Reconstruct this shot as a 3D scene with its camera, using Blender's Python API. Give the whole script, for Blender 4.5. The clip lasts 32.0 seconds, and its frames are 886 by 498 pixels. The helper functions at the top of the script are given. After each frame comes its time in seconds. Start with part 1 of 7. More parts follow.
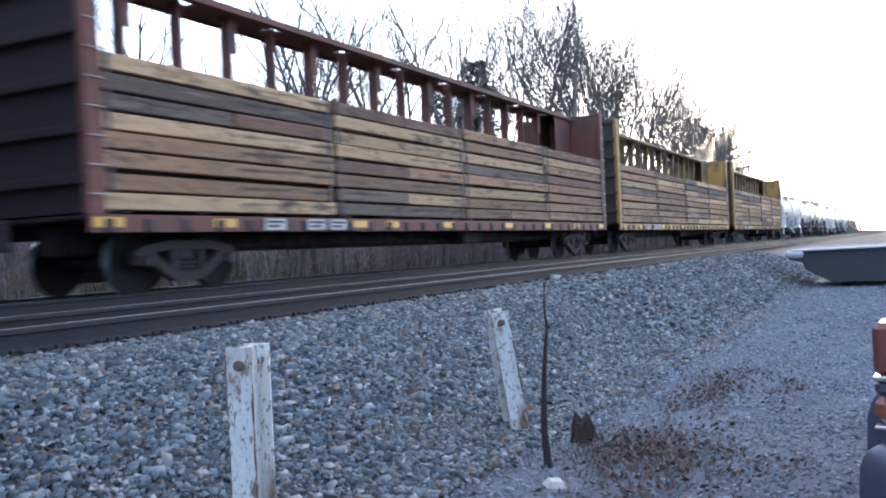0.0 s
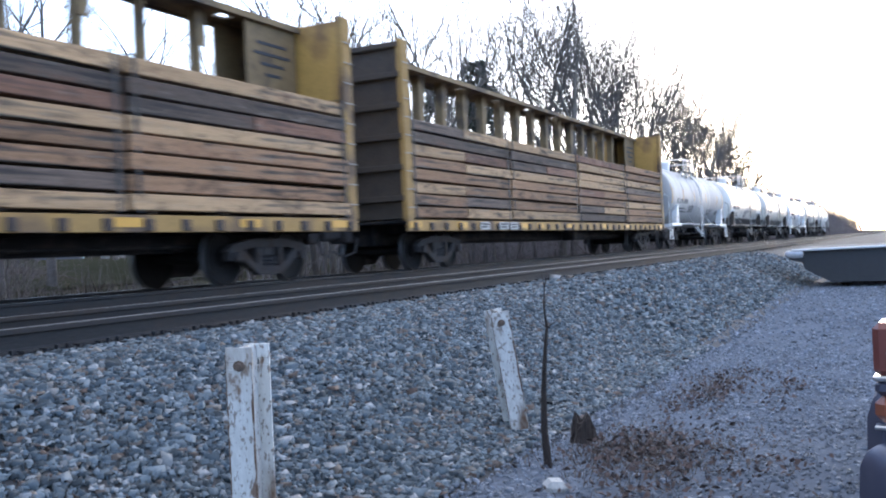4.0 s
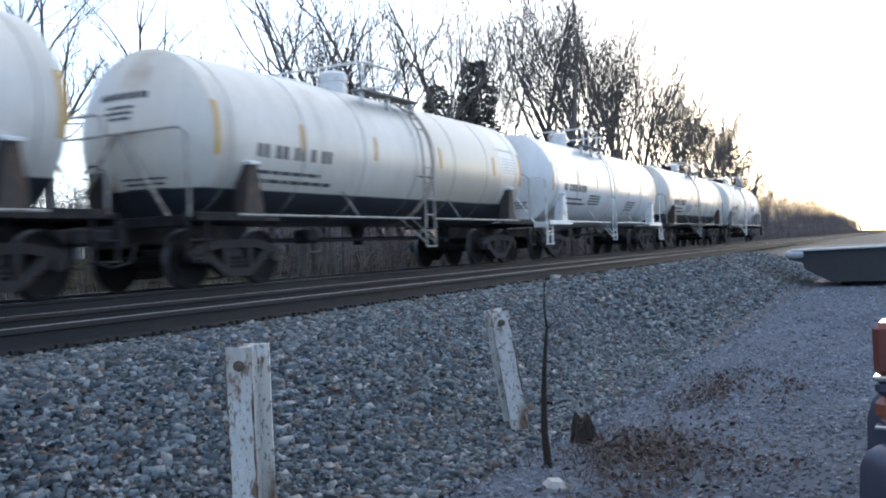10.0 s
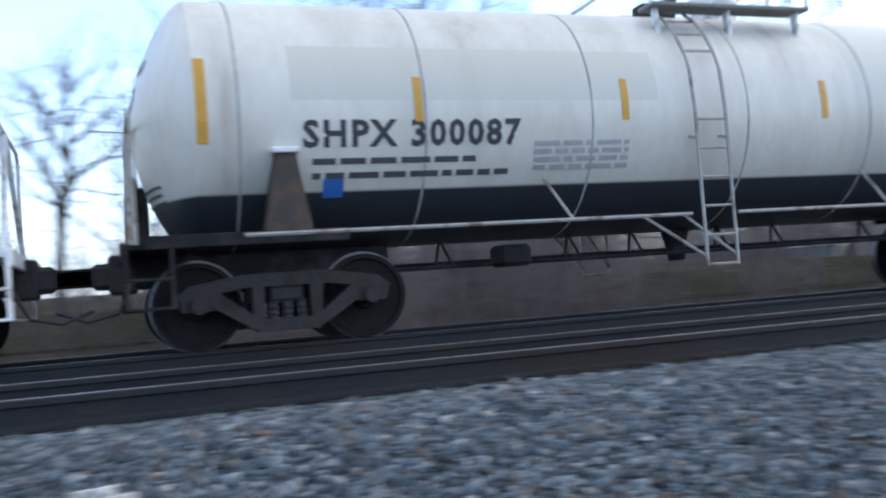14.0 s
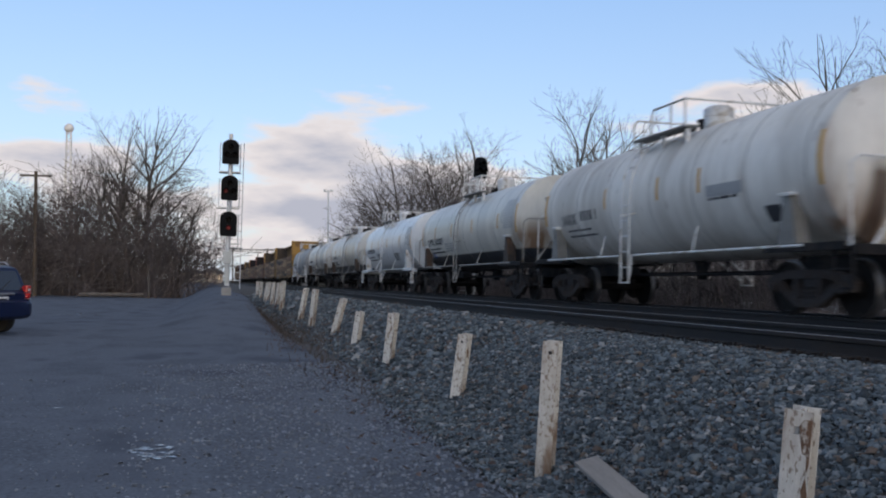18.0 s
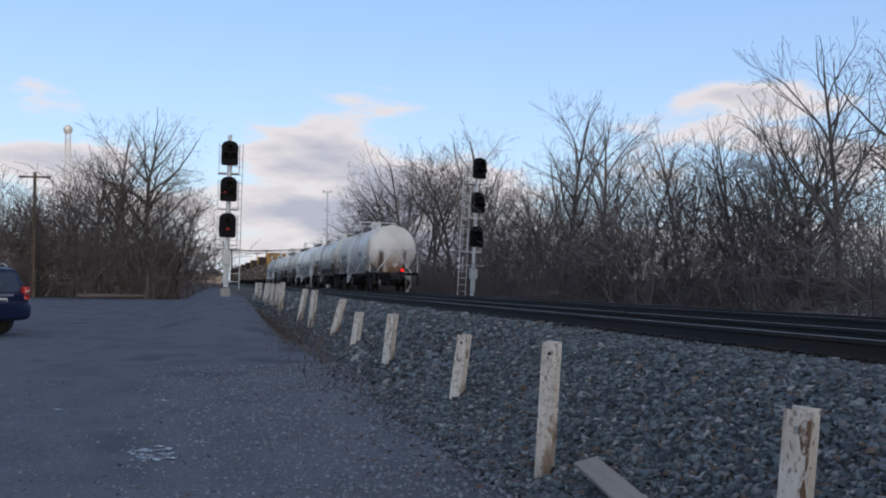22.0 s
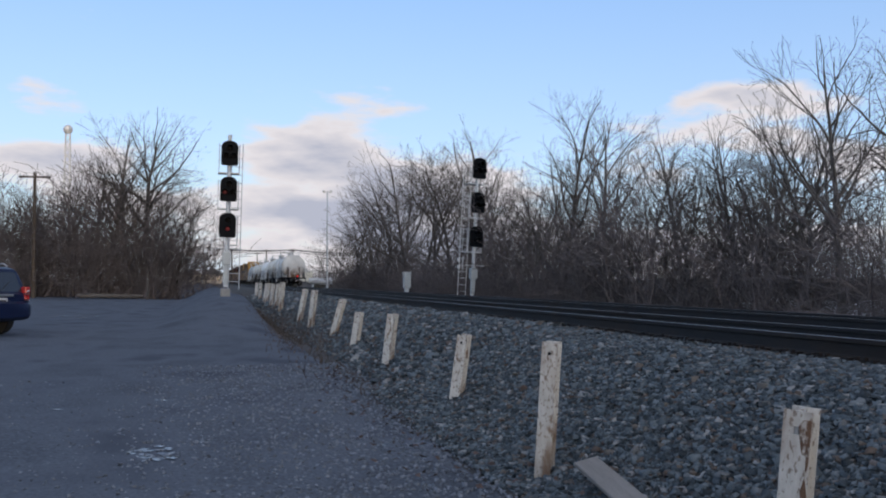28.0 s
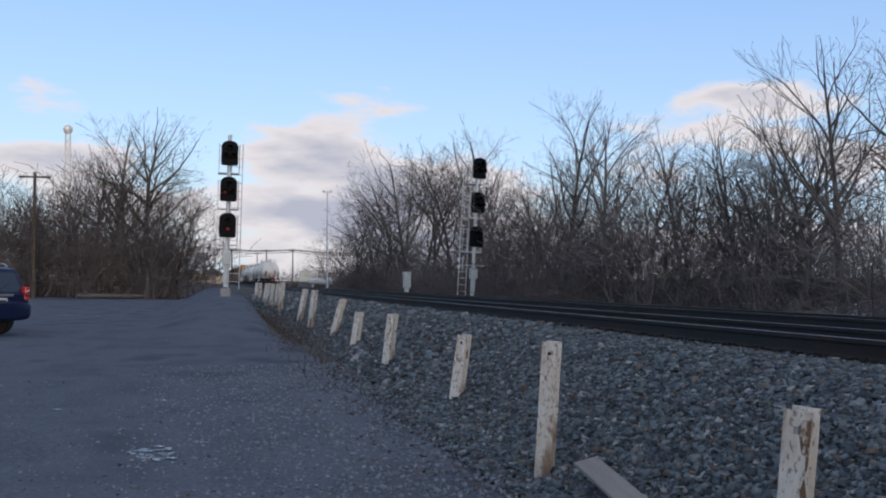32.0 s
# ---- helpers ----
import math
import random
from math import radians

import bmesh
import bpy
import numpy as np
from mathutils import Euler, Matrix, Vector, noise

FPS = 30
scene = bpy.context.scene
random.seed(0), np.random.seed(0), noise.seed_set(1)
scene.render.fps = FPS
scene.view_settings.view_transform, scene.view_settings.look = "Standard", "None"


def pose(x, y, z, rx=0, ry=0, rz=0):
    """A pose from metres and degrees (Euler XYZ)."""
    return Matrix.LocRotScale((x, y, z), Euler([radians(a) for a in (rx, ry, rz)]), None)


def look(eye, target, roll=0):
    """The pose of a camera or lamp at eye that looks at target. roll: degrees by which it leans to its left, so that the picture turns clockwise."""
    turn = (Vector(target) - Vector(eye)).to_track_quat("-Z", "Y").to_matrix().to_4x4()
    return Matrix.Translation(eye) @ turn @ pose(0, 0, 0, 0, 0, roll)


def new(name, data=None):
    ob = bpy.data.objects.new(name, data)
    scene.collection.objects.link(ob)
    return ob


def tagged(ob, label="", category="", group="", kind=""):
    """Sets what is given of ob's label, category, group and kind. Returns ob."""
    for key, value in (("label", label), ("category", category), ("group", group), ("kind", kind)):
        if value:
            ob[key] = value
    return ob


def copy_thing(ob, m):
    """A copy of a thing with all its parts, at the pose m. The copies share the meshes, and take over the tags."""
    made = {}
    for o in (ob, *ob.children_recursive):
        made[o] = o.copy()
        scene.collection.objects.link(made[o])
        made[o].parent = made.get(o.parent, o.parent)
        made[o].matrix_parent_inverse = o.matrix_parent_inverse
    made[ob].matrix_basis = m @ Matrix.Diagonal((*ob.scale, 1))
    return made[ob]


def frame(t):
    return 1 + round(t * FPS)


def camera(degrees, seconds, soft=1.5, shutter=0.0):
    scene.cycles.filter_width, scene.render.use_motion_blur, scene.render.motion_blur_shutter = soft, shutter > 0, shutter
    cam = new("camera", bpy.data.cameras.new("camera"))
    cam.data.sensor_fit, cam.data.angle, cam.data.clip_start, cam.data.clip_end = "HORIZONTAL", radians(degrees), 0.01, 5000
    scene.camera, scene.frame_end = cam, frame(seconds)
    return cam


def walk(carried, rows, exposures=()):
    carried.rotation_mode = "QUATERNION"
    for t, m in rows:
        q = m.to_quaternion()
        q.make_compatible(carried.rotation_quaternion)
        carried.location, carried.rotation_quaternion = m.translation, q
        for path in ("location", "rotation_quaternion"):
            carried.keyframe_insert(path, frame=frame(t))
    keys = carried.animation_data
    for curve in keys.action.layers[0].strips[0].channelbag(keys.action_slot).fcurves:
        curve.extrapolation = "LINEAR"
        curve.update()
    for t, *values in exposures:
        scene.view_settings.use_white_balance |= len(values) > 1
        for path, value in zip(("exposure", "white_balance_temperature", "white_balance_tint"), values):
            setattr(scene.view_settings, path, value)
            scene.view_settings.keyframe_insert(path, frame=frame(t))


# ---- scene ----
# World: x along the railway, y across it, z up, 0 = top of the rails.
SPEED = 10.148                      # the train, metres a second towards -x
Y_NEAR, Y_FAR = 6.52, 10.813        # centre lines of the two tracks


def eye_row(t, x, y, z, heading, tilt, lean):
    """A camera row: heading in degrees from +y towards +x, tilt upwards."""
    a, b = radians(heading), radians(tilt)
    eye = Vector((x, y, z))
    ahead = Vector((math.sin(a) * math.cos(b), math.cos(a) * math.cos(b), math.sin(b)))
    return t, look(eye, eye + ahead, lean)


cam = camera(50.71, 32.0, soft=2.0, shutter=0.5)
PATH = [
    (0, 0.00, 0.00, 0.419, 63.40, 0.07, -2.64),
    (11.7, 0.00, 0.00, 0.419, 63.40, 0.07, -2.64),
    (12, 0.00, 0.00, 0.419, 62.51, 0.10, -2.63),
    (12.5, -0.02, 0.01, 0.417, 56.82, 0.26, -3.47),
    (12.8, -0.05, 0.02, 0.416, 50.70, 0.56, -2.58),
    (13, -0.07, 0.04, 0.414, 49.55, 0.74, -3.12),
    (13.2, -0.09, 0.05, 0.413, 46.20, 0.89, -2.48),
    (13.5, -0.14, 0.07, 0.410, 38.40, 1.83, -4.14),
    (14.5, -0.35, 0.17, 0.402, -2.00, 2.60, -2.00),
    (15.5, -0.58, 0.25, 0.387, -47.30, 3.50, 0.16),
    (15.6, -0.59, 0.255, 0.386, -52.35, 3.46, 0.33),
    (15.8, -0.62, 0.27, 0.384, -54.84, 3.40, 0.19),
    (16, -0.645, 0.285, 0.383, -58.57, 3.55, 1.26),
    (16.2, -0.665, 0.305, 0.381, -62.24, 3.43, 0.63),
    (16.5, -0.68, 0.33, 0.380, -72.10, 3.12, 1.08),
    (16.8, -0.70, 0.34, 0.379, -74.91, 3.00, 0.52),
    (17, -0.70, 0.34, 0.379, -78.36, 3.00, 0.55),
    (17.5, -0.70, 0.34, 0.379, -76.68, 2.22, 0.93),
    (18, -0.70, 0.34, 0.379, -75.73, 2.23, 1.17),
    (18.5, -0.70, 0.34, 0.379, -75.68, 2.28, 1.09),
    (32, -0.70, 0.34, 0.379, -75.68, 2.28, 1.09),
]
walk(cam, [eye_row(*r) for r in PATH],
     exposures=((0.0, 1.46, 6180, 10), (3.0, 1.42, 6180, 10), (6.0, 1.30, 6200, 10), (7.0, 1.2, 6250, 8), (8.0, 0.92, 6400, 6), (9.0, 0.85, 6500, 6), (12.0, 0.70, 6420, 8), (13.5, 0.95, 6500, 8), (15.5, 1.3, 6950, 10), (15.8, 0.84, 6950, 10), (16.0, 0.6, 6900, 10), (16.2, 0.42, 6900, 14), (16.5, 0.1, 6750, 19), (16.8, -0.15, 6850, 16), (18.0, -0.34, 6720, 10), (20.0, -0.34, 6540, 10), (32.0, -0.34, 6500, 10)))

# ---- world and sun ----
SUN_HEADING, SUN_HEIGHT = 87.0, 3.0      # degrees: from +y towards +x, above the horizon
sun_way = Vector((math.sin(radians(SUN_HEADING)) * math.cos(radians(SUN_HEIGHT)),
                  math.cos(radians(SUN_HEADING)) * math.cos(radians(SUN_HEIGHT)), math.sin(radians(SUN_HEIGHT))))


def make_world():
    w = bpy.data.worlds.new("winter_dusk_sky")
    w.use_nodes = True
    scene.world = w
    n, l = w.node_tree.nodes, w.node_tree.links
    n.clear()
    out = n.new("ShaderNodeOutputWorld")
    bg = n.new("ShaderNodeBackground")
    sky = n.new("ShaderNodeTexSky")
    sky.sky_type = "NISHITA"
    sky.sun_disc = False
    sky.sun_elevation = radians(SUN_HEIGHT + 5)
    sky.sun_rotation = radians(SUN_HEADING)
    sky.air_density, sky.dust_density, sky.ozone_density = 1.0, 1.2, 2.0
    gain = n.new("ShaderNodeVectorMath")
    gain.operation = "SCALE"
    gain.inputs["Scale"].default_value = 1.0
    l.new(sky.outputs[0], gain.inputs[0])
    co = n.new("ShaderNodeTexCoord")
    sep = n.new("ShaderNodeSeparateXYZ")
    l.new(co.outputs["Generated"], sep.inputs[0])
    # clouds: stretched noise in low bands
    mp = n.new("ShaderNodeMapping")
    mp.inputs["Scale"].default_value = (3.0, 3.0, 10.5)
    mp.inputs["Location"].default_value = CLOUD_SHIFT
    l.new(co.outputs["Generated"], mp.inputs[0])
    nz = n.new("ShaderNodeTexNoise")
    nz.inputs["Scale"].default_value = 2.6
    nz.inputs["Detail"].default_value = 7
    nz.inputs["Roughness"].default_value = 0.52
    l.new(mp.outputs[0], nz.inputs[0])
    low = n.new("ShaderNodeMapRange")           # more cloud near the horizon
    low.inputs["From Min"].default_value, low.inputs["From Max"].default_value = 0.02, 0.24
    low.inputs["To Min"].default_value, low.inputs["To Max"].default_value = -0.02, -0.30
    l.new(sep.outputs["Z"], low.inputs["Value"])
    wider = n.new("ShaderNodeMapRange")
    wider.clamp = False
    wider.inputs["To Min"].default_value, wider.inputs["To Max"].default_value = -0.55, 1.45
    l.new(nz.outputs["Fac"], wider.inputs["Value"])
    add = n.new("ShaderNodeMath")
    l.new(wider.outputs[0], add.inputs[0])
    l.new(low.outputs[0], add.inputs[1])
    for heading, height, wide_by, tall_by, gain_by in CLOUD_BANKS:
        a, e = radians(heading), radians(height)
        c = Vector((math.sin(a) * math.cos(e), math.cos(a) * math.cos(e), math.sin(e)))
        off = n.new("ShaderNodeVectorMath")
        off.operation = "SUBTRACT"
        off.inputs[1].default_value = c
        l.new(co.outputs["Generated"], off.inputs[0])
        sc = n.new("ShaderNodeVectorMath")
        sc.operation = "MULTIPLY"
        sc.inputs[1].default_value = (1 / wide_by, 1 / wide_by, 1 / tall_by)
        l.new(off.outputs[0], sc.inputs[0])
        ln = n.new("ShaderNodeVectorMath")
        ln.operation = "LENGTH"
        l.new(sc.outputs[0], ln.inputs[0])
        fall = n.new("ShaderNodeMapRange")
        fall.interpolation_type = "SMOOTHSTEP"
        fall.inputs["From Min"].default_value, fall.inputs["From Max"].default_value = 0.0, 1.0
        fall.inputs["To Min"].default_value, fall.inputs["To Max"].default_value = gain_by, 0.0
        l.new(ln.outputs["Value"], fall.inputs["Value"])
        nxt = n.new("ShaderNodeMath")
        l.new(add.outputs[0], nxt.inputs[0])
        l.new(fall.outputs[0], nxt.inputs[1])
        add = nxt
    edge = n.new("ShaderNodeMapRange")
    edge.interpolation_type = "SMOOTHSTEP"
    edge.inputs["From Min"].default_value, edge.inputs["From Max"].default_value = 0.50, 0.82
    l.new(add.outputs[0], edge.inputs["Value"])
    shade = n.new("ShaderNodeMapRange")         # thick parts are greyer
    shade.inputs["From Min"].default_value, shade.inputs["From Max"].default_value = 0.76, 1.22
    l.new(add.outputs[0], shade.inputs["Value"])
    cc = n.new("ShaderNodeMix")
    cc.data_type = "RGBA"
    cc.inputs["A"].default_value = (1.02, 0.97, 1.00, 1)
    cc.inputs["B"].default_value = (0.60, 0.63, 0.76, 1)
    l.new(shade.outputs[0], cc.inputs["Factor"])
    # clear sky: the sky texture's hue over a plain blue gradient
    grad = n.new("ShaderNodeMapRange")
    grad.inputs["From Min"].default_value, grad.inputs["From Max"].default_value = 0.0, 0.42
    l.new(sep.outputs["Z"], grad.inputs["Value"])
    blue = n.new("ShaderNodeMix")
    blue.data_type = "RGBA"
    blue.inputs["A"].default_value = (0.60, 0.74, 1.0, 1)
    blue.inputs["B"].default_value = (0.21, 0.425, 0.92, 1)
    l.new(grad.outputs[0], blue.inputs["Factor"])
    clear = n.new("ShaderNodeMix")
    clear.data_type = "RGBA"
    clear.inputs["Factor"].default_value = 0.12
    l.new(blue.outputs["Result"], clear.inputs["A"])
    l.new(gain.outputs[0], clear.inputs["B"])
    # unseen sky overhead greyed, added to make its light less blue
    zenith_grey = n.new("ShaderNodeMapRange")
    zenith_grey.interpolation_type = "SMOOTHSTEP"
    zenith_grey.inputs["From Min"].default_value, zenith_grey.inputs["From Max"].default_value = 0.33, 0.75
    zenith_grey.inputs["To Max"].default_value = 0.85
    l.new(sep.outputs["Z"], zenith_grey.inputs["Value"])
    over = n.new("ShaderNodeMix")
    over.data_type = "RGBA"
    l.new(zenith_grey.outputs[0], over.inputs["Factor"])
    l.new(clear.outputs["Result"], over.inputs["A"])
    over.inputs["B"].default_value = (0.62, 0.62, 0.64, 1)
    clear = over
    mix = n.new("ShaderNodeMix")
    mix.data_type = "RGBA"
    l.new(edge.outputs[0], mix.inputs["Factor"])
    l.new(clear.outputs["Result"], mix.inputs["A"])
    l.new(cc.outputs["Result"], mix.inputs["B"])
    # bright haze round the low sun
    dot = n.new("ShaderNodeVectorMath")
    dot.operation = "DOT_PRODUCT"
    dot.inputs[1].default_value = sun_way
    l.new(co.outputs["Generated"], dot.inputs[0])
    wide = n.new("ShaderNodeMapRange")
    wide.inputs["From Min"].default_value, wide.inputs["From Max"].default_value = 0.35, 1.0
    l.new(dot.outputs["Value"], wide.inputs["Value"])
    p1 = n.new("ShaderNodeMath")
    p1.operation = "POWER"
    p1.inputs[1].default_value = 2.2
    l.new(wide.outputs[0], p1.inputs[0])
    p2 = n.new("ShaderNodeMath")
    p2.operation = "POWER"
    p2.inputs[1].default_value = 60
    l.new(wide.outputs[0], p2.inputs[0])
    p2s = n.new("ShaderNodeMath")
    p2s.operation = "MULTIPLY_ADD"
    p2s.inputs[1].default_value = 3.0
    l.new(p2.outputs[0], p2s.inputs[0])
    l.new(p1.outputs[0], p2s.inputs[2])
    hz = n.new("ShaderNodeVectorMath")
    hz.operation = "SCALE"
    hz.inputs[0].default_value = (0.95, 0.92, 0.88)
    l.new(p2s.outputs[0], hz.inputs["Scale"])
    tot = n.new("ShaderNodeVectorMath")
    tot.operation = "ADD"
    l.new(mix.outputs["Result"], tot.inputs[0])
    l.new(hz.outputs[0], tot.inputs[1])
    l.new(tot.outputs[0], bg.inputs["Color"])
    bg.inputs["Strength"].default_value = SKY_STRENGTH
    l.new(bg.outputs[0], out.inputs[0])


CLOUD_SHIFT = (0.35, 0.2, 0.1)
# heading, height in degrees; half width, half height; strength
CLOUD_BANKS = ((-82.6, 8.6, 0.19, 0.125, 0.64), (-80, 4.0, 0.26, 0.08, 0.50), (-58.6, 10.7, 0.17, 0.055, 0.66), (-68, 8.0, 0.22, 0.06, 0.46), (-99, 6.0, 0.17, 0.085, 0.58), (-50, 8.0, 0.22, 0.06, 0.45), (-72, 2.0, 0.7, 0.11, 0.40))
SKY_STRENGTH = 1.0
make_world()
sun = new("sun", bpy.data.lights.new("sun", "SUN"))
sun.data.energy, sun.data.angle, sun.data.color = 0.62, radians(6), (1.0, 0.80, 0.60)
sun.matrix_world = look(sun_way * 50, (0, 0, 0))

# ---- materials ----


def mat(name, rgb, rough=0.7, metal=0.0, vary=0.25, scale=6.0, fine=40.0, bump=0.2, dirt=None, dirt_amount=0.4,
        random_tint=0.0, spec=0.5, coat=0.0, stretch=(1, 1, 1), per_island=False):
    """Two scales of noise over one colour, a second colour in stains, and a fine bump."""
    m = bpy.data.materials.new(name)
    m.use_nodes = True
    n, l = m.node_tree.nodes, m.node_tree.links
    b = n["Principled BSDF"]
    b.inputs["Roughness"].default_value = rough
    b.inputs["Metallic"].default_value = metal
    b.inputs["Specular IOR Level"].default_value = spec
    b.inputs["Coat Weight"].default_value = coat
    co = n.new("ShaderNodeTexCoord")
    mp = n.new("ShaderNodeMapping")
    mp.inputs["Scale"].default_value = stretch
    l.new(co.outputs["Object"], mp.inputs[0])
    big = n.new("ShaderNodeTexNoise")
    big.inputs["Scale"].default_value, big.inputs["Detail"].default_value = scale, 5
    small = n.new("ShaderNodeTexNoise")
    small.inputs["Scale"].default_value, small.inputs["Detail"].default_value = fine, 3
    l.new(mp.outputs[0], big.inputs[0])
    l.new(mp.outputs[0], small.inputs[0])
    ramp = n.new("ShaderNodeMapRange")
    ramp.inputs["From Min"].default_value, ramp.inputs["From Max"].default_value = 0.3, 0.7
    ramp.inputs["To Min"].default_value, ramp.inputs["To Max"].default_value = 1 - vary, 1 + vary
    mixn = n.new("ShaderNodeMath")
    mixn.operation = "MULTIPLY_ADD"
    mixn.inputs[1].default_value = 0.45
    half = n.new("ShaderNodeMath")
    half.operation = "MULTIPLY"
    half.inputs[1].default_value = 0.55
    l.new(big.outputs["Fac"], half.inputs[0])
    l.new(small.outputs["Fac"], mixn.inputs[0])
    l.new(half.outputs[0], mixn.inputs[2])
    l.new(mixn.outputs[0], ramp.inputs["Value"])
    col = n.new("ShaderNodeVectorMath")
    col.operation = "SCALE"
    col.inputs[0].default_value = rgb
    l.new(ramp.outputs[0], col.inputs["Scale"])
    result = col.outputs[0]
    if random_tint:
        if per_island:
            g = n.new("ShaderNodeNewGeometry")
            rnd = g.outputs["Random Per Island"]
        else:
            g = n.new("ShaderNodeObjectInfo")
            rnd = g.outputs["Random"]
        rr = n.new("ShaderNodeMapRange")
        rr.inputs["To Min"].default_value, rr.inputs["To Max"].default_value = 1 - random_tint, 1 + random_tint
        l.new(rnd, rr.inputs["Value"])
        c2 = n.new("ShaderNodeVectorMath")
        c2.operation = "SCALE"
        l.new(result, c2.inputs[0])
        l.new(rr.outputs[0], c2.inputs["Scale"])
        result = c2.outputs[0]
    if dirt:
        st = n.new("ShaderNodeMapRange")
        st.inputs["From Min"].default_value, st.inputs["From Max"].default_value = 0.62 - 0.3 * dirt_amount, 0.72 - 0.15 * dirt_amount
        l.new(big.outputs["Fac"], st.inputs["Value"])
        mx = n.new("ShaderNodeMix")
        mx.data_type = "RGBA"
        l.new(st.outputs[0], mx.inputs["Factor"])
        l.new(result, mx.inputs["A"])
        mx.inputs["B"].default_value = (*dirt, 1)
        result = mx.outputs["Result"]
    l.new(result, b.inputs["Base Color"])
    if bump:
        bp = n.new("ShaderNodeBump")
        bp.inputs["Strength"].default_value = bump
        bp.inputs["Distance"].default_value = 0.01
        l.new(small.outputs["Fac"], bp.inputs["Height"])
        l.new(bp.outputs[0], b.inputs["Normal"])
    return m


def glow(name, rgb, power, base=(0.02, 0.02, 0.02)):
    m = bpy.data.materials.new(name)
    m.use_nodes = True
    b = m.node_tree.nodes["Principled BSDF"]
    b.inputs["Base Color"].default_value = (*base, 1)
    b.inputs["Emission Color"].default_value = (*rgb, 1)
    b.inputs["Emission Strength"].default_value = power
    return m


def tank_paint(name, rgb, black_below=None, soot=0.0, rust=0.0, rough=0.35, patch=None, head_stain=0.0, streaks=False, end=6.25, wash=(-0.15, -1.05)):
    """Weathered enamel on a tank: streaks down the side, soot on top, rust at seams; lower part painted black."""
    m = mat(name, rgb, rough=rough, vary=0.10, scale=0.7, fine=9.0, bump=0.05, dirt=None, stretch=(1.0, 1.0, 0.35))
    n, l = m.node_tree.nodes, m.node_tree.links
    b = n["Principled BSDF"]
    base = b.inputs["Base Color"].links[0].from_socket
    co = n.new("ShaderNodeTexCoord")
    sep = n.new("ShaderNodeSeparateXYZ")
    l.new(co.outputs["Object"], sep.inputs[0])
    mp = n.new("ShaderNodeMapping")
    mp.inputs["Scale"].default_value = (0.9, 0.5, 0.16)
    l.new(co.outputs["Object"], mp.inputs[0])
    nz = n.new("ShaderNodeTexNoise")
    nz.inputs["Scale"].default_value, nz.inputs["Detail"].default_value = 1.6, 6
    l.new(mp.outputs[0], nz.inputs[0])

    def over(colour, fac, under):
        mx = n.new("ShaderNodeMix")
        mx.data_type = "RGBA"
        l.new(fac, mx.inputs["Factor"])
        l.new(under, mx.inputs["A"])
        mx.inputs["B"].default_value = (*colour, 1)
        return mx.outputs["Result"]

    def ranged(sock, a, b_, to=1.0):
        r = n.new("ShaderNodeMapRange")
        r.inputs["From Min"].default_value, r.inputs["From Max"].default_value = a, b_
        r.inputs["To Max"].default_value = to
        l.new(sock, r.inputs["Value"])
        return r.outputs[0]

    base = over((0.30, 0.27, 0.22), ranged(nz.outputs["Fac"], 0.48, 0.80, 0.42), base)
    if rust:
        base = over((0.22, 0.10, 0.04), ranged(nz.outputs["Fac"], 0.70 - 0.12 * rust, 0.86 - 0.1 * rust, 0.8), base)
    if soot:
        add = n.new("ShaderNodeMath")
        add.operation = "MULTIPLY_ADD"
        add.inputs[1].default_value = 0.9
        l.new(nz.outputs["Fac"], add.inputs[0])
        l.new(sep.outputs["Z"], add.inputs[2])
        base = over((0.10, 0.10, 0.12), ranged(add.outputs[0], 1.25, 1.75, soot), base)
    if patch:
        # rectangles of repainted shell
        for x0, x1, z0, z1, colour in patch:
            fx = n.new("ShaderNodeMath")
            fx.operation = "COMPARE"
            fx.inputs[1].default_value, fx.inputs[2].default_value = (x0 + x1) / 2, (x1 - x0) / 2
            l.new(sep.outputs["X"], fx.inputs[0])
            fz = n.new("ShaderNodeMath")
            fz.operation = "COMPARE"
            fz.inputs[1].default_value, fz.inputs[2].default_value = (z0 + z1) / 2, (z1 - z0) / 2
            l.new(sep.outputs["Z"], fz.inputs[0])
            pr = n.new("ShaderNodeMath")
            pr.operation = "MULTIPLY"
            l.new(fx.outputs[0], pr.inputs[0])
            l.new(fz.outputs[0], pr.inputs[1])
            pr2 = n.new("ShaderNodeMath")
            pr2.operation = "MULTIPLY"
            pr2.inputs[1].default_value = 0.75
            l.new(pr.outputs[0], pr2.inputs[0])
            base = over(colour, pr2.outputs[0], base)
    if head_stain:
        # brown spill marks low on the rear head: a wash, and two dark runs beside the centre
        spot = n.new("ShaderNodeTexNoise")
        spot.inputs["Scale"].default_value, spot.inputs["Detail"].default_value = 1.7, 5
        mp2 = n.new("ShaderNodeMapping")
        mp2.inputs["Scale"].default_value = (1, 1.6, 0.35)
        l.new(co.outputs["Object"], mp2.inputs[0])
        l.new(mp2.outputs[0], spot.inputs[0])
        off = n.new("ShaderNodeMath")
        off.operation = "ABSOLUTE"
        l.new(sep.outputs["Y"], off.inputs[0])

        def times(*socks):
            out = socks[0]
            for q in socks[1:]:
                m2 = n.new("ShaderNodeMath")
                m2.operation = "MULTIPLY"
                l.new(out, m2.inputs[0])
                l.new(q, m2.inputs[1])
                out = m2.outputs[0]
            return out
        brown = times(ranged(sep.outputs["X"], end - 0.75, end - 0.05), ranged(sep.outputs["Z"], *wash), ranged(spot.outputs["Fac"], 0.30, 0.56, head_stain))
        base = over((0.20, 0.105, 0.05), brown, base)
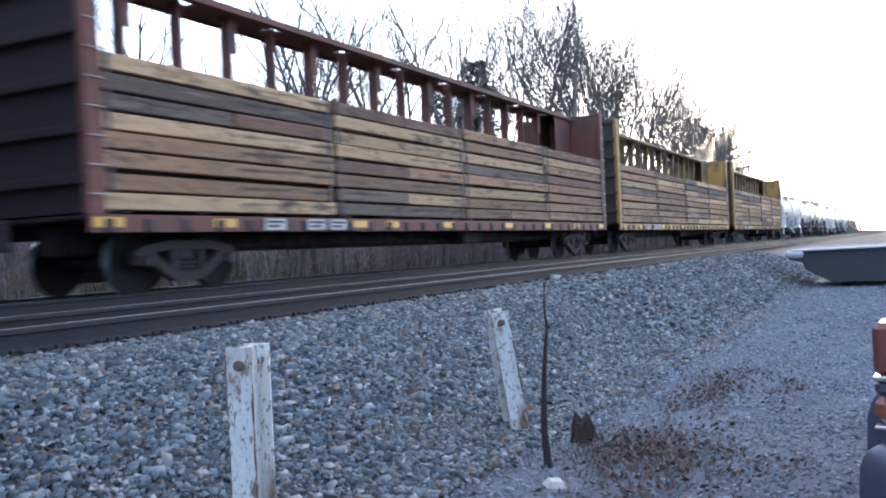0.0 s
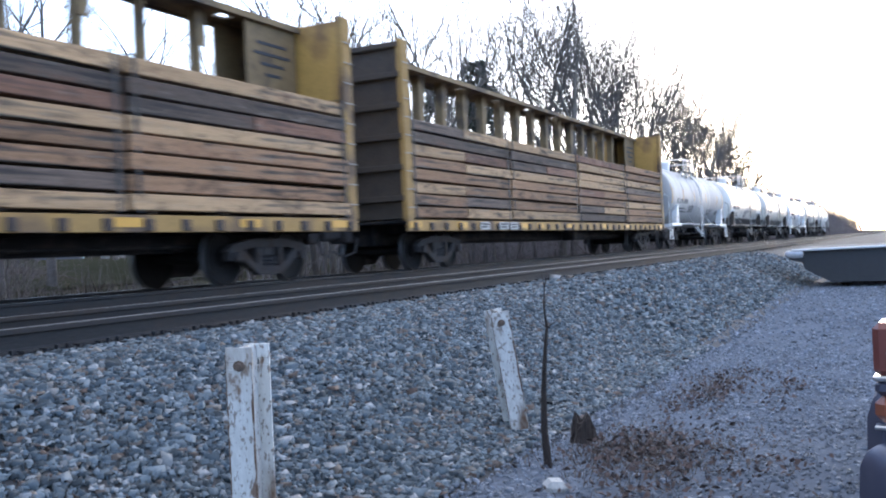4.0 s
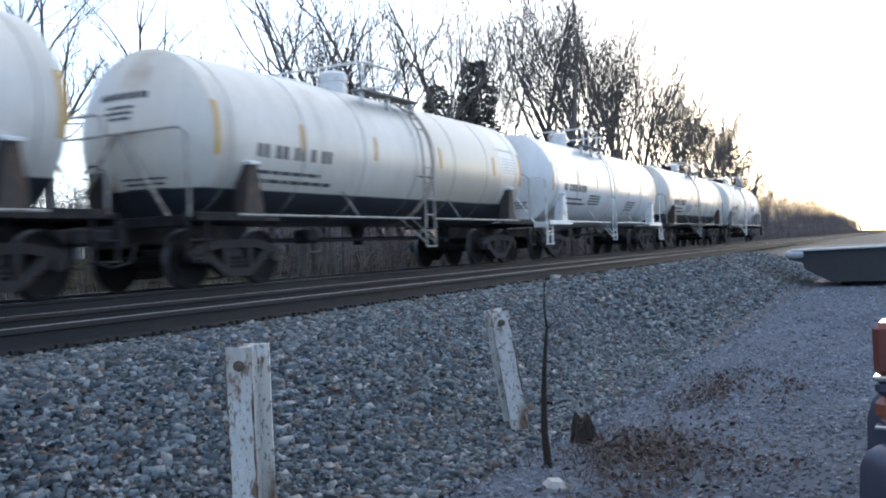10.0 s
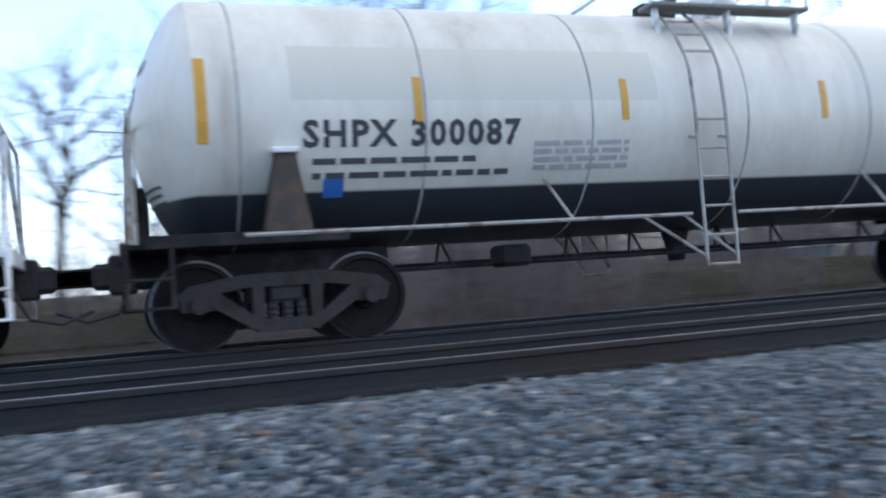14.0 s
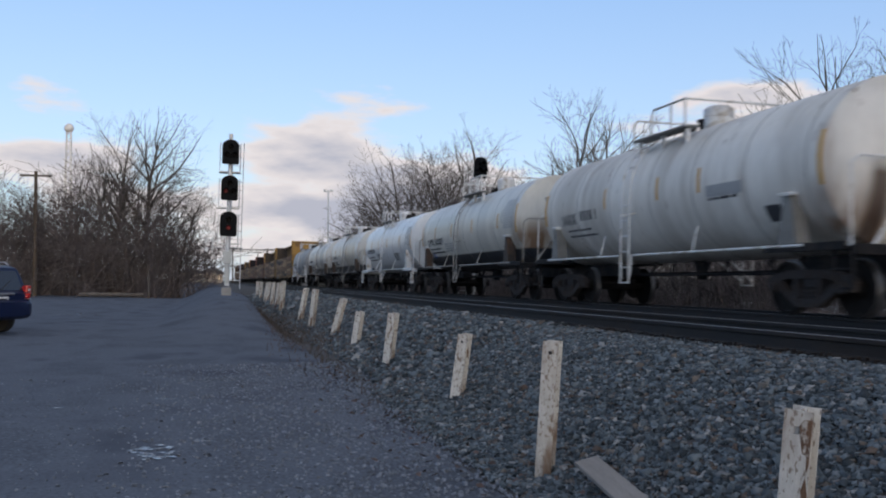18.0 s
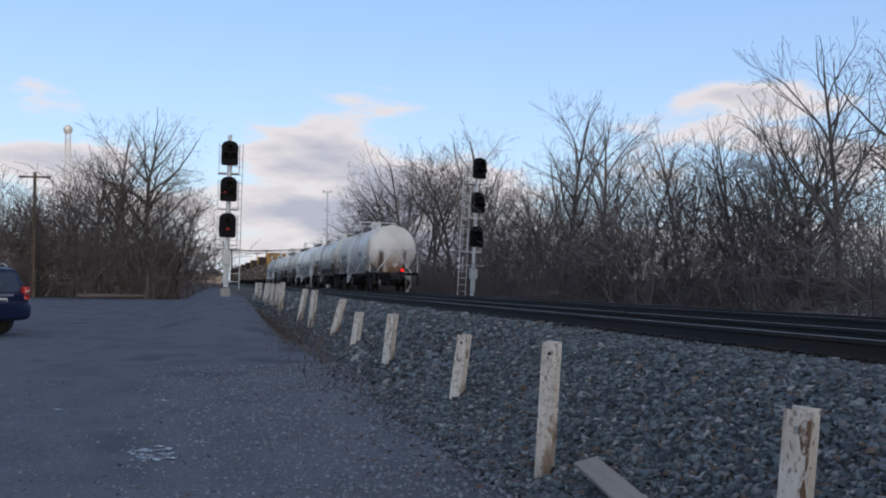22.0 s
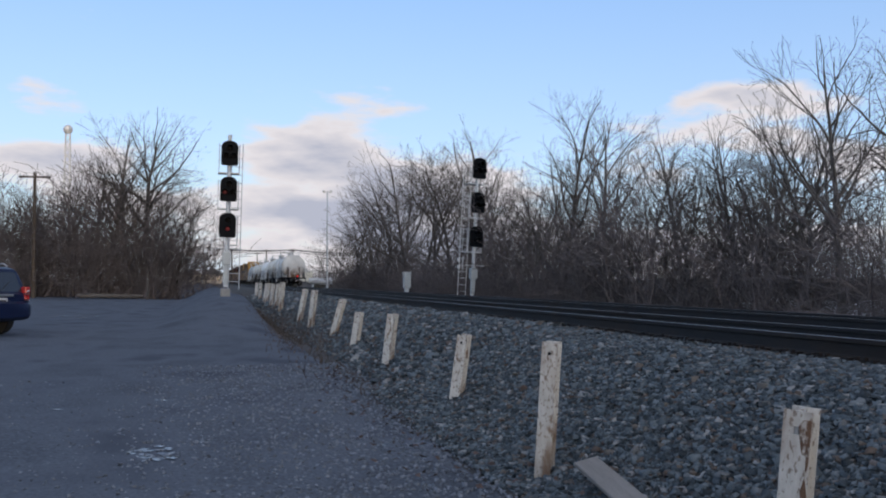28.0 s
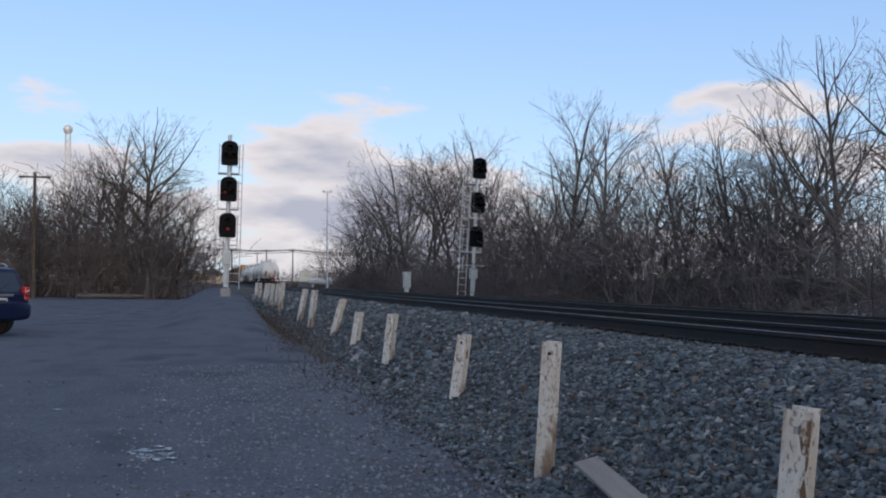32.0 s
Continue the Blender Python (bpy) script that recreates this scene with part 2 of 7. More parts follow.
        if streaks:
            runs = times(ranged(sep.outputs["X"], end, end + 0.08), ranged(off.outputs[0], 0.50, 0.62), ranged(off.outputs[0], 0.90, 0.76), ranged(sep.outputs["Z"], 0.05, -0.22), ranged(spot.outputs["Fac"], 0.28, 0.46, 0.9))
            base = over((0.060, 0.034, 0.022), runs, base)
    if black_below is not None:
        base = over((0.028, 0.033, 0.042), ranged(sep.outputs["Z"], black_below + 0.015, black_below - 0.015), base)
    l.new(base, b.inputs["Base Color"])
    return m




def stone_material():
    """Crushed stone: each piece its own grey, blue-grey or brownish tone."""
    m = mat("ballast_stone", (1, 1, 1), 0.88, 0, 0.25, 9, 60, 0.35)
    n, l = m.node_tree.nodes, m.node_tree.links
    b = n["Principled BSDF"]
    base = b.inputs["Base Color"].links[0].from_socket
    g = n.new("ShaderNodeNewGeometry")
    ramp = n.new("ShaderNodeValToRGB")
    stops = ((0.0, (0.019, 0.026, 0.032)), (0.25, (0.046, 0.062, 0.076)), (0.55, (0.085, 0.110, 0.131)), (0.78, (0.150, 0.182, 0.208)), (0.88, (0.120, 0.100, 0.085)), (0.93, (0.080, 0.054, 0.044)), (0.965, (0.26, 0.27, 0.28)))
    while len(ramp.color_ramp.elements) < len(stops):
        ramp.color_ramp.elements.new(0.5)
    for e, (p, c) in zip(ramp.color_ramp.elements, stops):
        e.position, e.color = p, (*c, 1)
    l.new(g.outputs["Random Per Island"], ramp.inputs["Fac"])
    mx = n.new("ShaderNodeMix")
    mx.data_type, mx.blend_type = "RGBA", "MULTIPLY"
    mx.inputs["Factor"].default_value = 1.0
    l.new(ramp.outputs["Color"], mx.inputs["A"])
    l.new(base, mx.inputs["B"])
    l.new(mx.outputs["Result"], b.inputs["Base Color"])
    return m


def flaking_paint():
    """Old white paint on steel: rust patches where it came off, and small dark flecks."""
    m = mat("flaking_white_paint", (0.54, 0.54, 0.52), 0.75, 0, 0.16, 7, 55, 0.4, dirt=(0.13, 0.075, 0.045), dirt_amount=0.50, random_tint=0.10, stretch=(1, 1, 0.3))
    n, l = m.node_tree.nodes, m.node_tree.links
    b = n["Principled BSDF"]
    base = b.inputs["Base Color"].links[0].from_socket
    co = n.new("ShaderNodeTexCoord")
    mp = n.new("ShaderNodeMapping")
    mp.inputs["Scale"].default_value = (1, 1, 0.45)
    l.new(co.outputs["Object"], mp.inputs[0])
    who = n.new("ShaderNodeObjectInfo")
    for scale, lo, hi, colour, share in ((75, 0.565, 0.61, (0.15, 0.11, 0.085), 0.8), (16, 0.60, 0.66, (0.12, 0.065, 0.035), 0.9), (3.5, 0.50, 0.75, (0.30, 0.24, 0.18), 0.45)):
        z = n.new("ShaderNodeTexNoise")
        z.noise_dimensions = "4D"
        z.inputs["Scale"].default_value, z.inputs["Detail"].default_value = scale, 4
        l.new(mp.outputs[0], z.inputs["Vector"])
        w = n.new("ShaderNodeMath")
        w.operation = "MULTIPLY"
        w.inputs[1].default_value = 40
        l.new(who.outputs["Random"], w.inputs[0])
        l.new(w.outputs[0], z.inputs["W"])
        r = n.new("ShaderNodeMapRange")
        r.inputs["From Min"].default_value, r.inputs["From Max"].default_value = lo, hi
        r.inputs["To Max"].default_value = share
        l.new(z.outputs["Fac"], r.inputs["Value"])
        mx = n.new("ShaderNodeMix")
        mx.data_type = "RGBA"
        l.new(r.outputs[0], mx.inputs["Factor"])
        l.new(base, mx.inputs["A"])
        mx.inputs["B"].default_value = (*colour, 1)
        base = mx.outputs["Result"]
    l.new(base, b.inputs["Base Color"])
    return m


def stain(m, colour, scale, stretch, lo, hi, share):
    """Blotches of a second colour over a material."""
    n, l = m.node_tree.nodes, m.node_tree.links
    b = n["Principled BSDF"]
    base = b.inputs["Base Color"].links[0].from_socket
    co, mp, z = n.new("ShaderNodeTexCoord"), n.new("ShaderNodeMapping"), n.new("ShaderNodeTexNoise")
    who, w = n.new("ShaderNodeObjectInfo"), n.new("ShaderNodeMath")
    mp.inputs["Scale"].default_value = stretch
    l.new(co.outputs["Object"], mp.inputs[0])
    z.noise_dimensions = "4D"
    z.inputs["Scale"].default_value, z.inputs["Detail"].default_value, z.inputs["Roughness"].default_value = scale, 5, 0.65
    l.new(mp.outputs[0], z.inputs["Vector"])
    w.operation = "MULTIPLY"
    w.inputs[1].default_value = 60
    l.new(who.outputs["Random"], w.inputs[0])
    l.new(w.outputs[0], z.inputs["W"])
    r, mx = n.new("ShaderNodeMapRange"), n.new("ShaderNodeMix")
    r.inputs["From Min"].default_value, r.inputs["From Max"].default_value = lo, hi
    r.inputs["To Max"].default_value = share
    l.new(z.outputs["Fac"], r.inputs["Value"])
    mx.data_type = "RGBA"
    l.new(r.outputs[0], mx.inputs["Factor"])
    l.new(base, mx.inputs["A"])
    mx.inputs["B"].default_value = (*colour, 1)
    l.new(mx.outputs["Result"], b.inputs["Base Color"])


M = dict(
    steel_rail=mat("rail_steel", (0.021, 0.022, 0.025), 0.75, 0.1, 0.3, 2, 60, 0.3, spec=0.25, stretch=(0.2, 1, 1), dirt=(0.024, 0.020, 0.019)),
    rail_head=mat("worn_rail_head", (0.24, 0.25, 0.27), 0.48, 0.9, 0.15, 1, 30, 0.03, stretch=(0.1, 1, 1)),
    tie=mat("creosoted_tie", (0.045, 0.038, 0.033), 0.9, 0, 0.35, 3, 50, 0.6, stretch=(3, 0.6, 1), random_tint=0.3, per_island=True),
    stone=stone_material(),
    lot_stone=mat("lot_gravel", (0.142, 0.163, 0.200), 0.9, 0, 0.3, 9, 60, 0.3, random_tint=0.40, per_island=True),
    bed=mat("ballast_bed", (0.050, 0.050, 0.054), 0.95, 0, 0.55, 3, 22, 1.0, dirt=(0.045, 0.043, 0.043), dirt_amount=0.5),
    lot=mat("gravelly_asphalt", (0.122, 0.139, 0.172), 0.95, 0, 0.42, 0.7, 30, 0.8, dirt=(0.088, 0.100, 0.127), dirt_amount=0.36, stretch=(0.7, 1, 1), spec=0.0),
    earth=mat("winter_earth", (0.062, 0.054, 0.042), 0.95, 0, 0.4, 0.35, 9, 0.8, spec=0.0, dirt=(0.064, 0.064, 0.040), dirt_amount=0.5),
    grass=mat("winter_grass", (0.042, 0.045, 0.028), 0.9, 0, 0.4, 1.5, 20, 0.2, random_tint=0.4, per_island=True, dirt=(0.052, 0.046, 0.032)),
    weed=mat("brown_weeds", (0.075, 0.062, 0.054), 0.95, 0, 0.4, 4, 20, 0.2, random_tint=0.5, per_island=True),
    straw=mat("dry_straw", (0.135, 0.112, 0.092), 0.95, 0, 0.4, 4, 20, 0.2, random_tint=0.45, per_island=True),
    leaf=mat("dead_leaves", (0.066, 0.045, 0.041), 0.9, 0, 0.4, 5, 40, 0.2, random_tint=0.5, per_island=True),
    snow=mat("old_snow", (0.72, 0.76, 0.82), 0.7, 0, 0.12, 4, 20, 0.5, dirt=(0.4, 0.4, 0.4), dirt_amount=0.2),
    bark=mat("grey_bark", (0.112, 0.100, 0.091), 0.95, 0, 0.35, 3, 22, 0.7, stretch=(1, 1, 0.25), random_tint=0.25),
    bark_dark=mat("dark_bark", (0.082, 0.072, 0.068), 0.95, 0, 0.35, 3, 22, 0.7, stretch=(1, 1, 0.25), random_tint=0.25),
    brush=mat("bare_brush", (0.130, 0.111, 0.112), 0.95, 0, 0.4, 4, 20, 0.2, random_tint=0.35),
    dry_weed=mat("dry_weeds", (0.108, 0.087, 0.064), 0.95, 0, 0.4, 4, 20, 0.2, random_tint=0.35, per_island=True),
    needle=mat("evergreen_needles", (0.022, 0.032, 0.018), 0.85, 0, 0.4, 4, 20, 0.2, random_tint=0.3, per_island=True),
    post=flaking_paint(),
    stump=mat("rotten_stump", (0.030, 0.022, 0.019), 0.95, 0, 0.5, 9, 50, 0.9, stretch=(1, 1, 0.3)),
    rust=mat("rust", (0.12, 0.070, 0.045), 0.9, 0.1, 0.4, 12, 60, 0.6),
    hole=mat("rusted_bolt", (0.125, 0.090, 0.070), 0.9, 0.2, 0.3, 20, 80, 0.2),
    truck_steel=mat("truck_steel", (0.040, 0.038, 0.040), 0.9, 0.0, 0.35, 5, 40, 0.5, spec=0.15, dirt=(0.032, 0.024, 0.020), dirt_amount=0.4),
    black=mat("black_underframe", (0.013, 0.013, 0.015), 0.8, 0.0, 0.4, 3, 30, 0.3, spec=0.2, dirt=(0.035, 0.029, 0.026), dirt_amount=0.35),
    wheel=mat("wheel_steel", (0.012, 0.011, 0.011), 0.85, 0.0, 0.3, 6, 40, 0.2, spec=0.15),
    tread=mat("wheel_tread", (0.13, 0.13, 0.135), 0.5, 0.8, 0.1, 6, 40, 0.0),
    white_metal=mat("white_painted_steel", (0.66, 0.67, 0.68), 0.5, 0, 0.12, 4, 30, 0.1, dirt=(0.33, 0.29, 0.24), dirt_amount=0.3),
    yellow=mat("amber_reflective_tape", (0.52, 0.27, 0.03), 0.5, 0, 0.12, 6, 40, 0.05),
    saddle=mat("rusty_dark_saddle", (0.042, 0.034, 0.030), 0.8, 0, 0.35, 3, 25, 0.2, dirt=(0.09, 0.05, 0.032), dirt_amount=0.5),
    seam=mat("grimy_weld_seam", (0.33, 0.325, 0.31), 0.7, 0, 0.4, 1.5, 12, 0.1),
    walkway=mat("grey_steel_grating", (0.19, 0.19, 0.185), 0.8, 0.1, 0.3, 4, 60, 0.4),
    faint_ink=mat("faded_grey_print", (0.33, 0.34, 0.35), 0.7, 0, 0.2, 10, 50, 0.0),
    ink=mat("black_stencil", (0.035, 0.037, 0.045), 0.7, 0, 0.2, 10, 50, 0.0),
    grey_ink=mat("grey_stencil", (0.06, 0.063, 0.07), 0.7, 0, 0.2, 10, 50, 0.0),
    red_tape=mat("red_plate", (0.45, 0.03, 0.03), 0.5, 0, 0.1, 6, 40, 0.0),
    blue_plate=mat("blue_plate", (0.03, 0.14, 0.45), 0.5, 0, 0.1, 6, 40, 0.0),
    car_yellow=mat("faded_yellow_steel", (0.33, 0.195, 0.060), 0.78, 0, 0.28, 1.2, 20, 0.2, dirt=(0.10, 0.062, 0.038), dirt_amount=0.55),
    car_maroon=mat("rusty_maroon_steel", (0.125, 0.042, 0.030), 0.78, 0, 0.3, 1.2, 20, 0.2, dirt=(0.06, 0.035, 0.028), dirt_amount=0.45),
    car_dark=mat("sooty_brown_steel", (0.045, 0.030, 0.026), 0.8, 0, 0.3, 1.2, 20, 0.2, dirt=(0.025, 0.02, 0.02), dirt_amount=0.45),
    # brighter copy of the car yellow: sun on rear bulkheads put into the colour
    sunlit_yellow_end=mat("sunlit_yellow_bulkhead", (0.42, 0.245, 0.062), 0.7, 0, 0.25, 1.2, 20, 0.2, dirt=(0.20, 0.11, 0.04), dirt_amount=0.4),
    yellow_worn=mat("worn_yellow_beam_steel", (0.20, 0.135, 0.066), 0.8, 0, 0.3, 1.2, 20, 0.2, dirt=(0.06, 0.045, 0.035), dirt_amount=0.5),
    dull_rail=mat("dull_grey_railing", (0.30, 0.29, 0.275), 0.6, 0, 0.2, 5, 30, 0.1, dirt=(0.16, 0.12, 0.09), dirt_amount=0.4),
    deck=mat("grey_worn_deck", (0.16, 0.165, 0.17), 0.95, 0, 0.3, 3, 30, 0.3, spec=0.05),
    # front bulkheads: grime, with the shade on their -x face darkened into the colour
    yellow_shaded_grime=mat("shaded_grimy_yellow_bulkhead", (0.060, 0.045, 0.034), 0.85, 0, 0.35, 1.2, 20, 0.2, dirt=(0.035, 0.028, 0.024), dirt_amount=0.5),
    maroon_shaded_grime=mat("shaded_grimy_maroon_bulkhead", (0.014, 0.009, 0.011), 0.85, 0, 0.35, 1.2, 20, 0.2, dirt=(0.009, 0.007, 0.008), dirt_amount=0.5),
    timber=mat("weathered_timber", (0.25, 0.140, 0.076), 0.9, 0, 0.6, 2.2, 26, 0.6, stretch=(0.25, 2.0, 5.0), dirt=(0.055, 0.042, 0.034), dirt_amount=0.45, random_tint=0.40),
    timber_pale=mat("pale_timber", (0.39, 0.248, 0.135), 0.9, 0, 0.45, 2.2, 26, 0.5, stretch=(0.25, 2.0, 5.0), dirt=(0.10, 0.078, 0.058), dirt_amount=0.3, random_tint=0.22),
    timber_grey=mat("grey_timber", (0.118, 0.083, 0.064), 0.9, 0, 0.6, 2.2, 26, 0.6, stretch=(0.25, 2.0, 5.0), dirt=(0.034, 0.028, 0.026), dirt_amount=0.5, random_tint=0.35),
    timber_red=mat("reddish_timber", (0.18, 0.092, 0.058), 0.9, 0, 0.5, 2.2, 26, 0.6, stretch=(0.25, 2.0, 5.0), dirt=(0.09, 0.05, 0.04), dirt_amount=0.35, random_tint=0.3),
    strap=mat("dark_strap", (0.018, 0.018, 0.02), 0.6, 0, 0.2, 8, 40, 0.1),
    signal_black=mat("signal_black", (0.004, 0.005, 0.007), 0.6, 0, 0.2, 5, 30, 0.1, spec=0.08),
    galv=mat("galvanised_steel", (0.56, 0.58, 0.60), 0.5, 0.3, 0.15, 6, 40, 0.1),
    cabinet=mat("grey_cabinet_paint", (0.40, 0.43, 0.44), 0.55, 0, 0.12, 4, 30, 0.1),
    pole_wood=mat("old_pole_wood", (0.075, 0.058, 0.045), 0.95, 0, 0.3, 3, 30, 0.5, stretch=(2, 2, 0.2)),
    plank=mat("grey_plank", (0.22, 0.205, 0.195), 0.85, 0, 0.2, 6, 50, 0.4, stretch=(0.4, 4, 4)),
    wire=mat("cable_black", (0.015, 0.015, 0.017), 0.7, 0, 0.1, 5, 20, 0.0),
    suv_paint=mat("dark_blue_car_paint", (0.006, 0.012, 0.045), 0.5, 0.0, 0.08, 2, 20, 0.0, coat=0.12, spec=0.2),
    suv_plum=mat("plum_car_paint", (0.055, 0.055, 0.082), 0.42, 0.3, 0.15, 2, 20, 0.0, coat=0.25),
    glass_dark=mat("tinted_car_glass", (0.010, 0.014, 0.022), 0.08, 0, 0.05, 2, 20, 0.0, spec=0.8),
    tyre=mat("tyre_rubber", (0.018, 0.018, 0.019), 0.9, 0, 0.25, 8, 60, 0.4),
    chrome=mat("chrome_trim", (0.50, 0.51, 0.53), 0.28, 1.0, 0.05, 4, 20, 0.0),
    plastic=mat("black_plastic", (0.022, 0.022, 0.025), 0.6, 0, 0.15, 8, 50, 0.15),
    lens_orange=mat("orange_lamp_lens", (0.20, 0.055, 0.025), 0.38, 0, 0.1, 10, 60, 0.0, coat=0.15),
    lens_red=mat("red_lamp_lens", (0.13, 0.032, 0.024), 0.38, 0, 0.1, 10, 60, 0.0, coat=0.25),
    lens_bright=mat("bright_red_lamp_lens", (0.42, 0.022, 0.025), 0.2, 0, 0.1, 10, 60, 0.0, coat=0.6),
    lens_white=mat("clear_lamp_lens", (0.40, 0.40, 0.42), 0.15, 0, 0.1, 10, 60, 0.0, coat=0.7),
    ice=mat("wet_ice_patch", (0.24, 0.26, 0.29), 0.22, 0, 0.25, 5, 30, 0.1, spec=0.5),
    brick_far=mat("pale_far_wall", (0.42, 0.37, 0.31), 0.85, 0, 0.15, 1, 10, 0.1),
    roof_far=mat("grey_far_roof", (0.12, 0.12, 0.13), 0.85, 0, 0.2, 1, 10, 0.1),
    red_glow=glow("red_signal_lens", (1.0, 0.10, 0.16), 0.065, (0.1, 0.005, 0.005)),
    red_dim=glow("dim_red_signal_lens", (1.0, 0.08, 0.12), 0.03, (0.08, 0.005, 0.005)),
    eot=glow("red_marker_glow", (1.0, 0.006, 0.010), 2.6, (0.2, 0.01, 0.01)),
    dark_lens=mat("unlit_signal_lens", (0.008, 0.008, 0.010), 0.5, 0, 0.1, 10, 60, 0.0, spec=0.08),
    # bright steel: low sun on the tower is put into its colour
    tower_lit=mat("sunlit_tower_steel", (0.75, 0.72, 0.68), 0.5, 0.2, 0.1, 4, 20, 0.0),
)

for key in ("timber", "timber_pale", "timber_grey", "timber_red"):
    stain(M[key], (0.030, 0.023, 0.020), 1.6, (0.9, 2, 3), 0.52, 0.68, 0.85)
    stain(M[key], (0.24, 0.20, 0.16), 2.4, (0.5, 2, 5), 0.56, 0.72, 0.6)
    stain(M[key], (0.17, 0.075, 0.042), 0.9, (0.8, 2, 3), 0.58, 0.70, 0.55)
stain(M["rust"], (0.42, 0.40, 0.37), 26, (1, 1, 0.5), 0.52, 0.60, 0.9)
for key in ("steel_rail", "truck_steel"):
    stain(M[key], (0.040, 0.028, 0.022), 3.0, (0.6, 1, 1), 0.50, 0.70, 0.6)

# ---- mesh tools ----


class Mesh:
    """Collects vertices and faces; every solid is closed."""

    def __init__(self):
        self.v, self.f, self.m = [], [], []

    def add(self, verts, faces, mi=0):
        o = len(self.v)
        self.v += [tuple(p) for p in verts]
        self.f += [tuple(i + o for i in q) for q in faces]
        self.m += [mi] * len(faces)

    def box(self, c, s, bevel=0.0, mi=0, turn=None):
        x, y, z = (k / 2 for k in s)
        b = min(bevel, x * 0.9, y * 0.9, z * 0.9)
        if b <= 0:
            vs = [(i * x, j * y, k * z) for i in (-1, 1) for j in (-1, 1) for k in (-1, 1)]
            fs = [(0, 1, 3, 2), (4, 6, 7, 5), (0, 4, 5, 1), (2, 3, 7, 6), (0, 2, 6, 4), (1, 5, 7, 3)]
        else:
            vs, fs, idx = [], [], {}
            for i in (-1, 1):
                for j in (-1, 1):
                    for k in (-1, 1):
                        for a in range(3):
                            p = [i * (x - b), j * (y - b), k * (z - b)]
                            p[a] = (i * x, j * y, k * z)[a]
                            idx[i, j, k, a] = len(vs)
                            vs.append(tuple(p))
            for a in range(3):
                u, w = (a + 1) % 3, (a + 2) % 3
                for sgn in (-1, 1):
                    q = []
                    for du, dw in ((-1, -1), (1, -1), (1, 1), (-1, 1)):
                        key = [0, 0, 0]
                        key[a], key[u], key[w] = sgn, du, dw
                        q.append(idx[(*key, a)])
                    fs.append(tuple(q if sgn > 0 else q[::-1]))
                for su in (-1, 1):
                    for sw in (-1, 1):
                        k0, k1 = [0, 0, 0], [0, 0, 0]
                        k0[u], k0[w], k0[a] = su, sw, -1
                        k1[u], k1[w], k1[a] = su, sw, 1
                        q = [idx[(*k0, u)], idx[(*k1, u)], idx[(*k1, w)], idx[(*k0, w)]]
                        fs.append(tuple(q if su * sw < 0 else q[::-1]))
            for i in (-1, 1):
                for j in (-1, 1):
                    for k in (-1, 1):
                        q = [idx[i, j, k, 0], idx[i, j, k, 1], idx[i, j, k, 2]]
                        fs.append(tuple(q if i * j * k > 0 else q[::-1]))
        if turn is not None:
            vs = [turn @ Vector(p) for p in vs]
        self.add([(p[0] + c[0], p[1] + c[1], p[2] + c[2]) for p in vs], fs, mi)
        return self

    def tube(self, pts, r, n=6, mi=0, r_end=None):
        """A round bar through points; r_end tapers it."""
        pts = [Vector(p) for p in pts]
        rings = []
        up = Vector((0, 0, 1))
        for i, p in enumerate(pts):
            d = (pts[min(i + 1, len(pts) - 1)] - pts[max(i - 1, 0)]).normalized()
            s = d.cross(up if abs(d.z) < 0.95 else Vector((1, 0, 0))).normalized()
            t = d.cross(s)
            rr = r if r_end is None else r + (r_end - r) * i / max(1, len(pts) - 1)
            rings.append([p + (s * math.cos(2 * math.pi * k / n) + t * math.sin(2 * math.pi * k / n)) * rr for k in range(n)])
        vs = [p for ring in rings for p in ring]
        fs = []
        for i in range(len(pts) - 1):
            for k in range(n):
                a, b = i * n + k, i * n + (k + 1) % n
                fs.append((a, a + n, b + n, b))
        fs.append(tuple(range(n)))
        fs.append(tuple(reversed(range((len(pts) - 1) * n, len(pts) * n))))
        self.add(vs, fs, mi)
        return self

    def prism(self, poly, axis, a, b, mi=0):
        """A polygon (two coordinates) drawn out along an axis from a to b."""
        n = len(poly)

        def at(p, d):
            return {"x": (d, p[0], p[1]), "y": (p[0], d, p[1]), "z": (p[0], p[1], d)}[axis]
        area = sum(poly[i][0] * poly[(i + 1) % n][1] - poly[(i + 1) % n][0] * poly[i][1] for i in range(n))
        if (area > 0) == (axis == "y"):
            poly = poly[::-1]
        vs = [at(p, a) for p in poly] + [at(p, b) for p in poly]
        fs = [tuple(range(n))[::-1], tuple(range(n, 2 * n))]
        fs += [(i, (i + 1) % n, n + (i + 1) % n, n + i) for i in range(n)]
        if b < a:
            fs = [q[::-1] for q in fs]
        self.add(vs, fs, mi)
        return self

    def lathe(self, prof, axis="x", n=32, mi=0, centre=(0, 0, 0)):
        """A profile of (along, radius) turned round an axis; radius 0 closes an end."""
        vs, fs, rings = [], [], []
        for d, r in prof:
            if r < 1e-6:
                rings.append([len(vs)])
                vs.append((d, 0, 0))
            else:
                rings.append(list(range(len(vs), len(vs) + n)))
                vs += [(d, r * math.cos(2 * math.pi * k / n), r * math.sin(2 * math.pi * k / n)) for k in range(n)]
        for A, B in zip(rings, rings[1:]):
            for k in range(n):
                k2 = (k + 1) % n
                if len(A) == 1 and len(B) == 1:
                    continue
                if len(A) == 1:
                    fs.append((A[0], B[k2], B[k]))
                elif len(B) == 1:
                    fs.append((A[k], A[k2], B[0]))
                else:
                    fs.append((A[k], A[k2], B[k2], B[k]))
        perm = {"x": (0, 1, 2), "y": (1, 0, 2), "z": (1, 2, 0)}[axis]
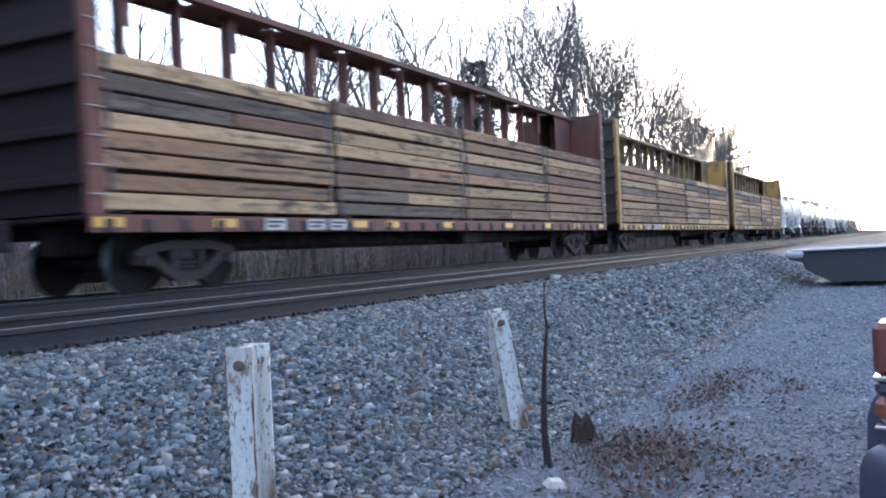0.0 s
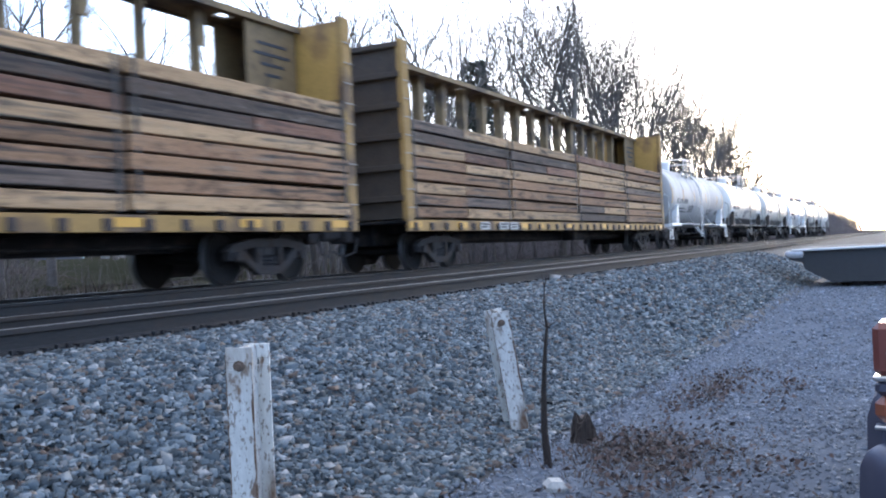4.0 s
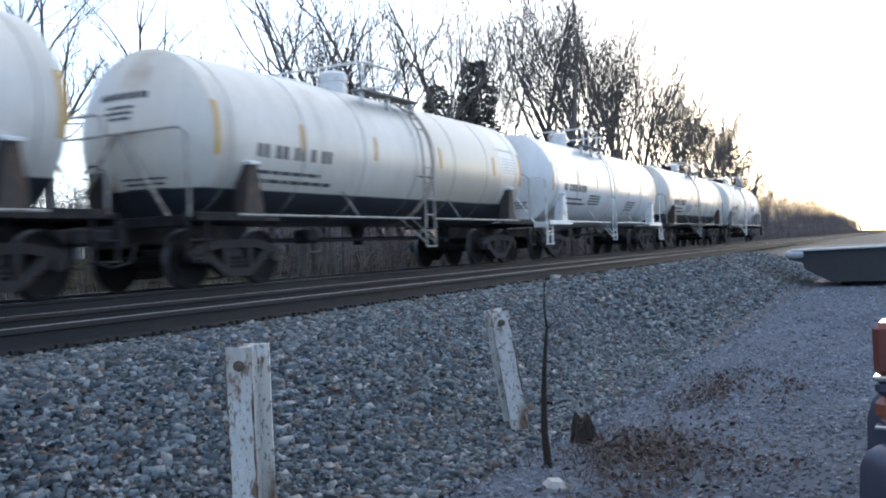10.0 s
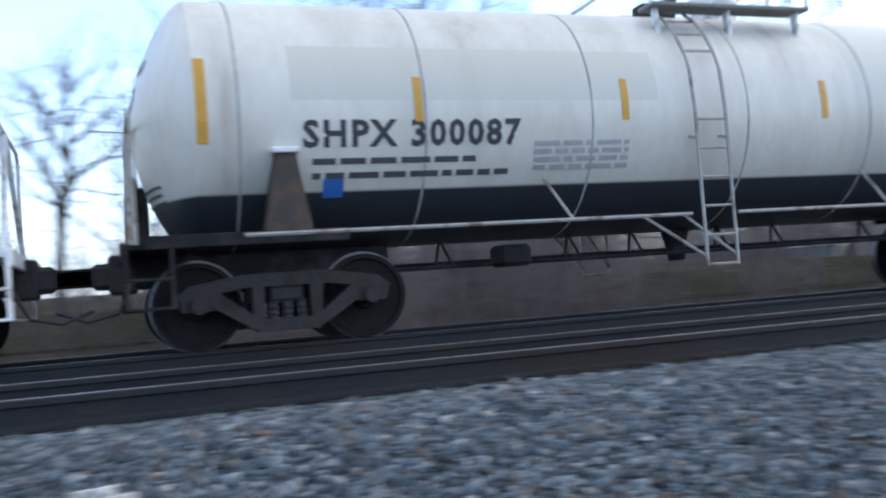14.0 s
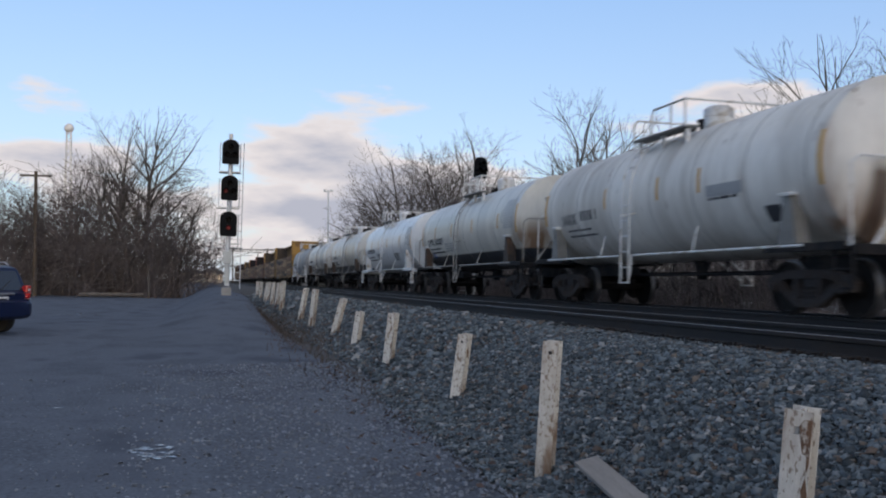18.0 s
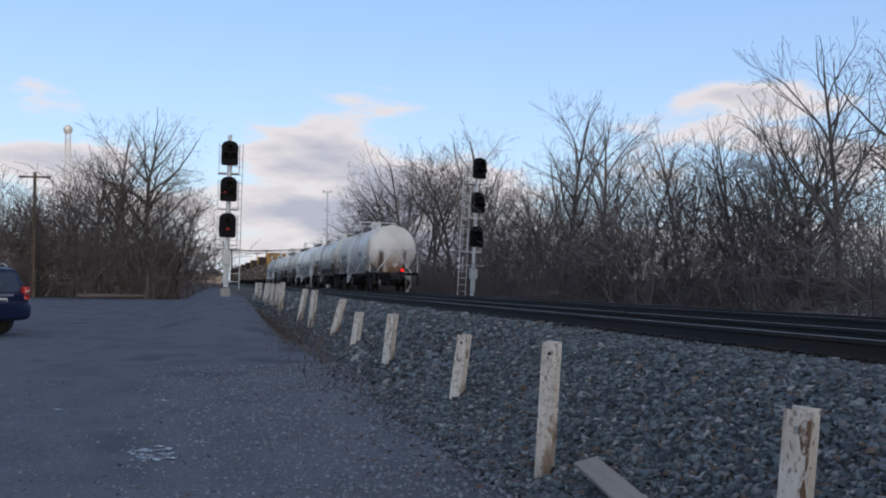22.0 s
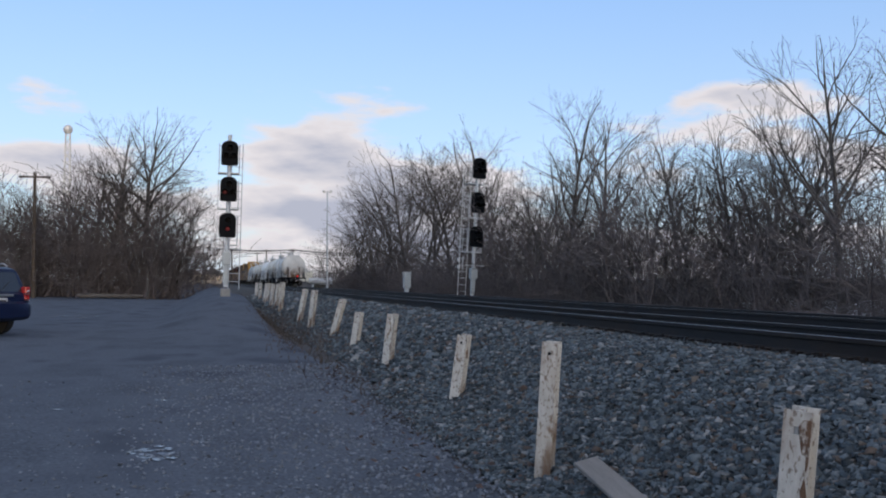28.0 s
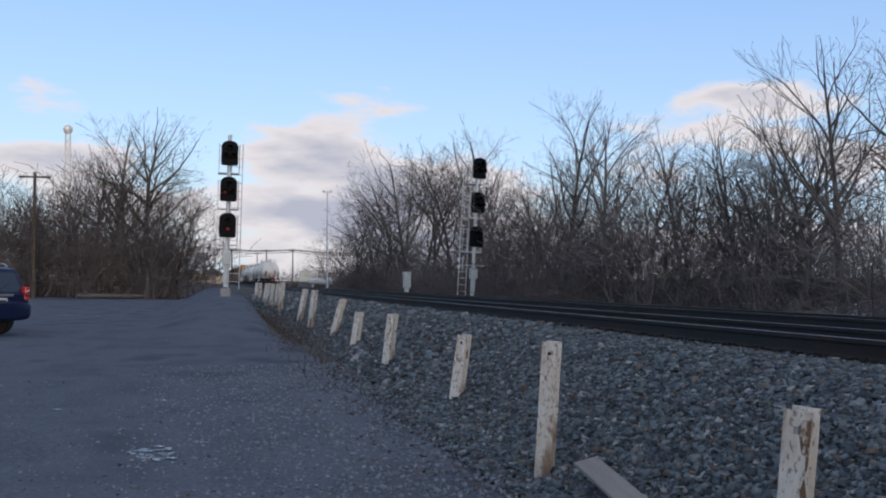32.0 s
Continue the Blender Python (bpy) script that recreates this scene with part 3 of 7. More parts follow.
        vs = [(v[perm[0]], v[perm[1]], v[perm[2]]) for v in vs]
        if axis == "y":
            fs = [q[::-1] for q in fs]
        self.add([(p[0] + centre[0], p[1] + centre[1], p[2] + centre[2]) for p in vs], fs, mi)
        return self

    def data(self, name, mats, smooth=False):
        me = bpy.data.meshes.new(name)
        me.from_pydata(self.v, [], self.f)
        for m in mats if isinstance(mats, (list, tuple)) else [mats]:
            me.materials.append(m)
        if len(set(self.m)) > 1:
            me.polygons.foreach_set("material_index", self.m)
        if smooth:
            me.polygons.foreach_set("use_smooth", [True] * len(me.polygons))
            if smooth != "all":
                me.set_sharp_from_angle(angle=radians(smooth if smooth is not True else 40))
        me.update()
        return me


def part(name, mesh, material, parent, label="", smooth=False):
    """One mesh object under a thing or a part. mesh: a Mesh, or mesh data to share."""
    me = mesh if isinstance(mesh, bpy.types.Mesh) else mesh.data(name, material, smooth)
    ob = new(name, me)
    ob.parent = parent
    if label:
        tagged(ob, label)
    return ob


def repeat(name, mesh, material, parent, places):
    """Alike parts that share one mesh."""
    me = mesh.data(name, material)
    for p in places:
        part(name, me, None, parent).location = p


def thing(name, label, category, at=None, group="", kind=""):
    ob = new(name)
    ob.empty_display_size = 0.3
    if at is not None:
        ob.matrix_world = at
    return tagged(ob, label, category, group, kind)


def solid(name, mesh, material, label="", category="", at=None, group="", kind="", smooth=False):
    """A thing that is a single mesh."""
    ob = new(name, mesh if isinstance(mesh, bpy.types.Mesh) else mesh.data(name, material, smooth))
    if at is not None:
        ob.matrix_world = at
    return tagged(ob, label, category, group, kind)


def np_mesh(name, verts, faces, material, smooth=False):
    """Mesh data from arrays: verts (n, 3), faces (m, 3 or 4)."""
    me = bpy.data.meshes.new(name)
    k = faces.shape[1]
    me.vertices.add(len(verts))
    me.vertices.foreach_set("co", np.ascontiguousarray(verts, dtype=np.float32).ravel())
    me.loops.add(faces.size)
    me.loops.foreach_set("vertex_index", np.ascontiguousarray(faces, dtype=np.int32).ravel())
    me.polygons.add(len(faces))
    me.polygons.foreach_set("loop_start", np.arange(0, faces.size, k, dtype=np.int32))
    me.polygons.foreach_set("loop_total", np.full(len(faces), k, dtype=np.int32))
    me.materials.append(material)
    if smooth:
        me.polygons.foreach_set("use_smooth", np.ones(len(faces), dtype=bool))
    me.update(calc_edges=True)
    return me


# ---- ground, ballast, track ----
LOT_Z = -1.05


def smooth01(a, b, x):
    t = np.clip((x - a) / (b - a), 0, 1)
    return t * t * (3 - 2 * t)


def lot_height(x, y):
    """The open gravel lot and road; it climbs towards the level crossing."""
    rise = smooth01(-20.0, -38.0, x) * 0.90 * smooth01(-1.5, 1.0, y) * (1 - smooth01(1.7, 2.7, y))
    foot = smooth01(-40.0, -85.0, x) * 0.60 * smooth01(1.7, 2.7, y)
    return LOT_Z + rise + foot + 0.05 * np.sin(x * 0.31 + 1.0) * np.sin(y * 0.47)


def land_height(x, y):
    near = lot_height(x, y)
    toe = 2.65
    slope = near + (-0.222 - near) * smooth01(toe - 0.25, 5.05, y) ** 1.0
    far = -0.222 - 0.65 * smooth01(12.9, 15.4, y) + 1.5 * smooth01(18.5, 31.0, y) + 1.6 * smooth01(31.0, 80.0, y) + 6.0 * smooth01(80.0, 400.0, y)
    z = np.where(y < 5.05, slope, np.where(y < 12.9, -0.222, far))
    return z


def grid(xs, ys, f):
    X, Y = np.meshgrid(xs, ys, indexing="ij")
    V = np.stack([X, Y, f(X, Y)], -1).reshape(-1, 3)
    n, m = len(xs), len(ys)
    i, j = np.meshgrid(np.arange(n - 1), np.arange(m - 1), indexing="ij")
    a = (i * m + j).ravel()
    return V, np.stack([a, a + m, a + m + 1, a + 1], 1)


def steps(*runs):
    out = []
    for a, b, n in runs:
        out += list(np.linspace(a, b, n, endpoint=False))
    return np.array(out + [runs[-1][1]])


gx = steps((-3500, -400, 16), (-400, -90, 40), (-90, 60, 300), (60, 300, 40), (300, 3500, 16))
gy = steps((-3000, -200, 12), (-200, -30, 20), (-30, 2.4, 40), (2.4, 5.3, 16), (5.3, 12.7, 6), (12.7, 16, 14), (16, 70, 30), (70, 500, 20), (500, 3500, 10))
V, F = grid(gx, gy, lambda x, y: land_height(x, y) - 0.05)
solid("ground", np_mesh("ground", V, F, M["earth"], True), None, "brown winter earth with thin dead grass", "ground", kind="structure")

# the lot and road, of worn gravelly asphalt
rx = steps((-600, -90, 40), (-90, 60, 260), (60, 300, 30))
ry = steps((-16.0, -3.0, 26), (-3.0, 2.7, 34))


def lot_surface(x, y):
    edge = 0.35 * np.sin(x * 0.9) + 0.2 * np.sin(x * 2.3 + 1)
    dip = smooth01(2.3, 2.7, y + 0.15 * edge)
    return land_height(x, y) + 0.012 - 0.09 * dip + 0.006 * np.sin(x * 3.1) * np.sin(y * 2.7)


V, F = grid(rx, ry, lot_surface)
solid("road", np_mesh("road", V, F, M["lot"], True), None, "worn grey gravelly asphalt lot and access road", "road", kind="structure")

# ballast bed under both tracks
bx = steps((-600, -60, 60), (-60, 60, 400), (60, 600, 60))
by = steps((2.2, 5.2, 26), (5.2, 12.8, 12), (12.8, 14.6, 8))
rb = np.random.RandomState(3)


def bed_surface(x, y):
    return land_height(x, y) + 0.018 * (rb.rand(*x.shape) - 0.5) + 0.008 - 0.10 * smooth01(2.55, 2.2, y) - 0.12 * smooth01(14.0, 14.6, y)


V, F = grid(bx, by, bed_surface)
solid("ballast_bed", np_mesh("ballast_bed", V, F, M["bed"]), None, "grey crushed stone ballast bed under the tracks", "ballast", kind="structure")


def stones(name, x0, x1, y0, y1, count, size, seed, lift=0.012, key="stone", fade=False):
    """Loose crushed stones strewn on the land, one joined object."""
    r = np.random.RandomState(seed)
    cube = np.array([(i, j, k) for i in (-1, 1) for j in (-1, 1) for k in (-1, 1)]) * 0.5
    tri = np.array([(0, 1, 3), (0, 3, 2), (4, 6, 7), (4, 7, 5), (0, 4, 5), (0, 5, 1), (2, 3, 7), (2, 7, 6), (1, 5, 7), (1, 7, 3)])     # the buried side is left open
    x = r.uniform(x0, x1, count)
    y = y1 - (y1 - y0) * r.beta(1.0, 2.4, count) if fade else r.uniform(y0, y1, count)     # fade: fewer away from the track
    s = size * np.exp(r.normal(0, 0.27, count))
    flat = np.stack([np.ones(count) * r.uniform(0.8, 1.35, count), r.uniform(0.7, 1.1, count), r.uniform(0.45, 0.85, count)], 1)
    P = cube[None] * r.uniform(0.70, 1.05, (count, 8, 1)) + r.uniform(-0.24, 0.24, (count, 8, 3))
    P = P * flat[:, None] * s[:, None, None]
    a, b = r.uniform(0, 6.283, count), r.normal(0, 0.7, count)
    ca, sa, cb, sb = np.cos(a), np.sin(a), np.cos(b), np.sin(b)
    px, py, pz = P[..., 0], P[..., 1] * cb[:, None] - P[..., 2] * sb[:, None], P[..., 1] * sb[:, None] + P[..., 2] * cb[:, None]
    X = px * ca[:, None] - py * sa[:, None] + x[:, None]
    Y = px * sa[:, None] + py * ca[:, None] + y[:, None]
    Z = pz + (land_height(x, y) + lift + s * 0.12)[:, None]
    V = np.stack([X, Y, Z], -1).reshape(-1, 3)
    F = (tri[None] + 8 * np.arange(count)[:, None, None]).reshape(-1, 3)
    return solid(name, np_mesh(name, V, F, M[key]), None, "loose bluish grey crushed stone ballast on the track shoulder", "gravel", kind="stuff")


stones("ballast_stones", 1.2, 13, 2.5, 5.72, 56000, 0.034, 11)
stones("ballast_stones", -13, 1.2, 2.5, 5.72, 54000, 0.034, 12)
stones("ballast_stones", 13, 36, 2.7, 5.72, 16000, 0.056, 13)
stones("ballast_stones", -36, -13, 2.7, 5.72, 16000, 0.056, 14)
stones("scattered_stones", -17, 4, -1.0, 2.75, 13000, 0.021, 15, key="lot_stone", fade=True)
stones("scattered_stones", -15, -2.5, -2.8, 1.2, 2500, 0.014, 19, lift=0.010, key="lot_stone")
stones("ballast_stones", -64, -36, 2.7, 5.72, 6000, 0.11, 21)
stones("scattered_stones", 3.2, 13, -1.4, 2.8, 22000, 0.021, 16, key="lot_stone")
stones("scattered_stones", 13, 30, -1.6, 2.8, 6000, 0.036, 18, key="lot_stone")
stones("far_ballast_stones", -30, 30, 12.3, 13.4, 2500, 0.07, 17)

# rails: a foot, a web and a head, drawn along the line
RAIL = [(-0.075, -0.186), (0.075, -0.186), (0.075, -0.175), (0.022, -0.160), (0.010, -0.145), (0.010, -0.050),
        (0.037, -0.040), (0.037, -0.008), (0.028, 0.0), (-0.028, 0.0), (-0.037, -0.008), (-0.037, -0.040),
        (-0.010, -0.050), (-0.010, -0.145), (-0.022, -0.160), (-0.075, -0.175)]


def rail(y):
    b = Mesh()
    xs = [-900, -300, -100, -30, 0, 30, 100, 300, 900]
    n = len(RAIL)
    vs = [(x, y + p, q) for x in xs for p, q in RAIL]
    for i in range(len(xs) - 1):
        for k in range(n):
            k2 = (k + 1) % n
            q = (i * n + k, i * n + k2, (i + 1) * n + k2, (i + 1) * n + k)
            b.f.append(q)
            b.m.append(1 if k in (8,) else 0)
    b.v = vs
    return solid("rail", b.data("rail", [M["steel_rail"], M["rail_head"]]), None, "long steel rail, dark sides and worn shiny top", "rail", group="railway rails", kind="structure")


RAIL_Y = (Y_NEAR - 0.7525, Y_NEAR + 0.7525, Y_FAR - 0.7525, Y_FAR + 0.7525)
for y in RAIL_Y:
    rail(y)

for yc in (Y_NEAR, Y_FAR):
    b = Mesh()
    r = random.Random(int(yc * 10))
    for i in range(-130, 131):
        x = i * 0.495 + r.uniform(-0.02, 0.02)
        b.box((x, yc + r.uniform(-0.03, 0.03), -0.285), (0.225, 2.6, 0.18), 0.01)
    solid("railway_ties", b, M["tie"], "dark creosoted timber ties bedded in ballast", "ties", kind="stuff")
# tie plates, spikes and rail anchors along the shoulder rail
b = Mesh()
r = random.Random(4)
for i in range(-110, 111):
    x = i * 0.495
    for yy, sd in ((RAIL_Y[0], -1), (RAIL_Y[1], 1), (RAIL_Y[2], -1)):
        b.box((x, yy, -0.190), (0.19, 0.30, 0.014))
        for dx in (-0.05, 0.05):
            b.box((x + dx, yy + sd * 0.085, -0.165), (0.024, 0.035, 0.035))
        for dx in (-0.15, 0.15):
            b.box((x + dx + r.uniform(-0.01, 0.01), yy + sd * 0.062, -0.186), (0.03, 0.10, 0.05))
solid("rail_fastenings", b, M["steel_rail"], "rusty tie plates, spikes and rail anchors", "fastenings", kind="stuff")

# ---- guard posts along the ballast ----


def guard_post_meshes():
    """An I-section steel post: two flanges with a bolt hole near the top, and a web."""
    out = {}
    h = 1.45
    b = Mesh()
    b.box((0, 0, h / 2 - 0.4), (0.010, 0.150, h), 0.002)
    out["web"] = b.data("web", M["post"])
    for sgn, nm in ((-1, "a"), (1, "b")):
        b = Mesh()
        hole = 0.013
        zc = h - 0.4 - 0.085
        y = sgn * 0.080
        # flange plate in four strips round the hole
        b.box((0, y, (zc + 0.016 + h - 0.4) / 2), (0.120, 0.010, h - 0.4 - zc - 0.016), 0.002)
        b.box((0, y, (zc - 0.016 - 0.4) / 2), (0.120, 0.010, zc - 0.016 + 0.4), 0.002)
        for s2 in (-1, 1):
            b.box((s2 * (0.060 + hole) / 2, y, zc), (0.060 - hole, 0.010, 0.032), 0.0)
        out["flange" + nm] = b.data("flange", M["post"])
    b = Mesh()
    b.lathe([(-0.096, 0), (-0.096, 0.013), (-0.090, 0.015), (-0.090, 0.026), (-0.0855, 0.027), (-0.074, 0.020), (-0.074, 0)], "y", 8, centre=(0, 0, h - 0.4 - 0.085))
    out["bolt"] = b.data("bolt", M["hole"])
    # small black disc stands in for the shade inside an open hole
    b = Mesh()
    b.lathe([(-0.088, 0), (-0.088, 0.010), (-0.0855, 0.014), (-0.074, 0.012), (-0.074, 0)], "y", 8, centre=(0, 0, h - 0.4 - 0.085))
    out["hole_shade"] = b.data("bolt", M["black"])
    return out


POST = guard_post_meshes()


def guard_post(x, y, top, lean_x=0.0, lean_y=0.0, turn=0.0, bolted=True, rusty_edge=False, girth=1.0, label="white-painted steel guard post with flaking rusty paint"):
    m = pose(x, y, top - 1.05, lean_y, lean_x, turn)
    t = thing("guard_post", label, "post", m, "guard posts along the track")
    t.scale = (girth, girth, 1.0)
    part("web", POST["web"], None, t)
    part("flange", POST["flangea"], None, t)
    part("flange", POST["flangeb"], None, t)
    if rusty_edge:
        rr = random.Random(2)
        for x0, wd, z0, z1 in ((0.060, 0.013, 0.98, -0.2), (-0.060, -0.006, 1.02, -0.2)):
            n = 26
            inner = [(x0 - wd * rr.uniform(0.25, 1.0), z0 + (z1 - z0) * i / n) for i in range(n + 1)]
            rb = Mesh().prism([(x0, z0)] + inner + [(x0, z1)], "y", -0.0875, -0.0855)
            part("rust_edge", rb, M["rust"], t, "rust line along the bare edge")
    if bolted:
        part("bolt", POST["bolt" if rusty_edge else "hole_shade"], None, t, "rusted bolt in the hole" if rusty_edge else "dark open hole, its shade a small black disc")
    else:
        rb = Mesh()
        rr = random.Random(6)
        pts = [(0.004, -0.05), (0.020, -0.02), (0.059, -0.02), (0.059, -0.20), (0.053, -0.26), (0.058, -0.33), (0.059, -0.58), (0.054, -0.66), (0.050, -0.56), (0.054, -0.44), (0.040, -0.38), (0.030, -0.31), (0.044, -0.25), (0.046, -0.17), (0.026, -0.16), (0.012, -0.10)]
        rb.prism([(p + rr.uniform(-0.005, 0.005), 1.035 + q) for p, q in pts], "y", -0.0875, -0.0855)
        part("rust_scar", rb, M["rust"], t, "bare rusty patch where the paint fell off")
    return t


for row in (
    (3.50, 2.80, 0.015, 0, 0, -78, True, True, 1.12), (6.72, 2.78, -0.05, -8.5, 3, -52, True, True, 1.2), (-0.3, 2.78, -0.05, 1, 0, 20),
    (-4.22, 2.75, -0.105, 4.2, 0, 43, False, False, 0.97), (-7.35, 2.85, -0.02, 2.7, 0, 58), (-11.13, 3.16, -0.16, 7.5, 2, 55), (-15.2, 3.15, -0.06, 6.5, 1, 52),
    (-19.1, 3.22, -0.15, 9.5, 2, 52), (-22.6, 3.28, 0.08, 17.0, 3, 55), (-27.0, 3.28, 0.21, 6.0, 0, 50), (-30.6, 3.32, 0.23, 11.5, 2, 56),
    (-37.9, 3.3, 0.42, 3.5, 0, 58), (-39.6, 3.45, 0.36, 4, 0, 52), (-42.4, 3.45, 0.36, 6, 2, 58), (-45.4, 3.45, 0.36, 5, 1, 55), (-48.9, 3.45, 0.38, 8, 3, 60),
    (-51.4, 3.5, 0.35, 9, 3, 58), (-55.4, 3.5, 0.38, 1, 0, 60), (-59.4, 3.5, 0.40, 2, 0, 58),
):
    guard_post(*row)

# ---- the train ----
Z_TANK, R_TANK = 2.42, 1.415


def wheelset_mesh():
    b = Mesh()
    b.tube([(0, -0.98, 0), (0, 0.98, 0)], 0.08, 10)
    for s in (-1, 1):
        y = s * 0.7525
        prof = [(y - s * 0.055, 0.0), (y - s * 0.055, 0.475), (y - s * 0.030, 0.480), (y - s * 0.022, 0.458), (y + s * 0.068, 0.452), (y + s * 0.070, 0.40), (y + s * 0.040, 0.385), (y + s * 0.020, 0.16), (y + s * 0.075, 0.13), (y + s * 0.075, 0.0)]
        if s < 0:
            prof = prof[::-1]
        o = len(b.f)
        b.lathe(prof, "y", 28)
        for i in range(o, len(b.f)):
            zs = [math.hypot(b.v[k][0], b.v[k][2]) for k in b.f[i]]
            if min(zs) > 0.44:
                b.m[i] = 1
    return b.data("wheelset", [M["wheel"], M["tread"]], 35)


def side_frame_mesh(y):
    b = Mesh()
    w = 0.075
    a, c = y - w, y + w
    b.prism([(-1.12, 0.55), (-0.98, 0.66), (-0.45, 0.75), (0.45, 0.75), (0.98, 0.66), (1.12, 0.55), (1.0, 0.52), (0.45, 0.61), (-0.45, 0.61), (-1.0, 0.52)], "y", a, c)
    for s in (-1, 1):
        b.prism([(s * 1.10, 0.56), (s * 0.72, 0.56), (s * 0.74, 0.40), (s * 1.06, 0.40)], "y", a + 0.01, c - 0.01)     # pedestal and bearing box
        b.lathe([(y - 0.13, 0), (y - 0.13, 0.085), (y - 0.05, 0.09), (y - 0.05, 0)], "y", 12, centre=(s * 0.89, 0, 0.457))
        b.prism([(s * 0.74, 0.62), (s * 0.80, 0.46), (s * 0.36, 0.18), (s * 0.27, 0.26)], "y", a, c)                       # diagonal
        b.prism([(s * 0.24, 0.66), (s * 0.36, 0.66), (s * 0.36, 0.24), (s * 0.24, 0.24)], "y", a, c)                       # column
    b.prism([(-0.40, 0.28), (-0.32, 0.15), (0.32, 0.15), (0.40, 0.28)], "y", a, c)
    return b.data("side_frame", M["truck_steel"])


def spring_mesh(y):
    b = Mesh().lathe([(0.27, 0), (0.27, 0.062), (0.31, 0.050), (0.33, 0.062), (0.37, 0.050), (0.39, 0.062), (0.43, 0.050), (0.46, 0.062), (0.46, 0)], "z", 10, centre=(0, y, 0))
    return b.data("spring", M["truck_steel"])


WHEELSET = wheelset_mesh()
SIDE_FRAMES = [side_frame_mesh(-0.99), side_frame_mesh(0.99)]
SPRINGS = [spring_mesh(-0.99), spring_mesh(0.99)]
BOLSTER = Mesh().box((0, 0, 0.55), (0.36, 2.05, 0.20), 0.03).box((0, 0, 0.68), (0.5, 0.5, 0.16), 0.03).data("bolster", M["truck_steel"])
BEAMS = Mesh().box((0.42, 0, 0.42), (0.10, 1.5, 0.12), 0.01).box((-0.42, 0, 0.42), (0.10, 1.5, 0.12), 0.01).data("brake_beam", M["truck_steel"])
COUPLER = Mesh().box((0.45, 0, 0.85), (0.9, 0.16, 0.2), 0.03).box((0.98, 0.03, 0.85), (0.28, 0.30, 0.28), 0.05).box((0.18, 0, 0.86), (0.3, 0.42, 0.42), 0.03).data("coupler", M["truck_steel"])
SPINNING = []


def running_gear(car, x_truck, x_end):
    for s in (-1, 1):
        tk = part("truck", BOLSTER, None, car, "cast steel two-axle truck")
        tk.matrix_basis = pose(s * x_truck, 0, 0)
        for k in (0, 1):
            part("side_frame", SIDE_FRAMES[k], None, tk)
            for dx in (-0.15, 0.0, 0.15):
                part("spring", SPRINGS[k], None, tk).location = (dx, 0, 0)
        part("brake_beam", BEAMS, None, tk)
        for d in (-0.89, 0.89):
            w = part("wheelset", WHEELSET, None, tk)
            w.matrix_basis = pose(d, 0, 0.457)
            SPINNING.append((w, d))
        cp = part("coupler", COUPLER, None, car)
        cp.matrix_basis = pose(s * x_end, 0, 0, 0, 0, 0 if s > 0 else 180)
        hose = Mesh().tube([(s * (x_end + 0.1), -0.35, 0.75), (s * (x_end + 0.25), -0.36, 0.45), (s * (x_end + 0.55), -0.3, 0.38), (s * (x_end + 0.85), -0.2, 0.5)], 0.022, 6)
        part("air_hose", hose, M["plastic"], car)


def mark(b, x0, x1, h0, h1, n=5, mi=0, side=-1):
    """A thin plate wrapped on the shell, from height h0 to h1 above the axis."""
    vs, fs = [], []
    for i in range(n + 1):
        h = h0 + (h1 - h0) * i / n
        for x in (x0, x1):
            for off in (0.002, 0.007):
                vs.append((x, side * math.sqrt((R_TANK + off) ** 2 - h * h), Z_TANK + h))
    for i in range(n):
        a, c = i * 4, (i + 1) * 4
        fs += [(a + 1, a + 3, c + 3, c + 1), (a, c, c + 2, a + 2), (a, a + 1, c + 1, c), (a + 2, c + 2, c + 3, a + 3)]
    fs += [(0, 2, 3, 1), (4 * n, 4 * n + 1, 4 * n + 3, 4 * n + 2)]
    if side > 0:
        fs = [q[::-1] for q in fs]
    b.add(vs, fs, mi)


def head_bulge(q):
    """How far the dished head stands out at q metres from the tank's axis."""
    return HEAD * (1 - (q / R_TANK) ** 2) + 0.05


HEAD = 0.52


def head_lettering(text, size, y, z, hl, s):
    """Built-in font on a tank head, its left end at y as one looks at that head."""
    cu = bpy.data.curves.new("lettering", "FONT")
    cu.body, cu.size, cu.resolution_u, cu.offset, cu.space_character = text, size, 2, 0.006, 1.2
    ob = bpy.data.objects.new("lettering", cu)
    me = bpy.data.meshes.new_from_object(ob)
    bpy.data.objects.remove(ob)
    for v in me.vertices:
        yy, zz = s * (y + v.co.x), z + v.co.y
        v.co = (s * (hl + head_bulge(math.hypot(yy, zz - Z_TANK)) + 0.006), yy, zz)
    me.materials.clear()
    me.materials.append(M["ink"])
    return me


def head_bars(rows, hl, s):
    """Short dark stencil bars laid on a tank head: rows of (y, z, width, height)."""
    b = Mesh()
    for y, z, w, h in rows:
        n = max(2, int(w / 0.16))
        for i in range(n):
            yy = s * (y - w / 2 + w * (i + 0.5) / n)
            x = s * (hl + head_bulge(math.hypot(yy, z - Z_TANK)) + 0.004)
            b.box((x, yy, z), (0.012, w / n - 0.035, h), 0.002, turn=pose(0, 0, 0, 0, -s * math.degrees((z - Z_TANK) / 1.93), s * math.degrees(yy / 1.93)).to_3x3())
    return b


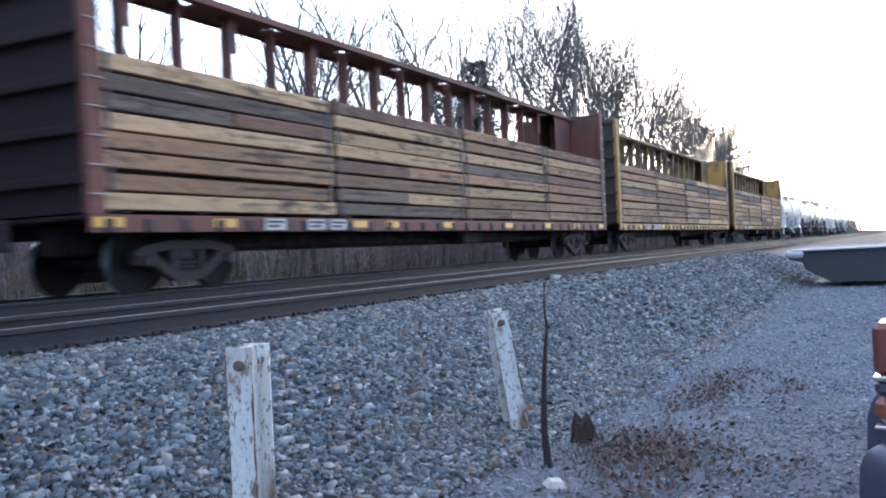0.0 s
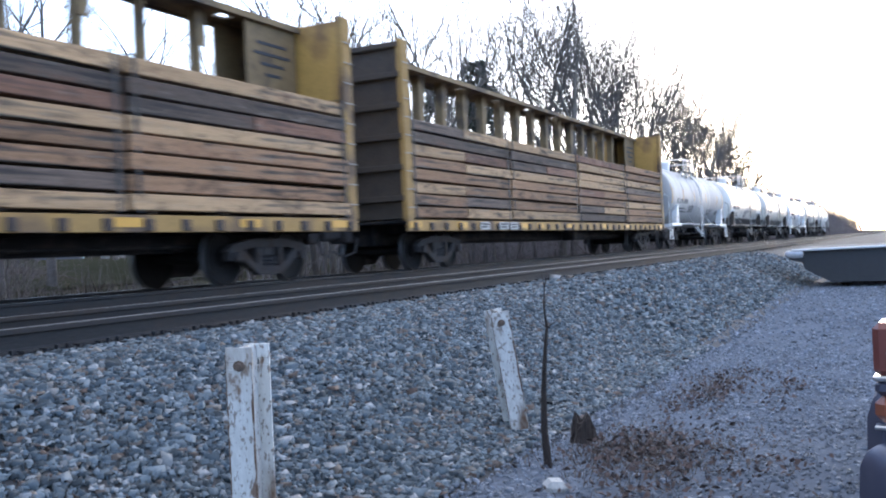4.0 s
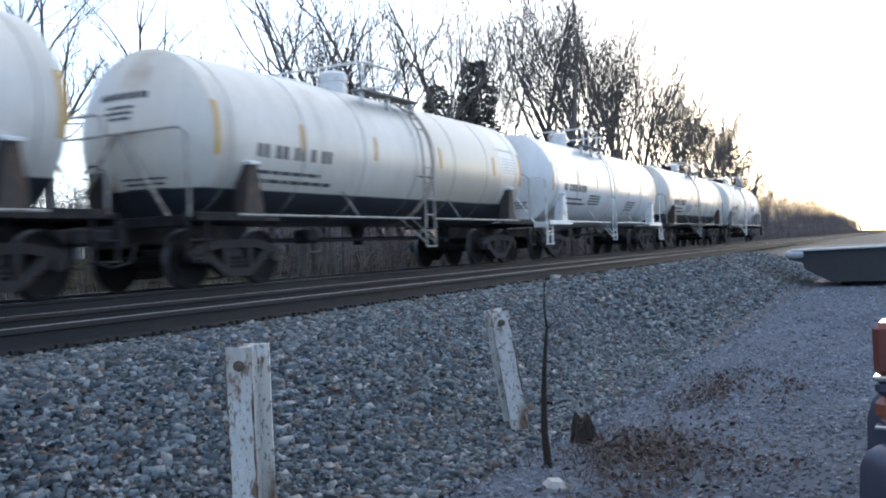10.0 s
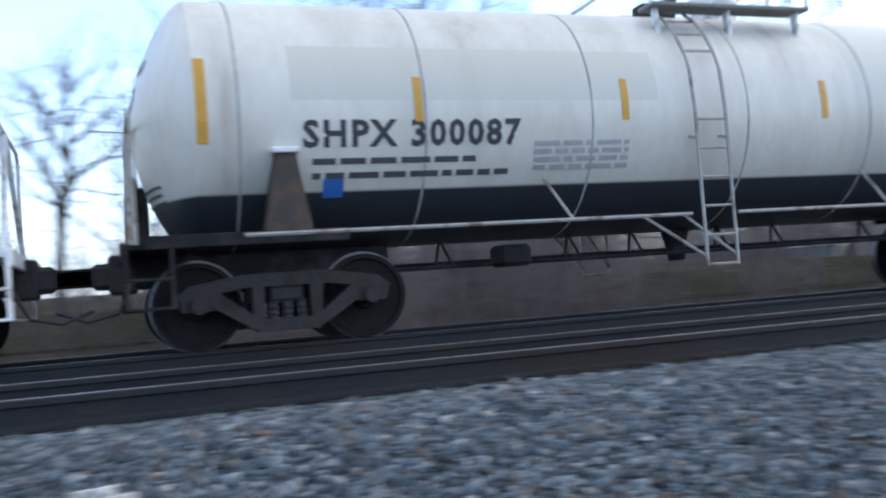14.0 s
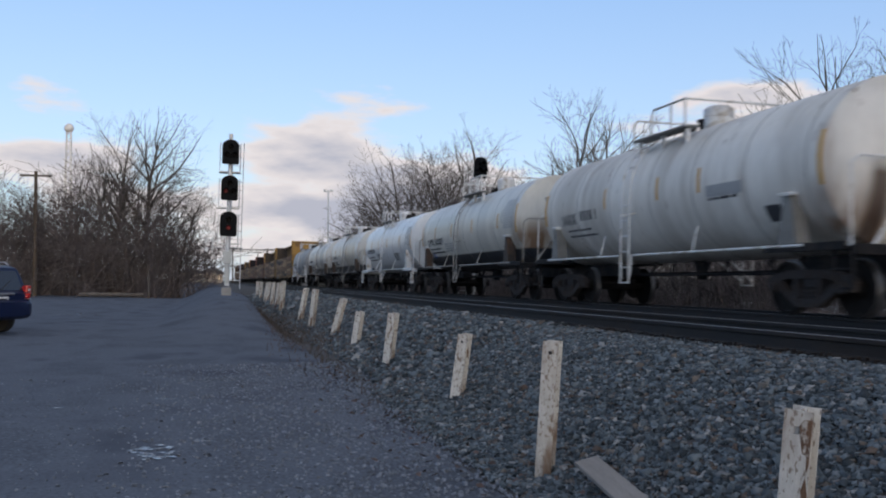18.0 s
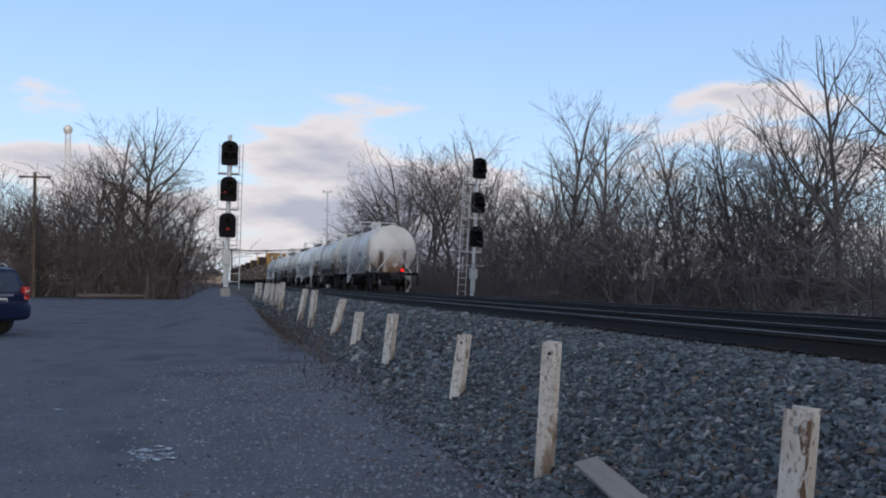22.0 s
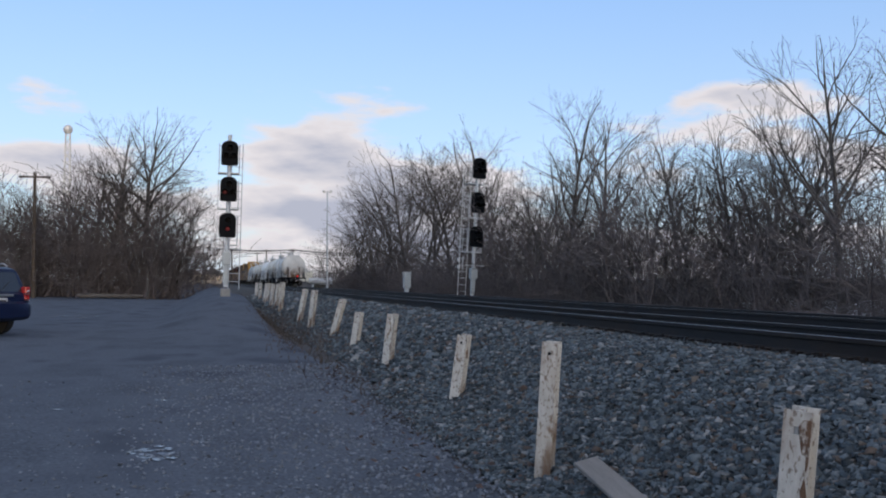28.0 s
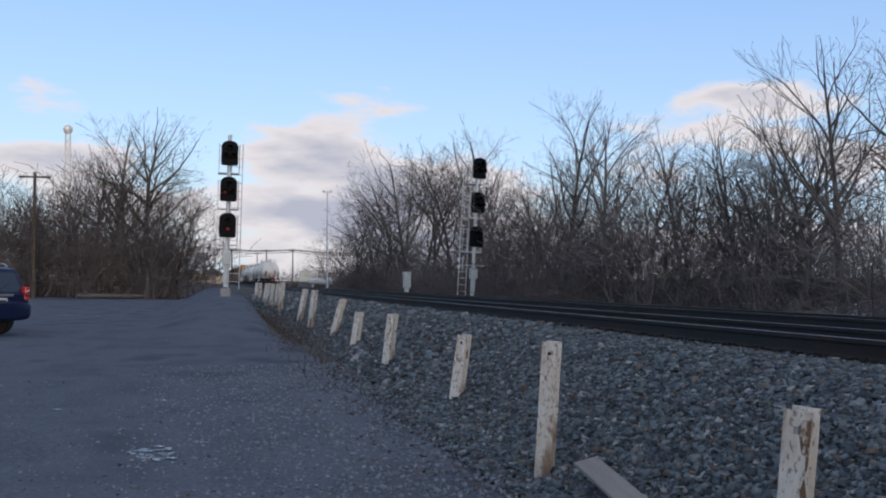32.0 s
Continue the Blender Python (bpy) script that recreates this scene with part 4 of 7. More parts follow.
def lettering(text, size, x, h):
    """Built-in font, laid on the shell with its left end at x and its foot at height h above the axis."""
    cu = bpy.data.curves.new("lettering", "FONT")
    cu.body, cu.size, cu.resolution_u, cu.extrude, cu.offset = text, size, 2, 0.0, 0.010 * size / 0.3
    cu.space_character = 1.17
    ob = bpy.data.objects.new("lettering", cu)
    me = bpy.data.meshes.new_from_object(ob)
    bpy.data.objects.remove(ob)
    for v in me.vertices:
        u, w = v.co.x, v.co.y + h
        v.co = (x + u, -math.sqrt((R_TANK + 0.006) ** 2 - w * w), Z_TANK + w)
    me.materials.clear()
    me.materials.append(M["ink"])
    return me


def bars_on_shell(rows, seed):
    """Unreadable stencilling as short bars: rows of (x0, x1, height, bar height)."""
    r = random.Random(seed)
    b = Mesh()
    for x0, x1, h, bh in rows:
        x = x0
        while x < x1 - 0.04:
            w = min(r.uniform(0.08, 0.34) if bh < 0.15 else r.uniform(0.10, 0.15), x1 - x)
            mark(b, x, x + w, h, h + bh, 1)
            x += w + (0.05 if bh < 0.15 else r.choice((0.07, 0.07, 0.07, 0.2)))
    return b


def tank_car(s_mid, paint, label, length=12.5, white=True, bands=(), text=None, small=(), plates=(), seed=0, rails="white_metal", mirror=False, faint=(), strips=(-3.95, -1.45, 1.4, 4.4), head_text=None, text_x=-5.2, XL=-0.38):
    car = thing("tank_car", label, "tank car", pose(s_mid, Y_FAR, 0), "tank cars of the freight train")
    hl = length / 2
    rail_mat = M[rails]
    end_mat = rail_mat
    # shell with dished heads and weld rings
    prof = [(-hl - head_bulge(R_TANK * i / 10), R_TANK * i / 10) for i in range(10)]
    prof += [(-hl - 0.05, R_TANK - 0.035), (-hl, R_TANK)]
    rings = [-hl + 0.42, -hl * 0.62, -hl * 0.30, hl * 0.04, hl * 0.34, hl * 0.64, hl - 0.42]
    prof += [(-p[0], p[1]) for p in prof[::-1]]
    sh = Mesh().lathe(prof, "x", 56)
    shell = part("tank_shell", sh, paint, car, smooth=30)
    shell.matrix_basis = pose(0, 0, Z_TANK)
    for x in rings:
        sm = part("weld_seam", Mesh().lathe([(x - 0.02, R_TANK - 0.01), (x - 0.012, R_TANK + 0.005), (x + 0.012, R_TANK + 0.005), (x + 0.02, R_TANK - 0.01)], "x", 56), M["seam"], car, smooth=30)
        sm.matrix_basis = pose(0, 0, Z_TANK)
    for x0, x1, colour in bands:
        bnd = Mesh().lathe([(x0, R_TANK + 0.001), (x0, R_TANK + 0.008), (x1, R_TANK + 0.008), (x1, R_TANK + 0.001)], "x", 56)
        bb = part("shell_band", bnd, colour, car, "stained wrapper band round the shell", smooth=30)
        bb.matrix_basis = pose(0, 0, Z_TANK)
    running_gear(car, hl - 0.85, hl + 0.55)
    for s in (-1, 1):
        # stub sill, end platform, bolster saddle
        part("stub_sill", Mesh().box((s * (hl - 0.75), 0, 0.88), (2.9, 0.42, 0.36), 0.02), M["black"], car)
        part("end_platform", Mesh().box((s * (hl + 0.42), 0, 1.06), (0.66, 2.75, 0.06), 0.01).box((s * (hl + 0.74), 0, 1.03), (0.05, 2.85, 0.16), 0.01), M["white_metal"] if white else M["black"], car)
        for yy in (-1, 1):
            sd = Mesh().prism([(s * (hl - 1.10), 1.08), (s * (hl - 0.60), 1.08), (s * (hl - 0.75), 1.93), (s * (hl - 0.95), 1.93)], "y", yy * 1.18, yy * 1.44)
            part("bolster_saddle", sd, M["white_metal"] if white else M["saddle" if rails == "dull_rail" else "walkway"], car)
            part("saddle_cap", Mesh().box((s * (hl - 0.85), yy * 1.33, 1.955), (0.28, 0.32, 0.06), 0.012), M["white_metal"], car)
            part("end_sill", Mesh().box((s * (hl - 0.45), yy * 1.43, 1.09), (2.0, 0.06, 0.13), 0.008), M["white_metal"] if white else M["black"], car)
            # step at the corner
            st = Mesh()
            for dx in (0.0, 0.42):
                st.box((s * (hl + 0.30 + dx), yy * 1.42, 0.76), (0.045, 0.05, 0.62), 0.006)
            st.box((s * (hl + 0.51), yy * 1.42, 0.46), (0.46, 0.12, 0.03), 0.005)
            st.box((s * (hl + 0.51), yy * 1.42, 0.74), (0.46, 0.08, 0.03), 0.005)
            part("corner_step", st, M["white_metal"] if white else M["black"], car)
            sup = Mesh().tube([(s * (hl + 0.66), yy * 1.02, 1.09), (s * (hl + 0.62), yy * 0.06, 2.39)], 0.030, 6)
            part("end_brace", sup, end_mat, car)
        hr = Mesh().tube([(s * (hl + 0.62), -1.38, 1.08), (s * (hl + 0.62), -1.38, 2.30), (s * (hl + 0.62), -1.24, 2.42), (s * (hl + 0.62), 1.24, 2.42), (s * (hl + 0.62), 1.38, 2.30), (s * (hl + 0.62), 1.38, 1.08)], 0.022, 6)
        hr.tube([(s * (hl + 0.62), 0, 2.42), (s * (hl + 0.55), 0, 2.42)], 0.03, 6)
        part("end_handrail", hr, end_mat, car)
    bw = Mesh()
    bw.lathe([(-hl - 0.56, 0), (-hl - 0.56, 0.05), (-hl - 0.52, 0.05), (-hl - 0.52, 0)], "x", 10, centre=(0, 0.62, 1.72))
    ring = [(-hl - 0.54, 0.62 + 0.27 * math.cos(2 * math.pi * k / 16), 1.72 + 0.27 * math.sin(2 * math.pi * k / 16)) for k in range(17)]
    bw.tube(ring, 0.018, 6)
    for k in range(4):
        a = math.pi * k / 2 + 0.4
        bw.tube([(-hl - 0.54, 0.62, 1.72), (-hl - 0.54, 0.62 + 0.27 * math.cos(a), 1.72 + 0.27 * math.sin(a))], 0.012, 5)
    bw.box((-hl - 0.48, 0.62, 1.50), (0.14, 0.30, 0.75), 0.03)
    part("hand_brake", bw, M["truck_steel"], car)
    # running rail at deck height, and ladders
    for yy in (-1, 1):
        for a, c in ((-hl + 0.4, XL - 0.32), (XL + 0.32, hl - 0.4)):
            part("side_handrail", Mesh().tube([(a, yy * 1.45, 1.12), (c, yy * 1.45, 1.12)], 0.024, 6), rail_mat, car)
        for x in (-hl * 0.36, hl * 0.36):
            part("rail_bracket", Mesh().tube([(x, yy * 1.45, 1.12), (x - 0.22, yy * 1.22, 1.62)], 0.02, 5), rail_mat, car)
        ld = Mesh()
        path = [(yy * 1.52, 0.50), (yy * 1.52, 2.35)]
        for k in range(1, 7):
            a = math.radians(4 + k * 10.5)
            path.append((yy * (R_TANK + 0.11) * math.cos(a), Z_TANK + (R_TANK + 0.11) * math.sin(a)))
        for dx in (-0.21, 0.21):
            ld.tube([(XL + dx, p, q) for p, q in path], 0.022, 5)
        for z in (0.52, 0.86, 1.2, 1.54, 1.88, 2.22):
            ld.tube([(XL - 0.21, yy * 1.52, z), (XL + 0.21, yy * 1.52, z)], 0.016, 5)
        for p, q in path[3:]:
            ld.tube([(XL - 0.21, p, q), (XL + 0.21, p, q)], 0.016, 5)
        for dx in (-0.21, 0.21):
            ld.tube([(XL + dx, yy * 1.52, 2.0), (XL + dx, yy * 1.34, 2.05)], 0.02, 5)
        part("side_ladder", ld, rail_mat, car)
        part("ladder_brace", Mesh().tube([(XL - 0.21, yy * 1.5, 0.62), (XL - 0.85, yy * 1.2, 1.15)], 0.022, 5).tube([(XL + 0.21, yy * 1.5, 0.62), (XL - 0.3, yy * 1.2, 1.15)], 0.022, 5), rail_mat, car)
    # top fittings
    top = Z_TANK + R_TANK
    d = -1 if mirror else 1             # the platform runs on from the ladder, one way or the other
    def px(u):
        return XL + d * u
    part("manway_dome", Mesh().lathe([(top - 0.1, 0.30), (top + 0.22, 0.30), (top + 0.23, 0.32), (top + 0.38, 0.32), (top + 0.45, 0.24), (top + 0.48, 0)], "z", 20, centre=(px(1.3), 0, 0)), M["white_metal"], car, smooth=35)
    vl = Mesh().lathe([(top - 0.1, 0.12), (top + 0.24, 0.12), (top + 0.24, 0.17), (top + 0.30, 0.17), (top + 0.30, 0)], "z", 14, centre=(px(0.55), 0.1, 0))
    vl.box((px(0.15), -0.05, top + 0.08), (0.2, 0.26, 0.26), 0.03)
    part("valve", vl, M["truck_steel"], car)
    vent = Mesh().lathe([(top - 0.1, 0.07), (top + 0.34, 0.07), (top + 0.36, 0.11), (top + 0.44, 0.10), (top + 0.47, 0)], "z", 12, centre=(px(0.85), 0.35, 0))
    part("vent_valve", vent, M["truck_steel"], car)
    walk_x = sorted((px(-0.42), px(1.92)))
    repeat("top_walkway", Mesh().box((0, 0, 0), (walk_x[1] - walk_x[0], 0.34, 0.05), 0.01), M["walkway"], car, [(sum(walk_x) / 2, yy, top - 0.12) for yy in (-0.98, 0.98)])
    repeat("walkway_bracket", Mesh().box((0, 0, 0), (0.06, 0.10, 0.34), 0.01), M["white_metal"], car, [(px(u), yy, top - 0.30) for u in (-0.3, 0.75, 1.8) for yy in (-1.0, 1.0)])
    zr, zl = top + 0.44, top - 0.12
    for yy in (-1, 1):
        g = Mesh()
        g.tube([(px(0.42), yy * 1.12, zl), (px(0.42), yy * 1.12, zr - 0.14), (px(0.52), yy * 1.12, zr), (px(1.9), yy * 1.12, zr)], 0.028, 6)
        part("platform_railing", g, M["white_metal"], car)
        repeat("railing_post", Mesh().tube([(0, 0, zl), (0, 0, zr)], 0.028, 6), M["white_metal"], car, [(px(u), yy * 1.12, 0) for u in (1.3, 1.9)])
        part("gate_post", Mesh().tube([(px(-0.42), yy * 1.12, zl), (px(-0.42), yy * 1.12, zr - 0.16), (px(-0.42), yy * 1.02, zr - 0.08)], 0.028, 6), M["white_metal"], car)
    part("platform_railing", Mesh().tube([(px(1.9), -1.12, zr), (px(1.9), 1.12, zr)], 0.026, 6), M["white_metal"], car)
    part("platform_railing", Mesh().tube([(px(-0.42), -1.02, zr - 0.08), (px(-0.42), 1.02, zr - 0.08)], 0.026, 6), M["white_metal"], car)
    # under the tank
    und = Mesh().tube([(-hl + 2.2, -0.3, 0.72), (hl - 2.2, -0.3, 0.72)], 0.03, 6).tube([(-hl + 2.2, 0.2, 0.78), (hl - 2.2, 0.2, 0.78)], 0.025, 6)
    und.box((-2.6, -0.45, 0.80), (0.42, 0.36, 0.26), 0.05)
    for x in (-3.4, -1.7, -0.8, 0.5, 1.4, 2.9, 3.8):
        und.tube([(x - 0.12, -0.32, 0.70), (x, -0.2, 1.05)], 0.02, 5).tube([(x + 0.12, -0.32, 0.70), (x, -0.2, 1.05)], 0.02, 5)
        und.box((x, -0.05, 0.76), (0.05, 0.55, 0.05), 0.008)
    part("brake_rigging", und, M["black"], car)
    part("bottom_outlet", Mesh().lathe([(0.62, 0), (0.62, 0.11), (0.8, 0.13), (1.05, 0.2), (1.05, 0)], "z", 14), M["black"], car)
    # amber strips, stencils
    for x in (-hl + 0.06, *strips, hl - 0.06):
        tall = abs(x) > hl - 0.5
        b = Mesh()
        mark(b, x - (0.055 if tall else 0.045), x + (0.055 if tall else 0.045), -0.18 if not tall else -0.38, 0.30 if not tall else 0.48, 4)
        part("reflective_strip", b, M["yellow"], car)
    if small:
        rows = [] if head_text else [(0.0, 3.02, 1.0, 0.11)]
        rows += [(0.0, 2.84, 0.55, 0.045), (-0.05, 2.75, 0.60, 0.045), (0.0, 2.66, 0.45, 0.045), (0.30, 1.72, 0.80, 0.035), (0.30, 1.64, 0.7, 0.035), (0.30, 1.56, 0.75, 0.035)]
        tagged(part("head_stencil", head_bars(rows, hl, -1), M["grey_ink"], car, "small dark stencilling on the tank head"), kind="stuff")
    if head_text:
        for sd in (-1, 1):
            part("head_mark", head_lettering(head_text, 0.17, -0.62, 2.97, hl, sd), None, car, "black stencilled lettering")
    if faint:
        tagged(part("data_panel", bars_on_shell(faint, seed + 40), M["faint_ink"], car, "pale grey panel of fine print"), kind="stuff")
    if text:
        me = lettering(text, 0.37, text_x, -0.42)
        part("reporting_mark", me, None, car, "black stencilled lettering")
    if small:
        tagged(part("stencil_block", bars_on_shell(small, seed), M["grey_ink"], car, "rows of small unreadable stencilling"), kind="stuff")
    for x0, x1, h0, h1, key in plates:
        b = Mesh()
        mark(b, x0, x1, h0, h1, 4)
        part("placard", b, M[key], car)
    return car


W1 = tank_paint("grey_white_tank_enamel", (0.36, 0.362, 0.36), None, soot=0.9, rust=0.3, rough=0.6)
W2 = tank_paint("white_tank_enamel_black_belly", (0.64, 0.605, 0.555), -0.86, rust=0.2, patch=((-5.2, -1.1, -0.06, 0.66, (0.31, 0.31, 0.305)), (1.95, 4.0, -0.8, 1.0, (0.31, 0.295, 0.27)), (1.6, 1.95, -0.72, -0.42, (0.30, 0.22, 0.17))))
W3 = tank_paint("cream_tank_enamel_black_belly", (0.60, 0.56, 0.50), -0.86, rust=0.5, patch=((1.1, 4.9, -0.86, 1.3, (0.50, 0.44, 0.345)), (4.95, 6.0, -0.12, 0.36, (0.66, 0.66, 0.65))))
W4 = tank_paint("bright_white_tank_enamel", (0.66, 0.662, 0.66), None, rough=0.28)
W5 = tank_paint("ivory_tank_enamel_black_belly", (0.60, 0.575, 0.515), -0.86, soot=0.2, rust=0.45, head_stain=0.9, wash=(0.15, -0.45), patch=((-5.3, -1.0, 0.05, 0.65, (0.50, 0.485, 0.415)), (4.98, 6.1, -0.25, 0.72, (0.50, 0.50, 0.49)), (1.9, 3.1, -0.86, 1.3, (0.49, 0.475, 0.43))))
W6 = tank_paint("stained_white_tank_enamel", (0.71, 0.69, 0.65), None, soot=0.12, rust=0.7, head_stain=0.95, streaks=True, end=5.85, rough=0.5)
stain(W1, (0.20, 0.21, 0.23), 0.5, (1.0, 0.12, 0.12), 0.47, 0.60, 0.75)
stain(W6, (0.30, 0.27, 0.23), 0.6, (1.0, 0.25, 0.12), 0.48, 0.66, 0.6)
stain(W6, (0.13, 0.07, 0.045), 2.2, (1.0, 1.0, 0.5), 0.64, 0.70, 0.8)
ROWS3 = ((-5.1, -3.3, -0.60, 0.06), (-5.1, -2.9, -0.74, 0.06))
BLOCK = tuple((2.0, 3.3 - 0.12 * i, -0.55 - 0.09 * i, 0.045) for i in range(4))
BLOCK2 = tuple((-2.6, -1.4, -0.45 - 0.085 * i, 0.05) for i in range(4))
PLATE = tuple((5.0, 6.05, 0.62 - 0.075 * i, 0.030) for i in range(12))
NUM = ((-5.2, -3.0, -0.34, 0.22),)
TANKS = [
    tank_car(88.6, W1, "dirty grey-white tank car with sooty top on the far track", small=NUM + ROWS3 + BLOCK + BLOCK2, seed=1, mirror=True, plates=((4.9, 5.7, 0.05, 0.45, "faint_ink"), (4.4, 4.75, -0.75, -0.55, "ink"))),
    tank_car(103.65, W2, "white tank car with grey patches and black belly", white=False, rails="dull_rail", small=NUM + ROWS3 + tuple((-1.0, 0.15 - 0.06 * i, -0.42 - 0.085 * i, 0.045) for i in range(5)), seed=2, mirror=True, XL=0.55, plates=((4.55, 4.95, -0.66, -0.46, "ink"),), bands=((0.55, 0.9, W3),)),
    tank_car(118.95, W3, "cream tank car with stained bands and black belly", white=False, rails="dull_rail", small=NUM + ROWS3, faint=((4.8, 6.0, 0.52, 0.03),) + tuple((5.0, 5.95, 0.30 - 0.075 * i, 0.02) for i in range(6)), seed=3, mirror=True, XL=0.55, bands=((0.9, 1.12, mat("stained_band", (0.36, 0.32, 0.26), 0.6, 0, 0.3, 1.2, 14, 0.1, dirt=(0.24, 0.18, 0.12))),)),
    tank_car(134.0, W4, "clean bright white tank car with white railings", small=NUM + ROWS3 + BLOCK + BLOCK2, faint=PLATE, seed=4, mirror=True, strips=(-3.9, -1.85, 0.55, 3.7), plates=()),
    tank_car(148.95, W5, "ivory tank car with black belly and black lettering", white=False, rails="dull_rail", text="SHPX 300087", head_text="SHPX 300087", small=ROWS3, faint=PLATE + BLOCK2, seed=5, plates=((-4.98, -4.76, -0.92, -0.74, "blue_plate"), (4.78, 4.86, -0.02, 0.40, "faint_ink"))),
    tank_car(163.68, W6, "rust-stained white tank car at the end of the train", length=11.94, white=False, text="IARX", text_x=-4.75, XL=-0.68, strips=(-2.03, 0.59, 2.28), small=((-3.55, -2.58, -0.36, 0.24), (-4.5, -3.0, -0.60, 0.05), (-4.5, -2.8, -0.74, 0.05), (2.6, 3.6, -0.36, 0.05)), seed=6, plates=((4.28, 4.72, -0.85, -0.58, "ink"), (2.55, 3.75, -0.30, -0.08, "faint_ink"))),
]

# placards on the saddles
for k, (sx, red) in ((3, (1, True)), (3, (-1, False)), (0, (1, False))):
    dm = Mesh().box((0, 0, 0), (0.25, 0.014, 0.25), 0.003, turn=pose(0, 0, 0, 0, 45, 0).to_3x3())
    d = part("placard", dm, M["white_metal"], TANKS[k], "white diamond placard")
    d.matrix_basis = pose(sx * 5.40, -1.455, 1.50)
    if red:
        part("red_plate", Mesh().box((5.40, -1.30, 2.04), (0.22, 0.05, 0.14), 0.01), M["red_tape"], TANKS[k])
# stencils on the last car's rear head
hl = 5.85
tagged(part("end_stencil", head_bars(((-0.28, 3.02, 0.42, 0.10), (0.26, 3.02, 0.52, 0.10), (-0.05, 2.86, 0.95, 0.045), (-0.05, 2.76, 0.95, 0.045), (-0.2, 2.67, 0.6, 0.045)), hl, 1), M["ink"], TANKS[5], "dark unreadable stencilling on the tank head"), kind="stuff")
tagged(part("end_stencil", head_bars(tuple((0.0, 2.12 - 0.075 * i, 0.62 - 0.04 * i, 0.03) for i in range(5)), hl, 1), M["grey_ink"], TANKS[5]), kind="stuff")
dm = Mesh().box((0, 0, 0), (0.012, 0.26, 0.26), 0.002, turn=pose(0, 0, 0, 45).to_3x3())
d = part("placard", dm, M["white_metal"], TANKS[5], "white diamond placard")
d.matrix_basis = pose(hl + 0.50, 0.1, 1.56, 0, 16, 0)
eb = part("end_of_train_device", Mesh().box((hl + 1.12, 0.40, 0.98), (0.2, 0.20, 0.46), 0.03), M["black"], TANKS[5], "boxy dark marker on the rear coupler")
part("marker_light", Mesh().lathe([(hl + 1.21, 0), (hl + 1.21, 0.075), (hl + 1.26, 0.06), (hl + 1.275, 0)], "x", 14, centre=(0, 0.40, 1.24)), M["eot"], eb, "glowing red marker lamp")


# ---- centre-beam flat cars with timber ----
def centre_beam_car(s_mid, paint, label, tapered=False):
    car = thing("centre_beam_flat_car", label, "flat car", pose(s_mid, Y_FAR, 0), "centre-beam flat cars of the freight train")
    hl, hw = 11.33, 1.46
    worn = M["yellow_worn"] if paint is M["car_yellow"] else paint
    running_gear(car, 9.1, hl + 0.15)
    for yy in (-1, 1):
        sl = Mesh().box((0, yy * (hw - 0.03), 0.97), (2 * hl, 0.06, 0.24), 0.008)
        part("side_sill", sl, paint, car)
        repeat("stake_pocket", Mesh().box((0, 0, 0), (0.17, 0.07, 0.17), 0.01), M["car_dark"], car, [(k * 0.735, yy * hw, 0.95) for k in range(-15, 16)])
    dk = Mesh().box((0, 0, 1.06), (2 * hl - 0.1, 2.76, 0.06), 0.01).box((0, 0, 0.80), (2 * hl - 1.2, 0.5, 0.46), 0.03)
    for k in range(-7, 8):
        dk.box((k * 1.47, 0, 0.93), (0.12, 2.7, 0.2), 0.01)
    part("deck", dk, M["black"], car)
    repeat("reflective_strip", Mesh().box((0, 0, 0), (0.52, 0.012, 0.13), 0.002), M["yellow"], car, [(x, yy * (hw + 0.004), 0.985) for yy in (-1, 1) for x in (-11.03, -8.7, -4.79, -3.55, -0.99, 2.57, 5.5, 8.1, 10.7)])
    for x in (-7.5, -6.3, -5.62):
        dp = part("data_plate", Mesh().box((x, -(hw + 0.045), 0.97), (0.56, 0.02, 0.19), 0.004), M["seam"], car, "white data plate with dark print")
        tagged(part("print", Mesh().box((x, -(hw + 0.057), 1.01), (0.44, 0.006, 0.04), 0.001).box((x - 0.05, -(hw + 0.057), 0.94), (0.32, 0.006, 0.04), 0.001), M["ink"], dp), kind="stuff")
    for s in (-1, 1):
        x = s * (hl - 0.14)
        # light painted by end: yellow's sunlit copy behind, shaded grimy copy in front
        end_tone = (M["sunlit_yellow_end"] if paint is M["car_yellow"] else paint) if s > 0 else (M["yellow_shaded_grime"] if paint is M["car_yellow"] else M["maroon_shaded_grime"])
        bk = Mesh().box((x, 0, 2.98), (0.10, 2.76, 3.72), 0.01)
        part("bulkhead", bk, end_tone, car)
        repeat("bulkhead_rib", Mesh().box((0, 0, 0), (0.14, 2.78, 0.12), 0.01), end_tone, car, [(x + s * 0.10, 0, z) for z in (1.55, 2.2, 2.85, 3.5, 4.15, 4.78)])
        for yy in (-1, 1):
            part("bulkhead_post", Mesh().box((x, yy * 1.40, 2.98), (0.30, 0.13, 3.80), 0.015), paint, car)
            repeat("grab_iron", Mesh().tube([(0.14, 0, 0), (-0.14, 0, 0)], 0.011, 5), M["dull_rail"], car, [(x, yy * 1.49, 1.35 + 0.38 * k) for k in range(9)])
            if s > 0:
                pn = Mesh().box((hl - 1.0, yy * 0.36, 2.98), (1.5, 0.04, 3.70), 0.006)
                part("end_panel", pn, worn, car)
                nb = Mesh()
                for i, w in enumerate((0.9, 1.1, 0.7, 0.45)):
                    nb.box((hl - 1.0, yy * 0.386, 4.35 - 0.19 * i), (w, 0.008, 0.06), 0.002)
                tagged(part("stencil_block", nb, M["ink"], car), kind="stuff")
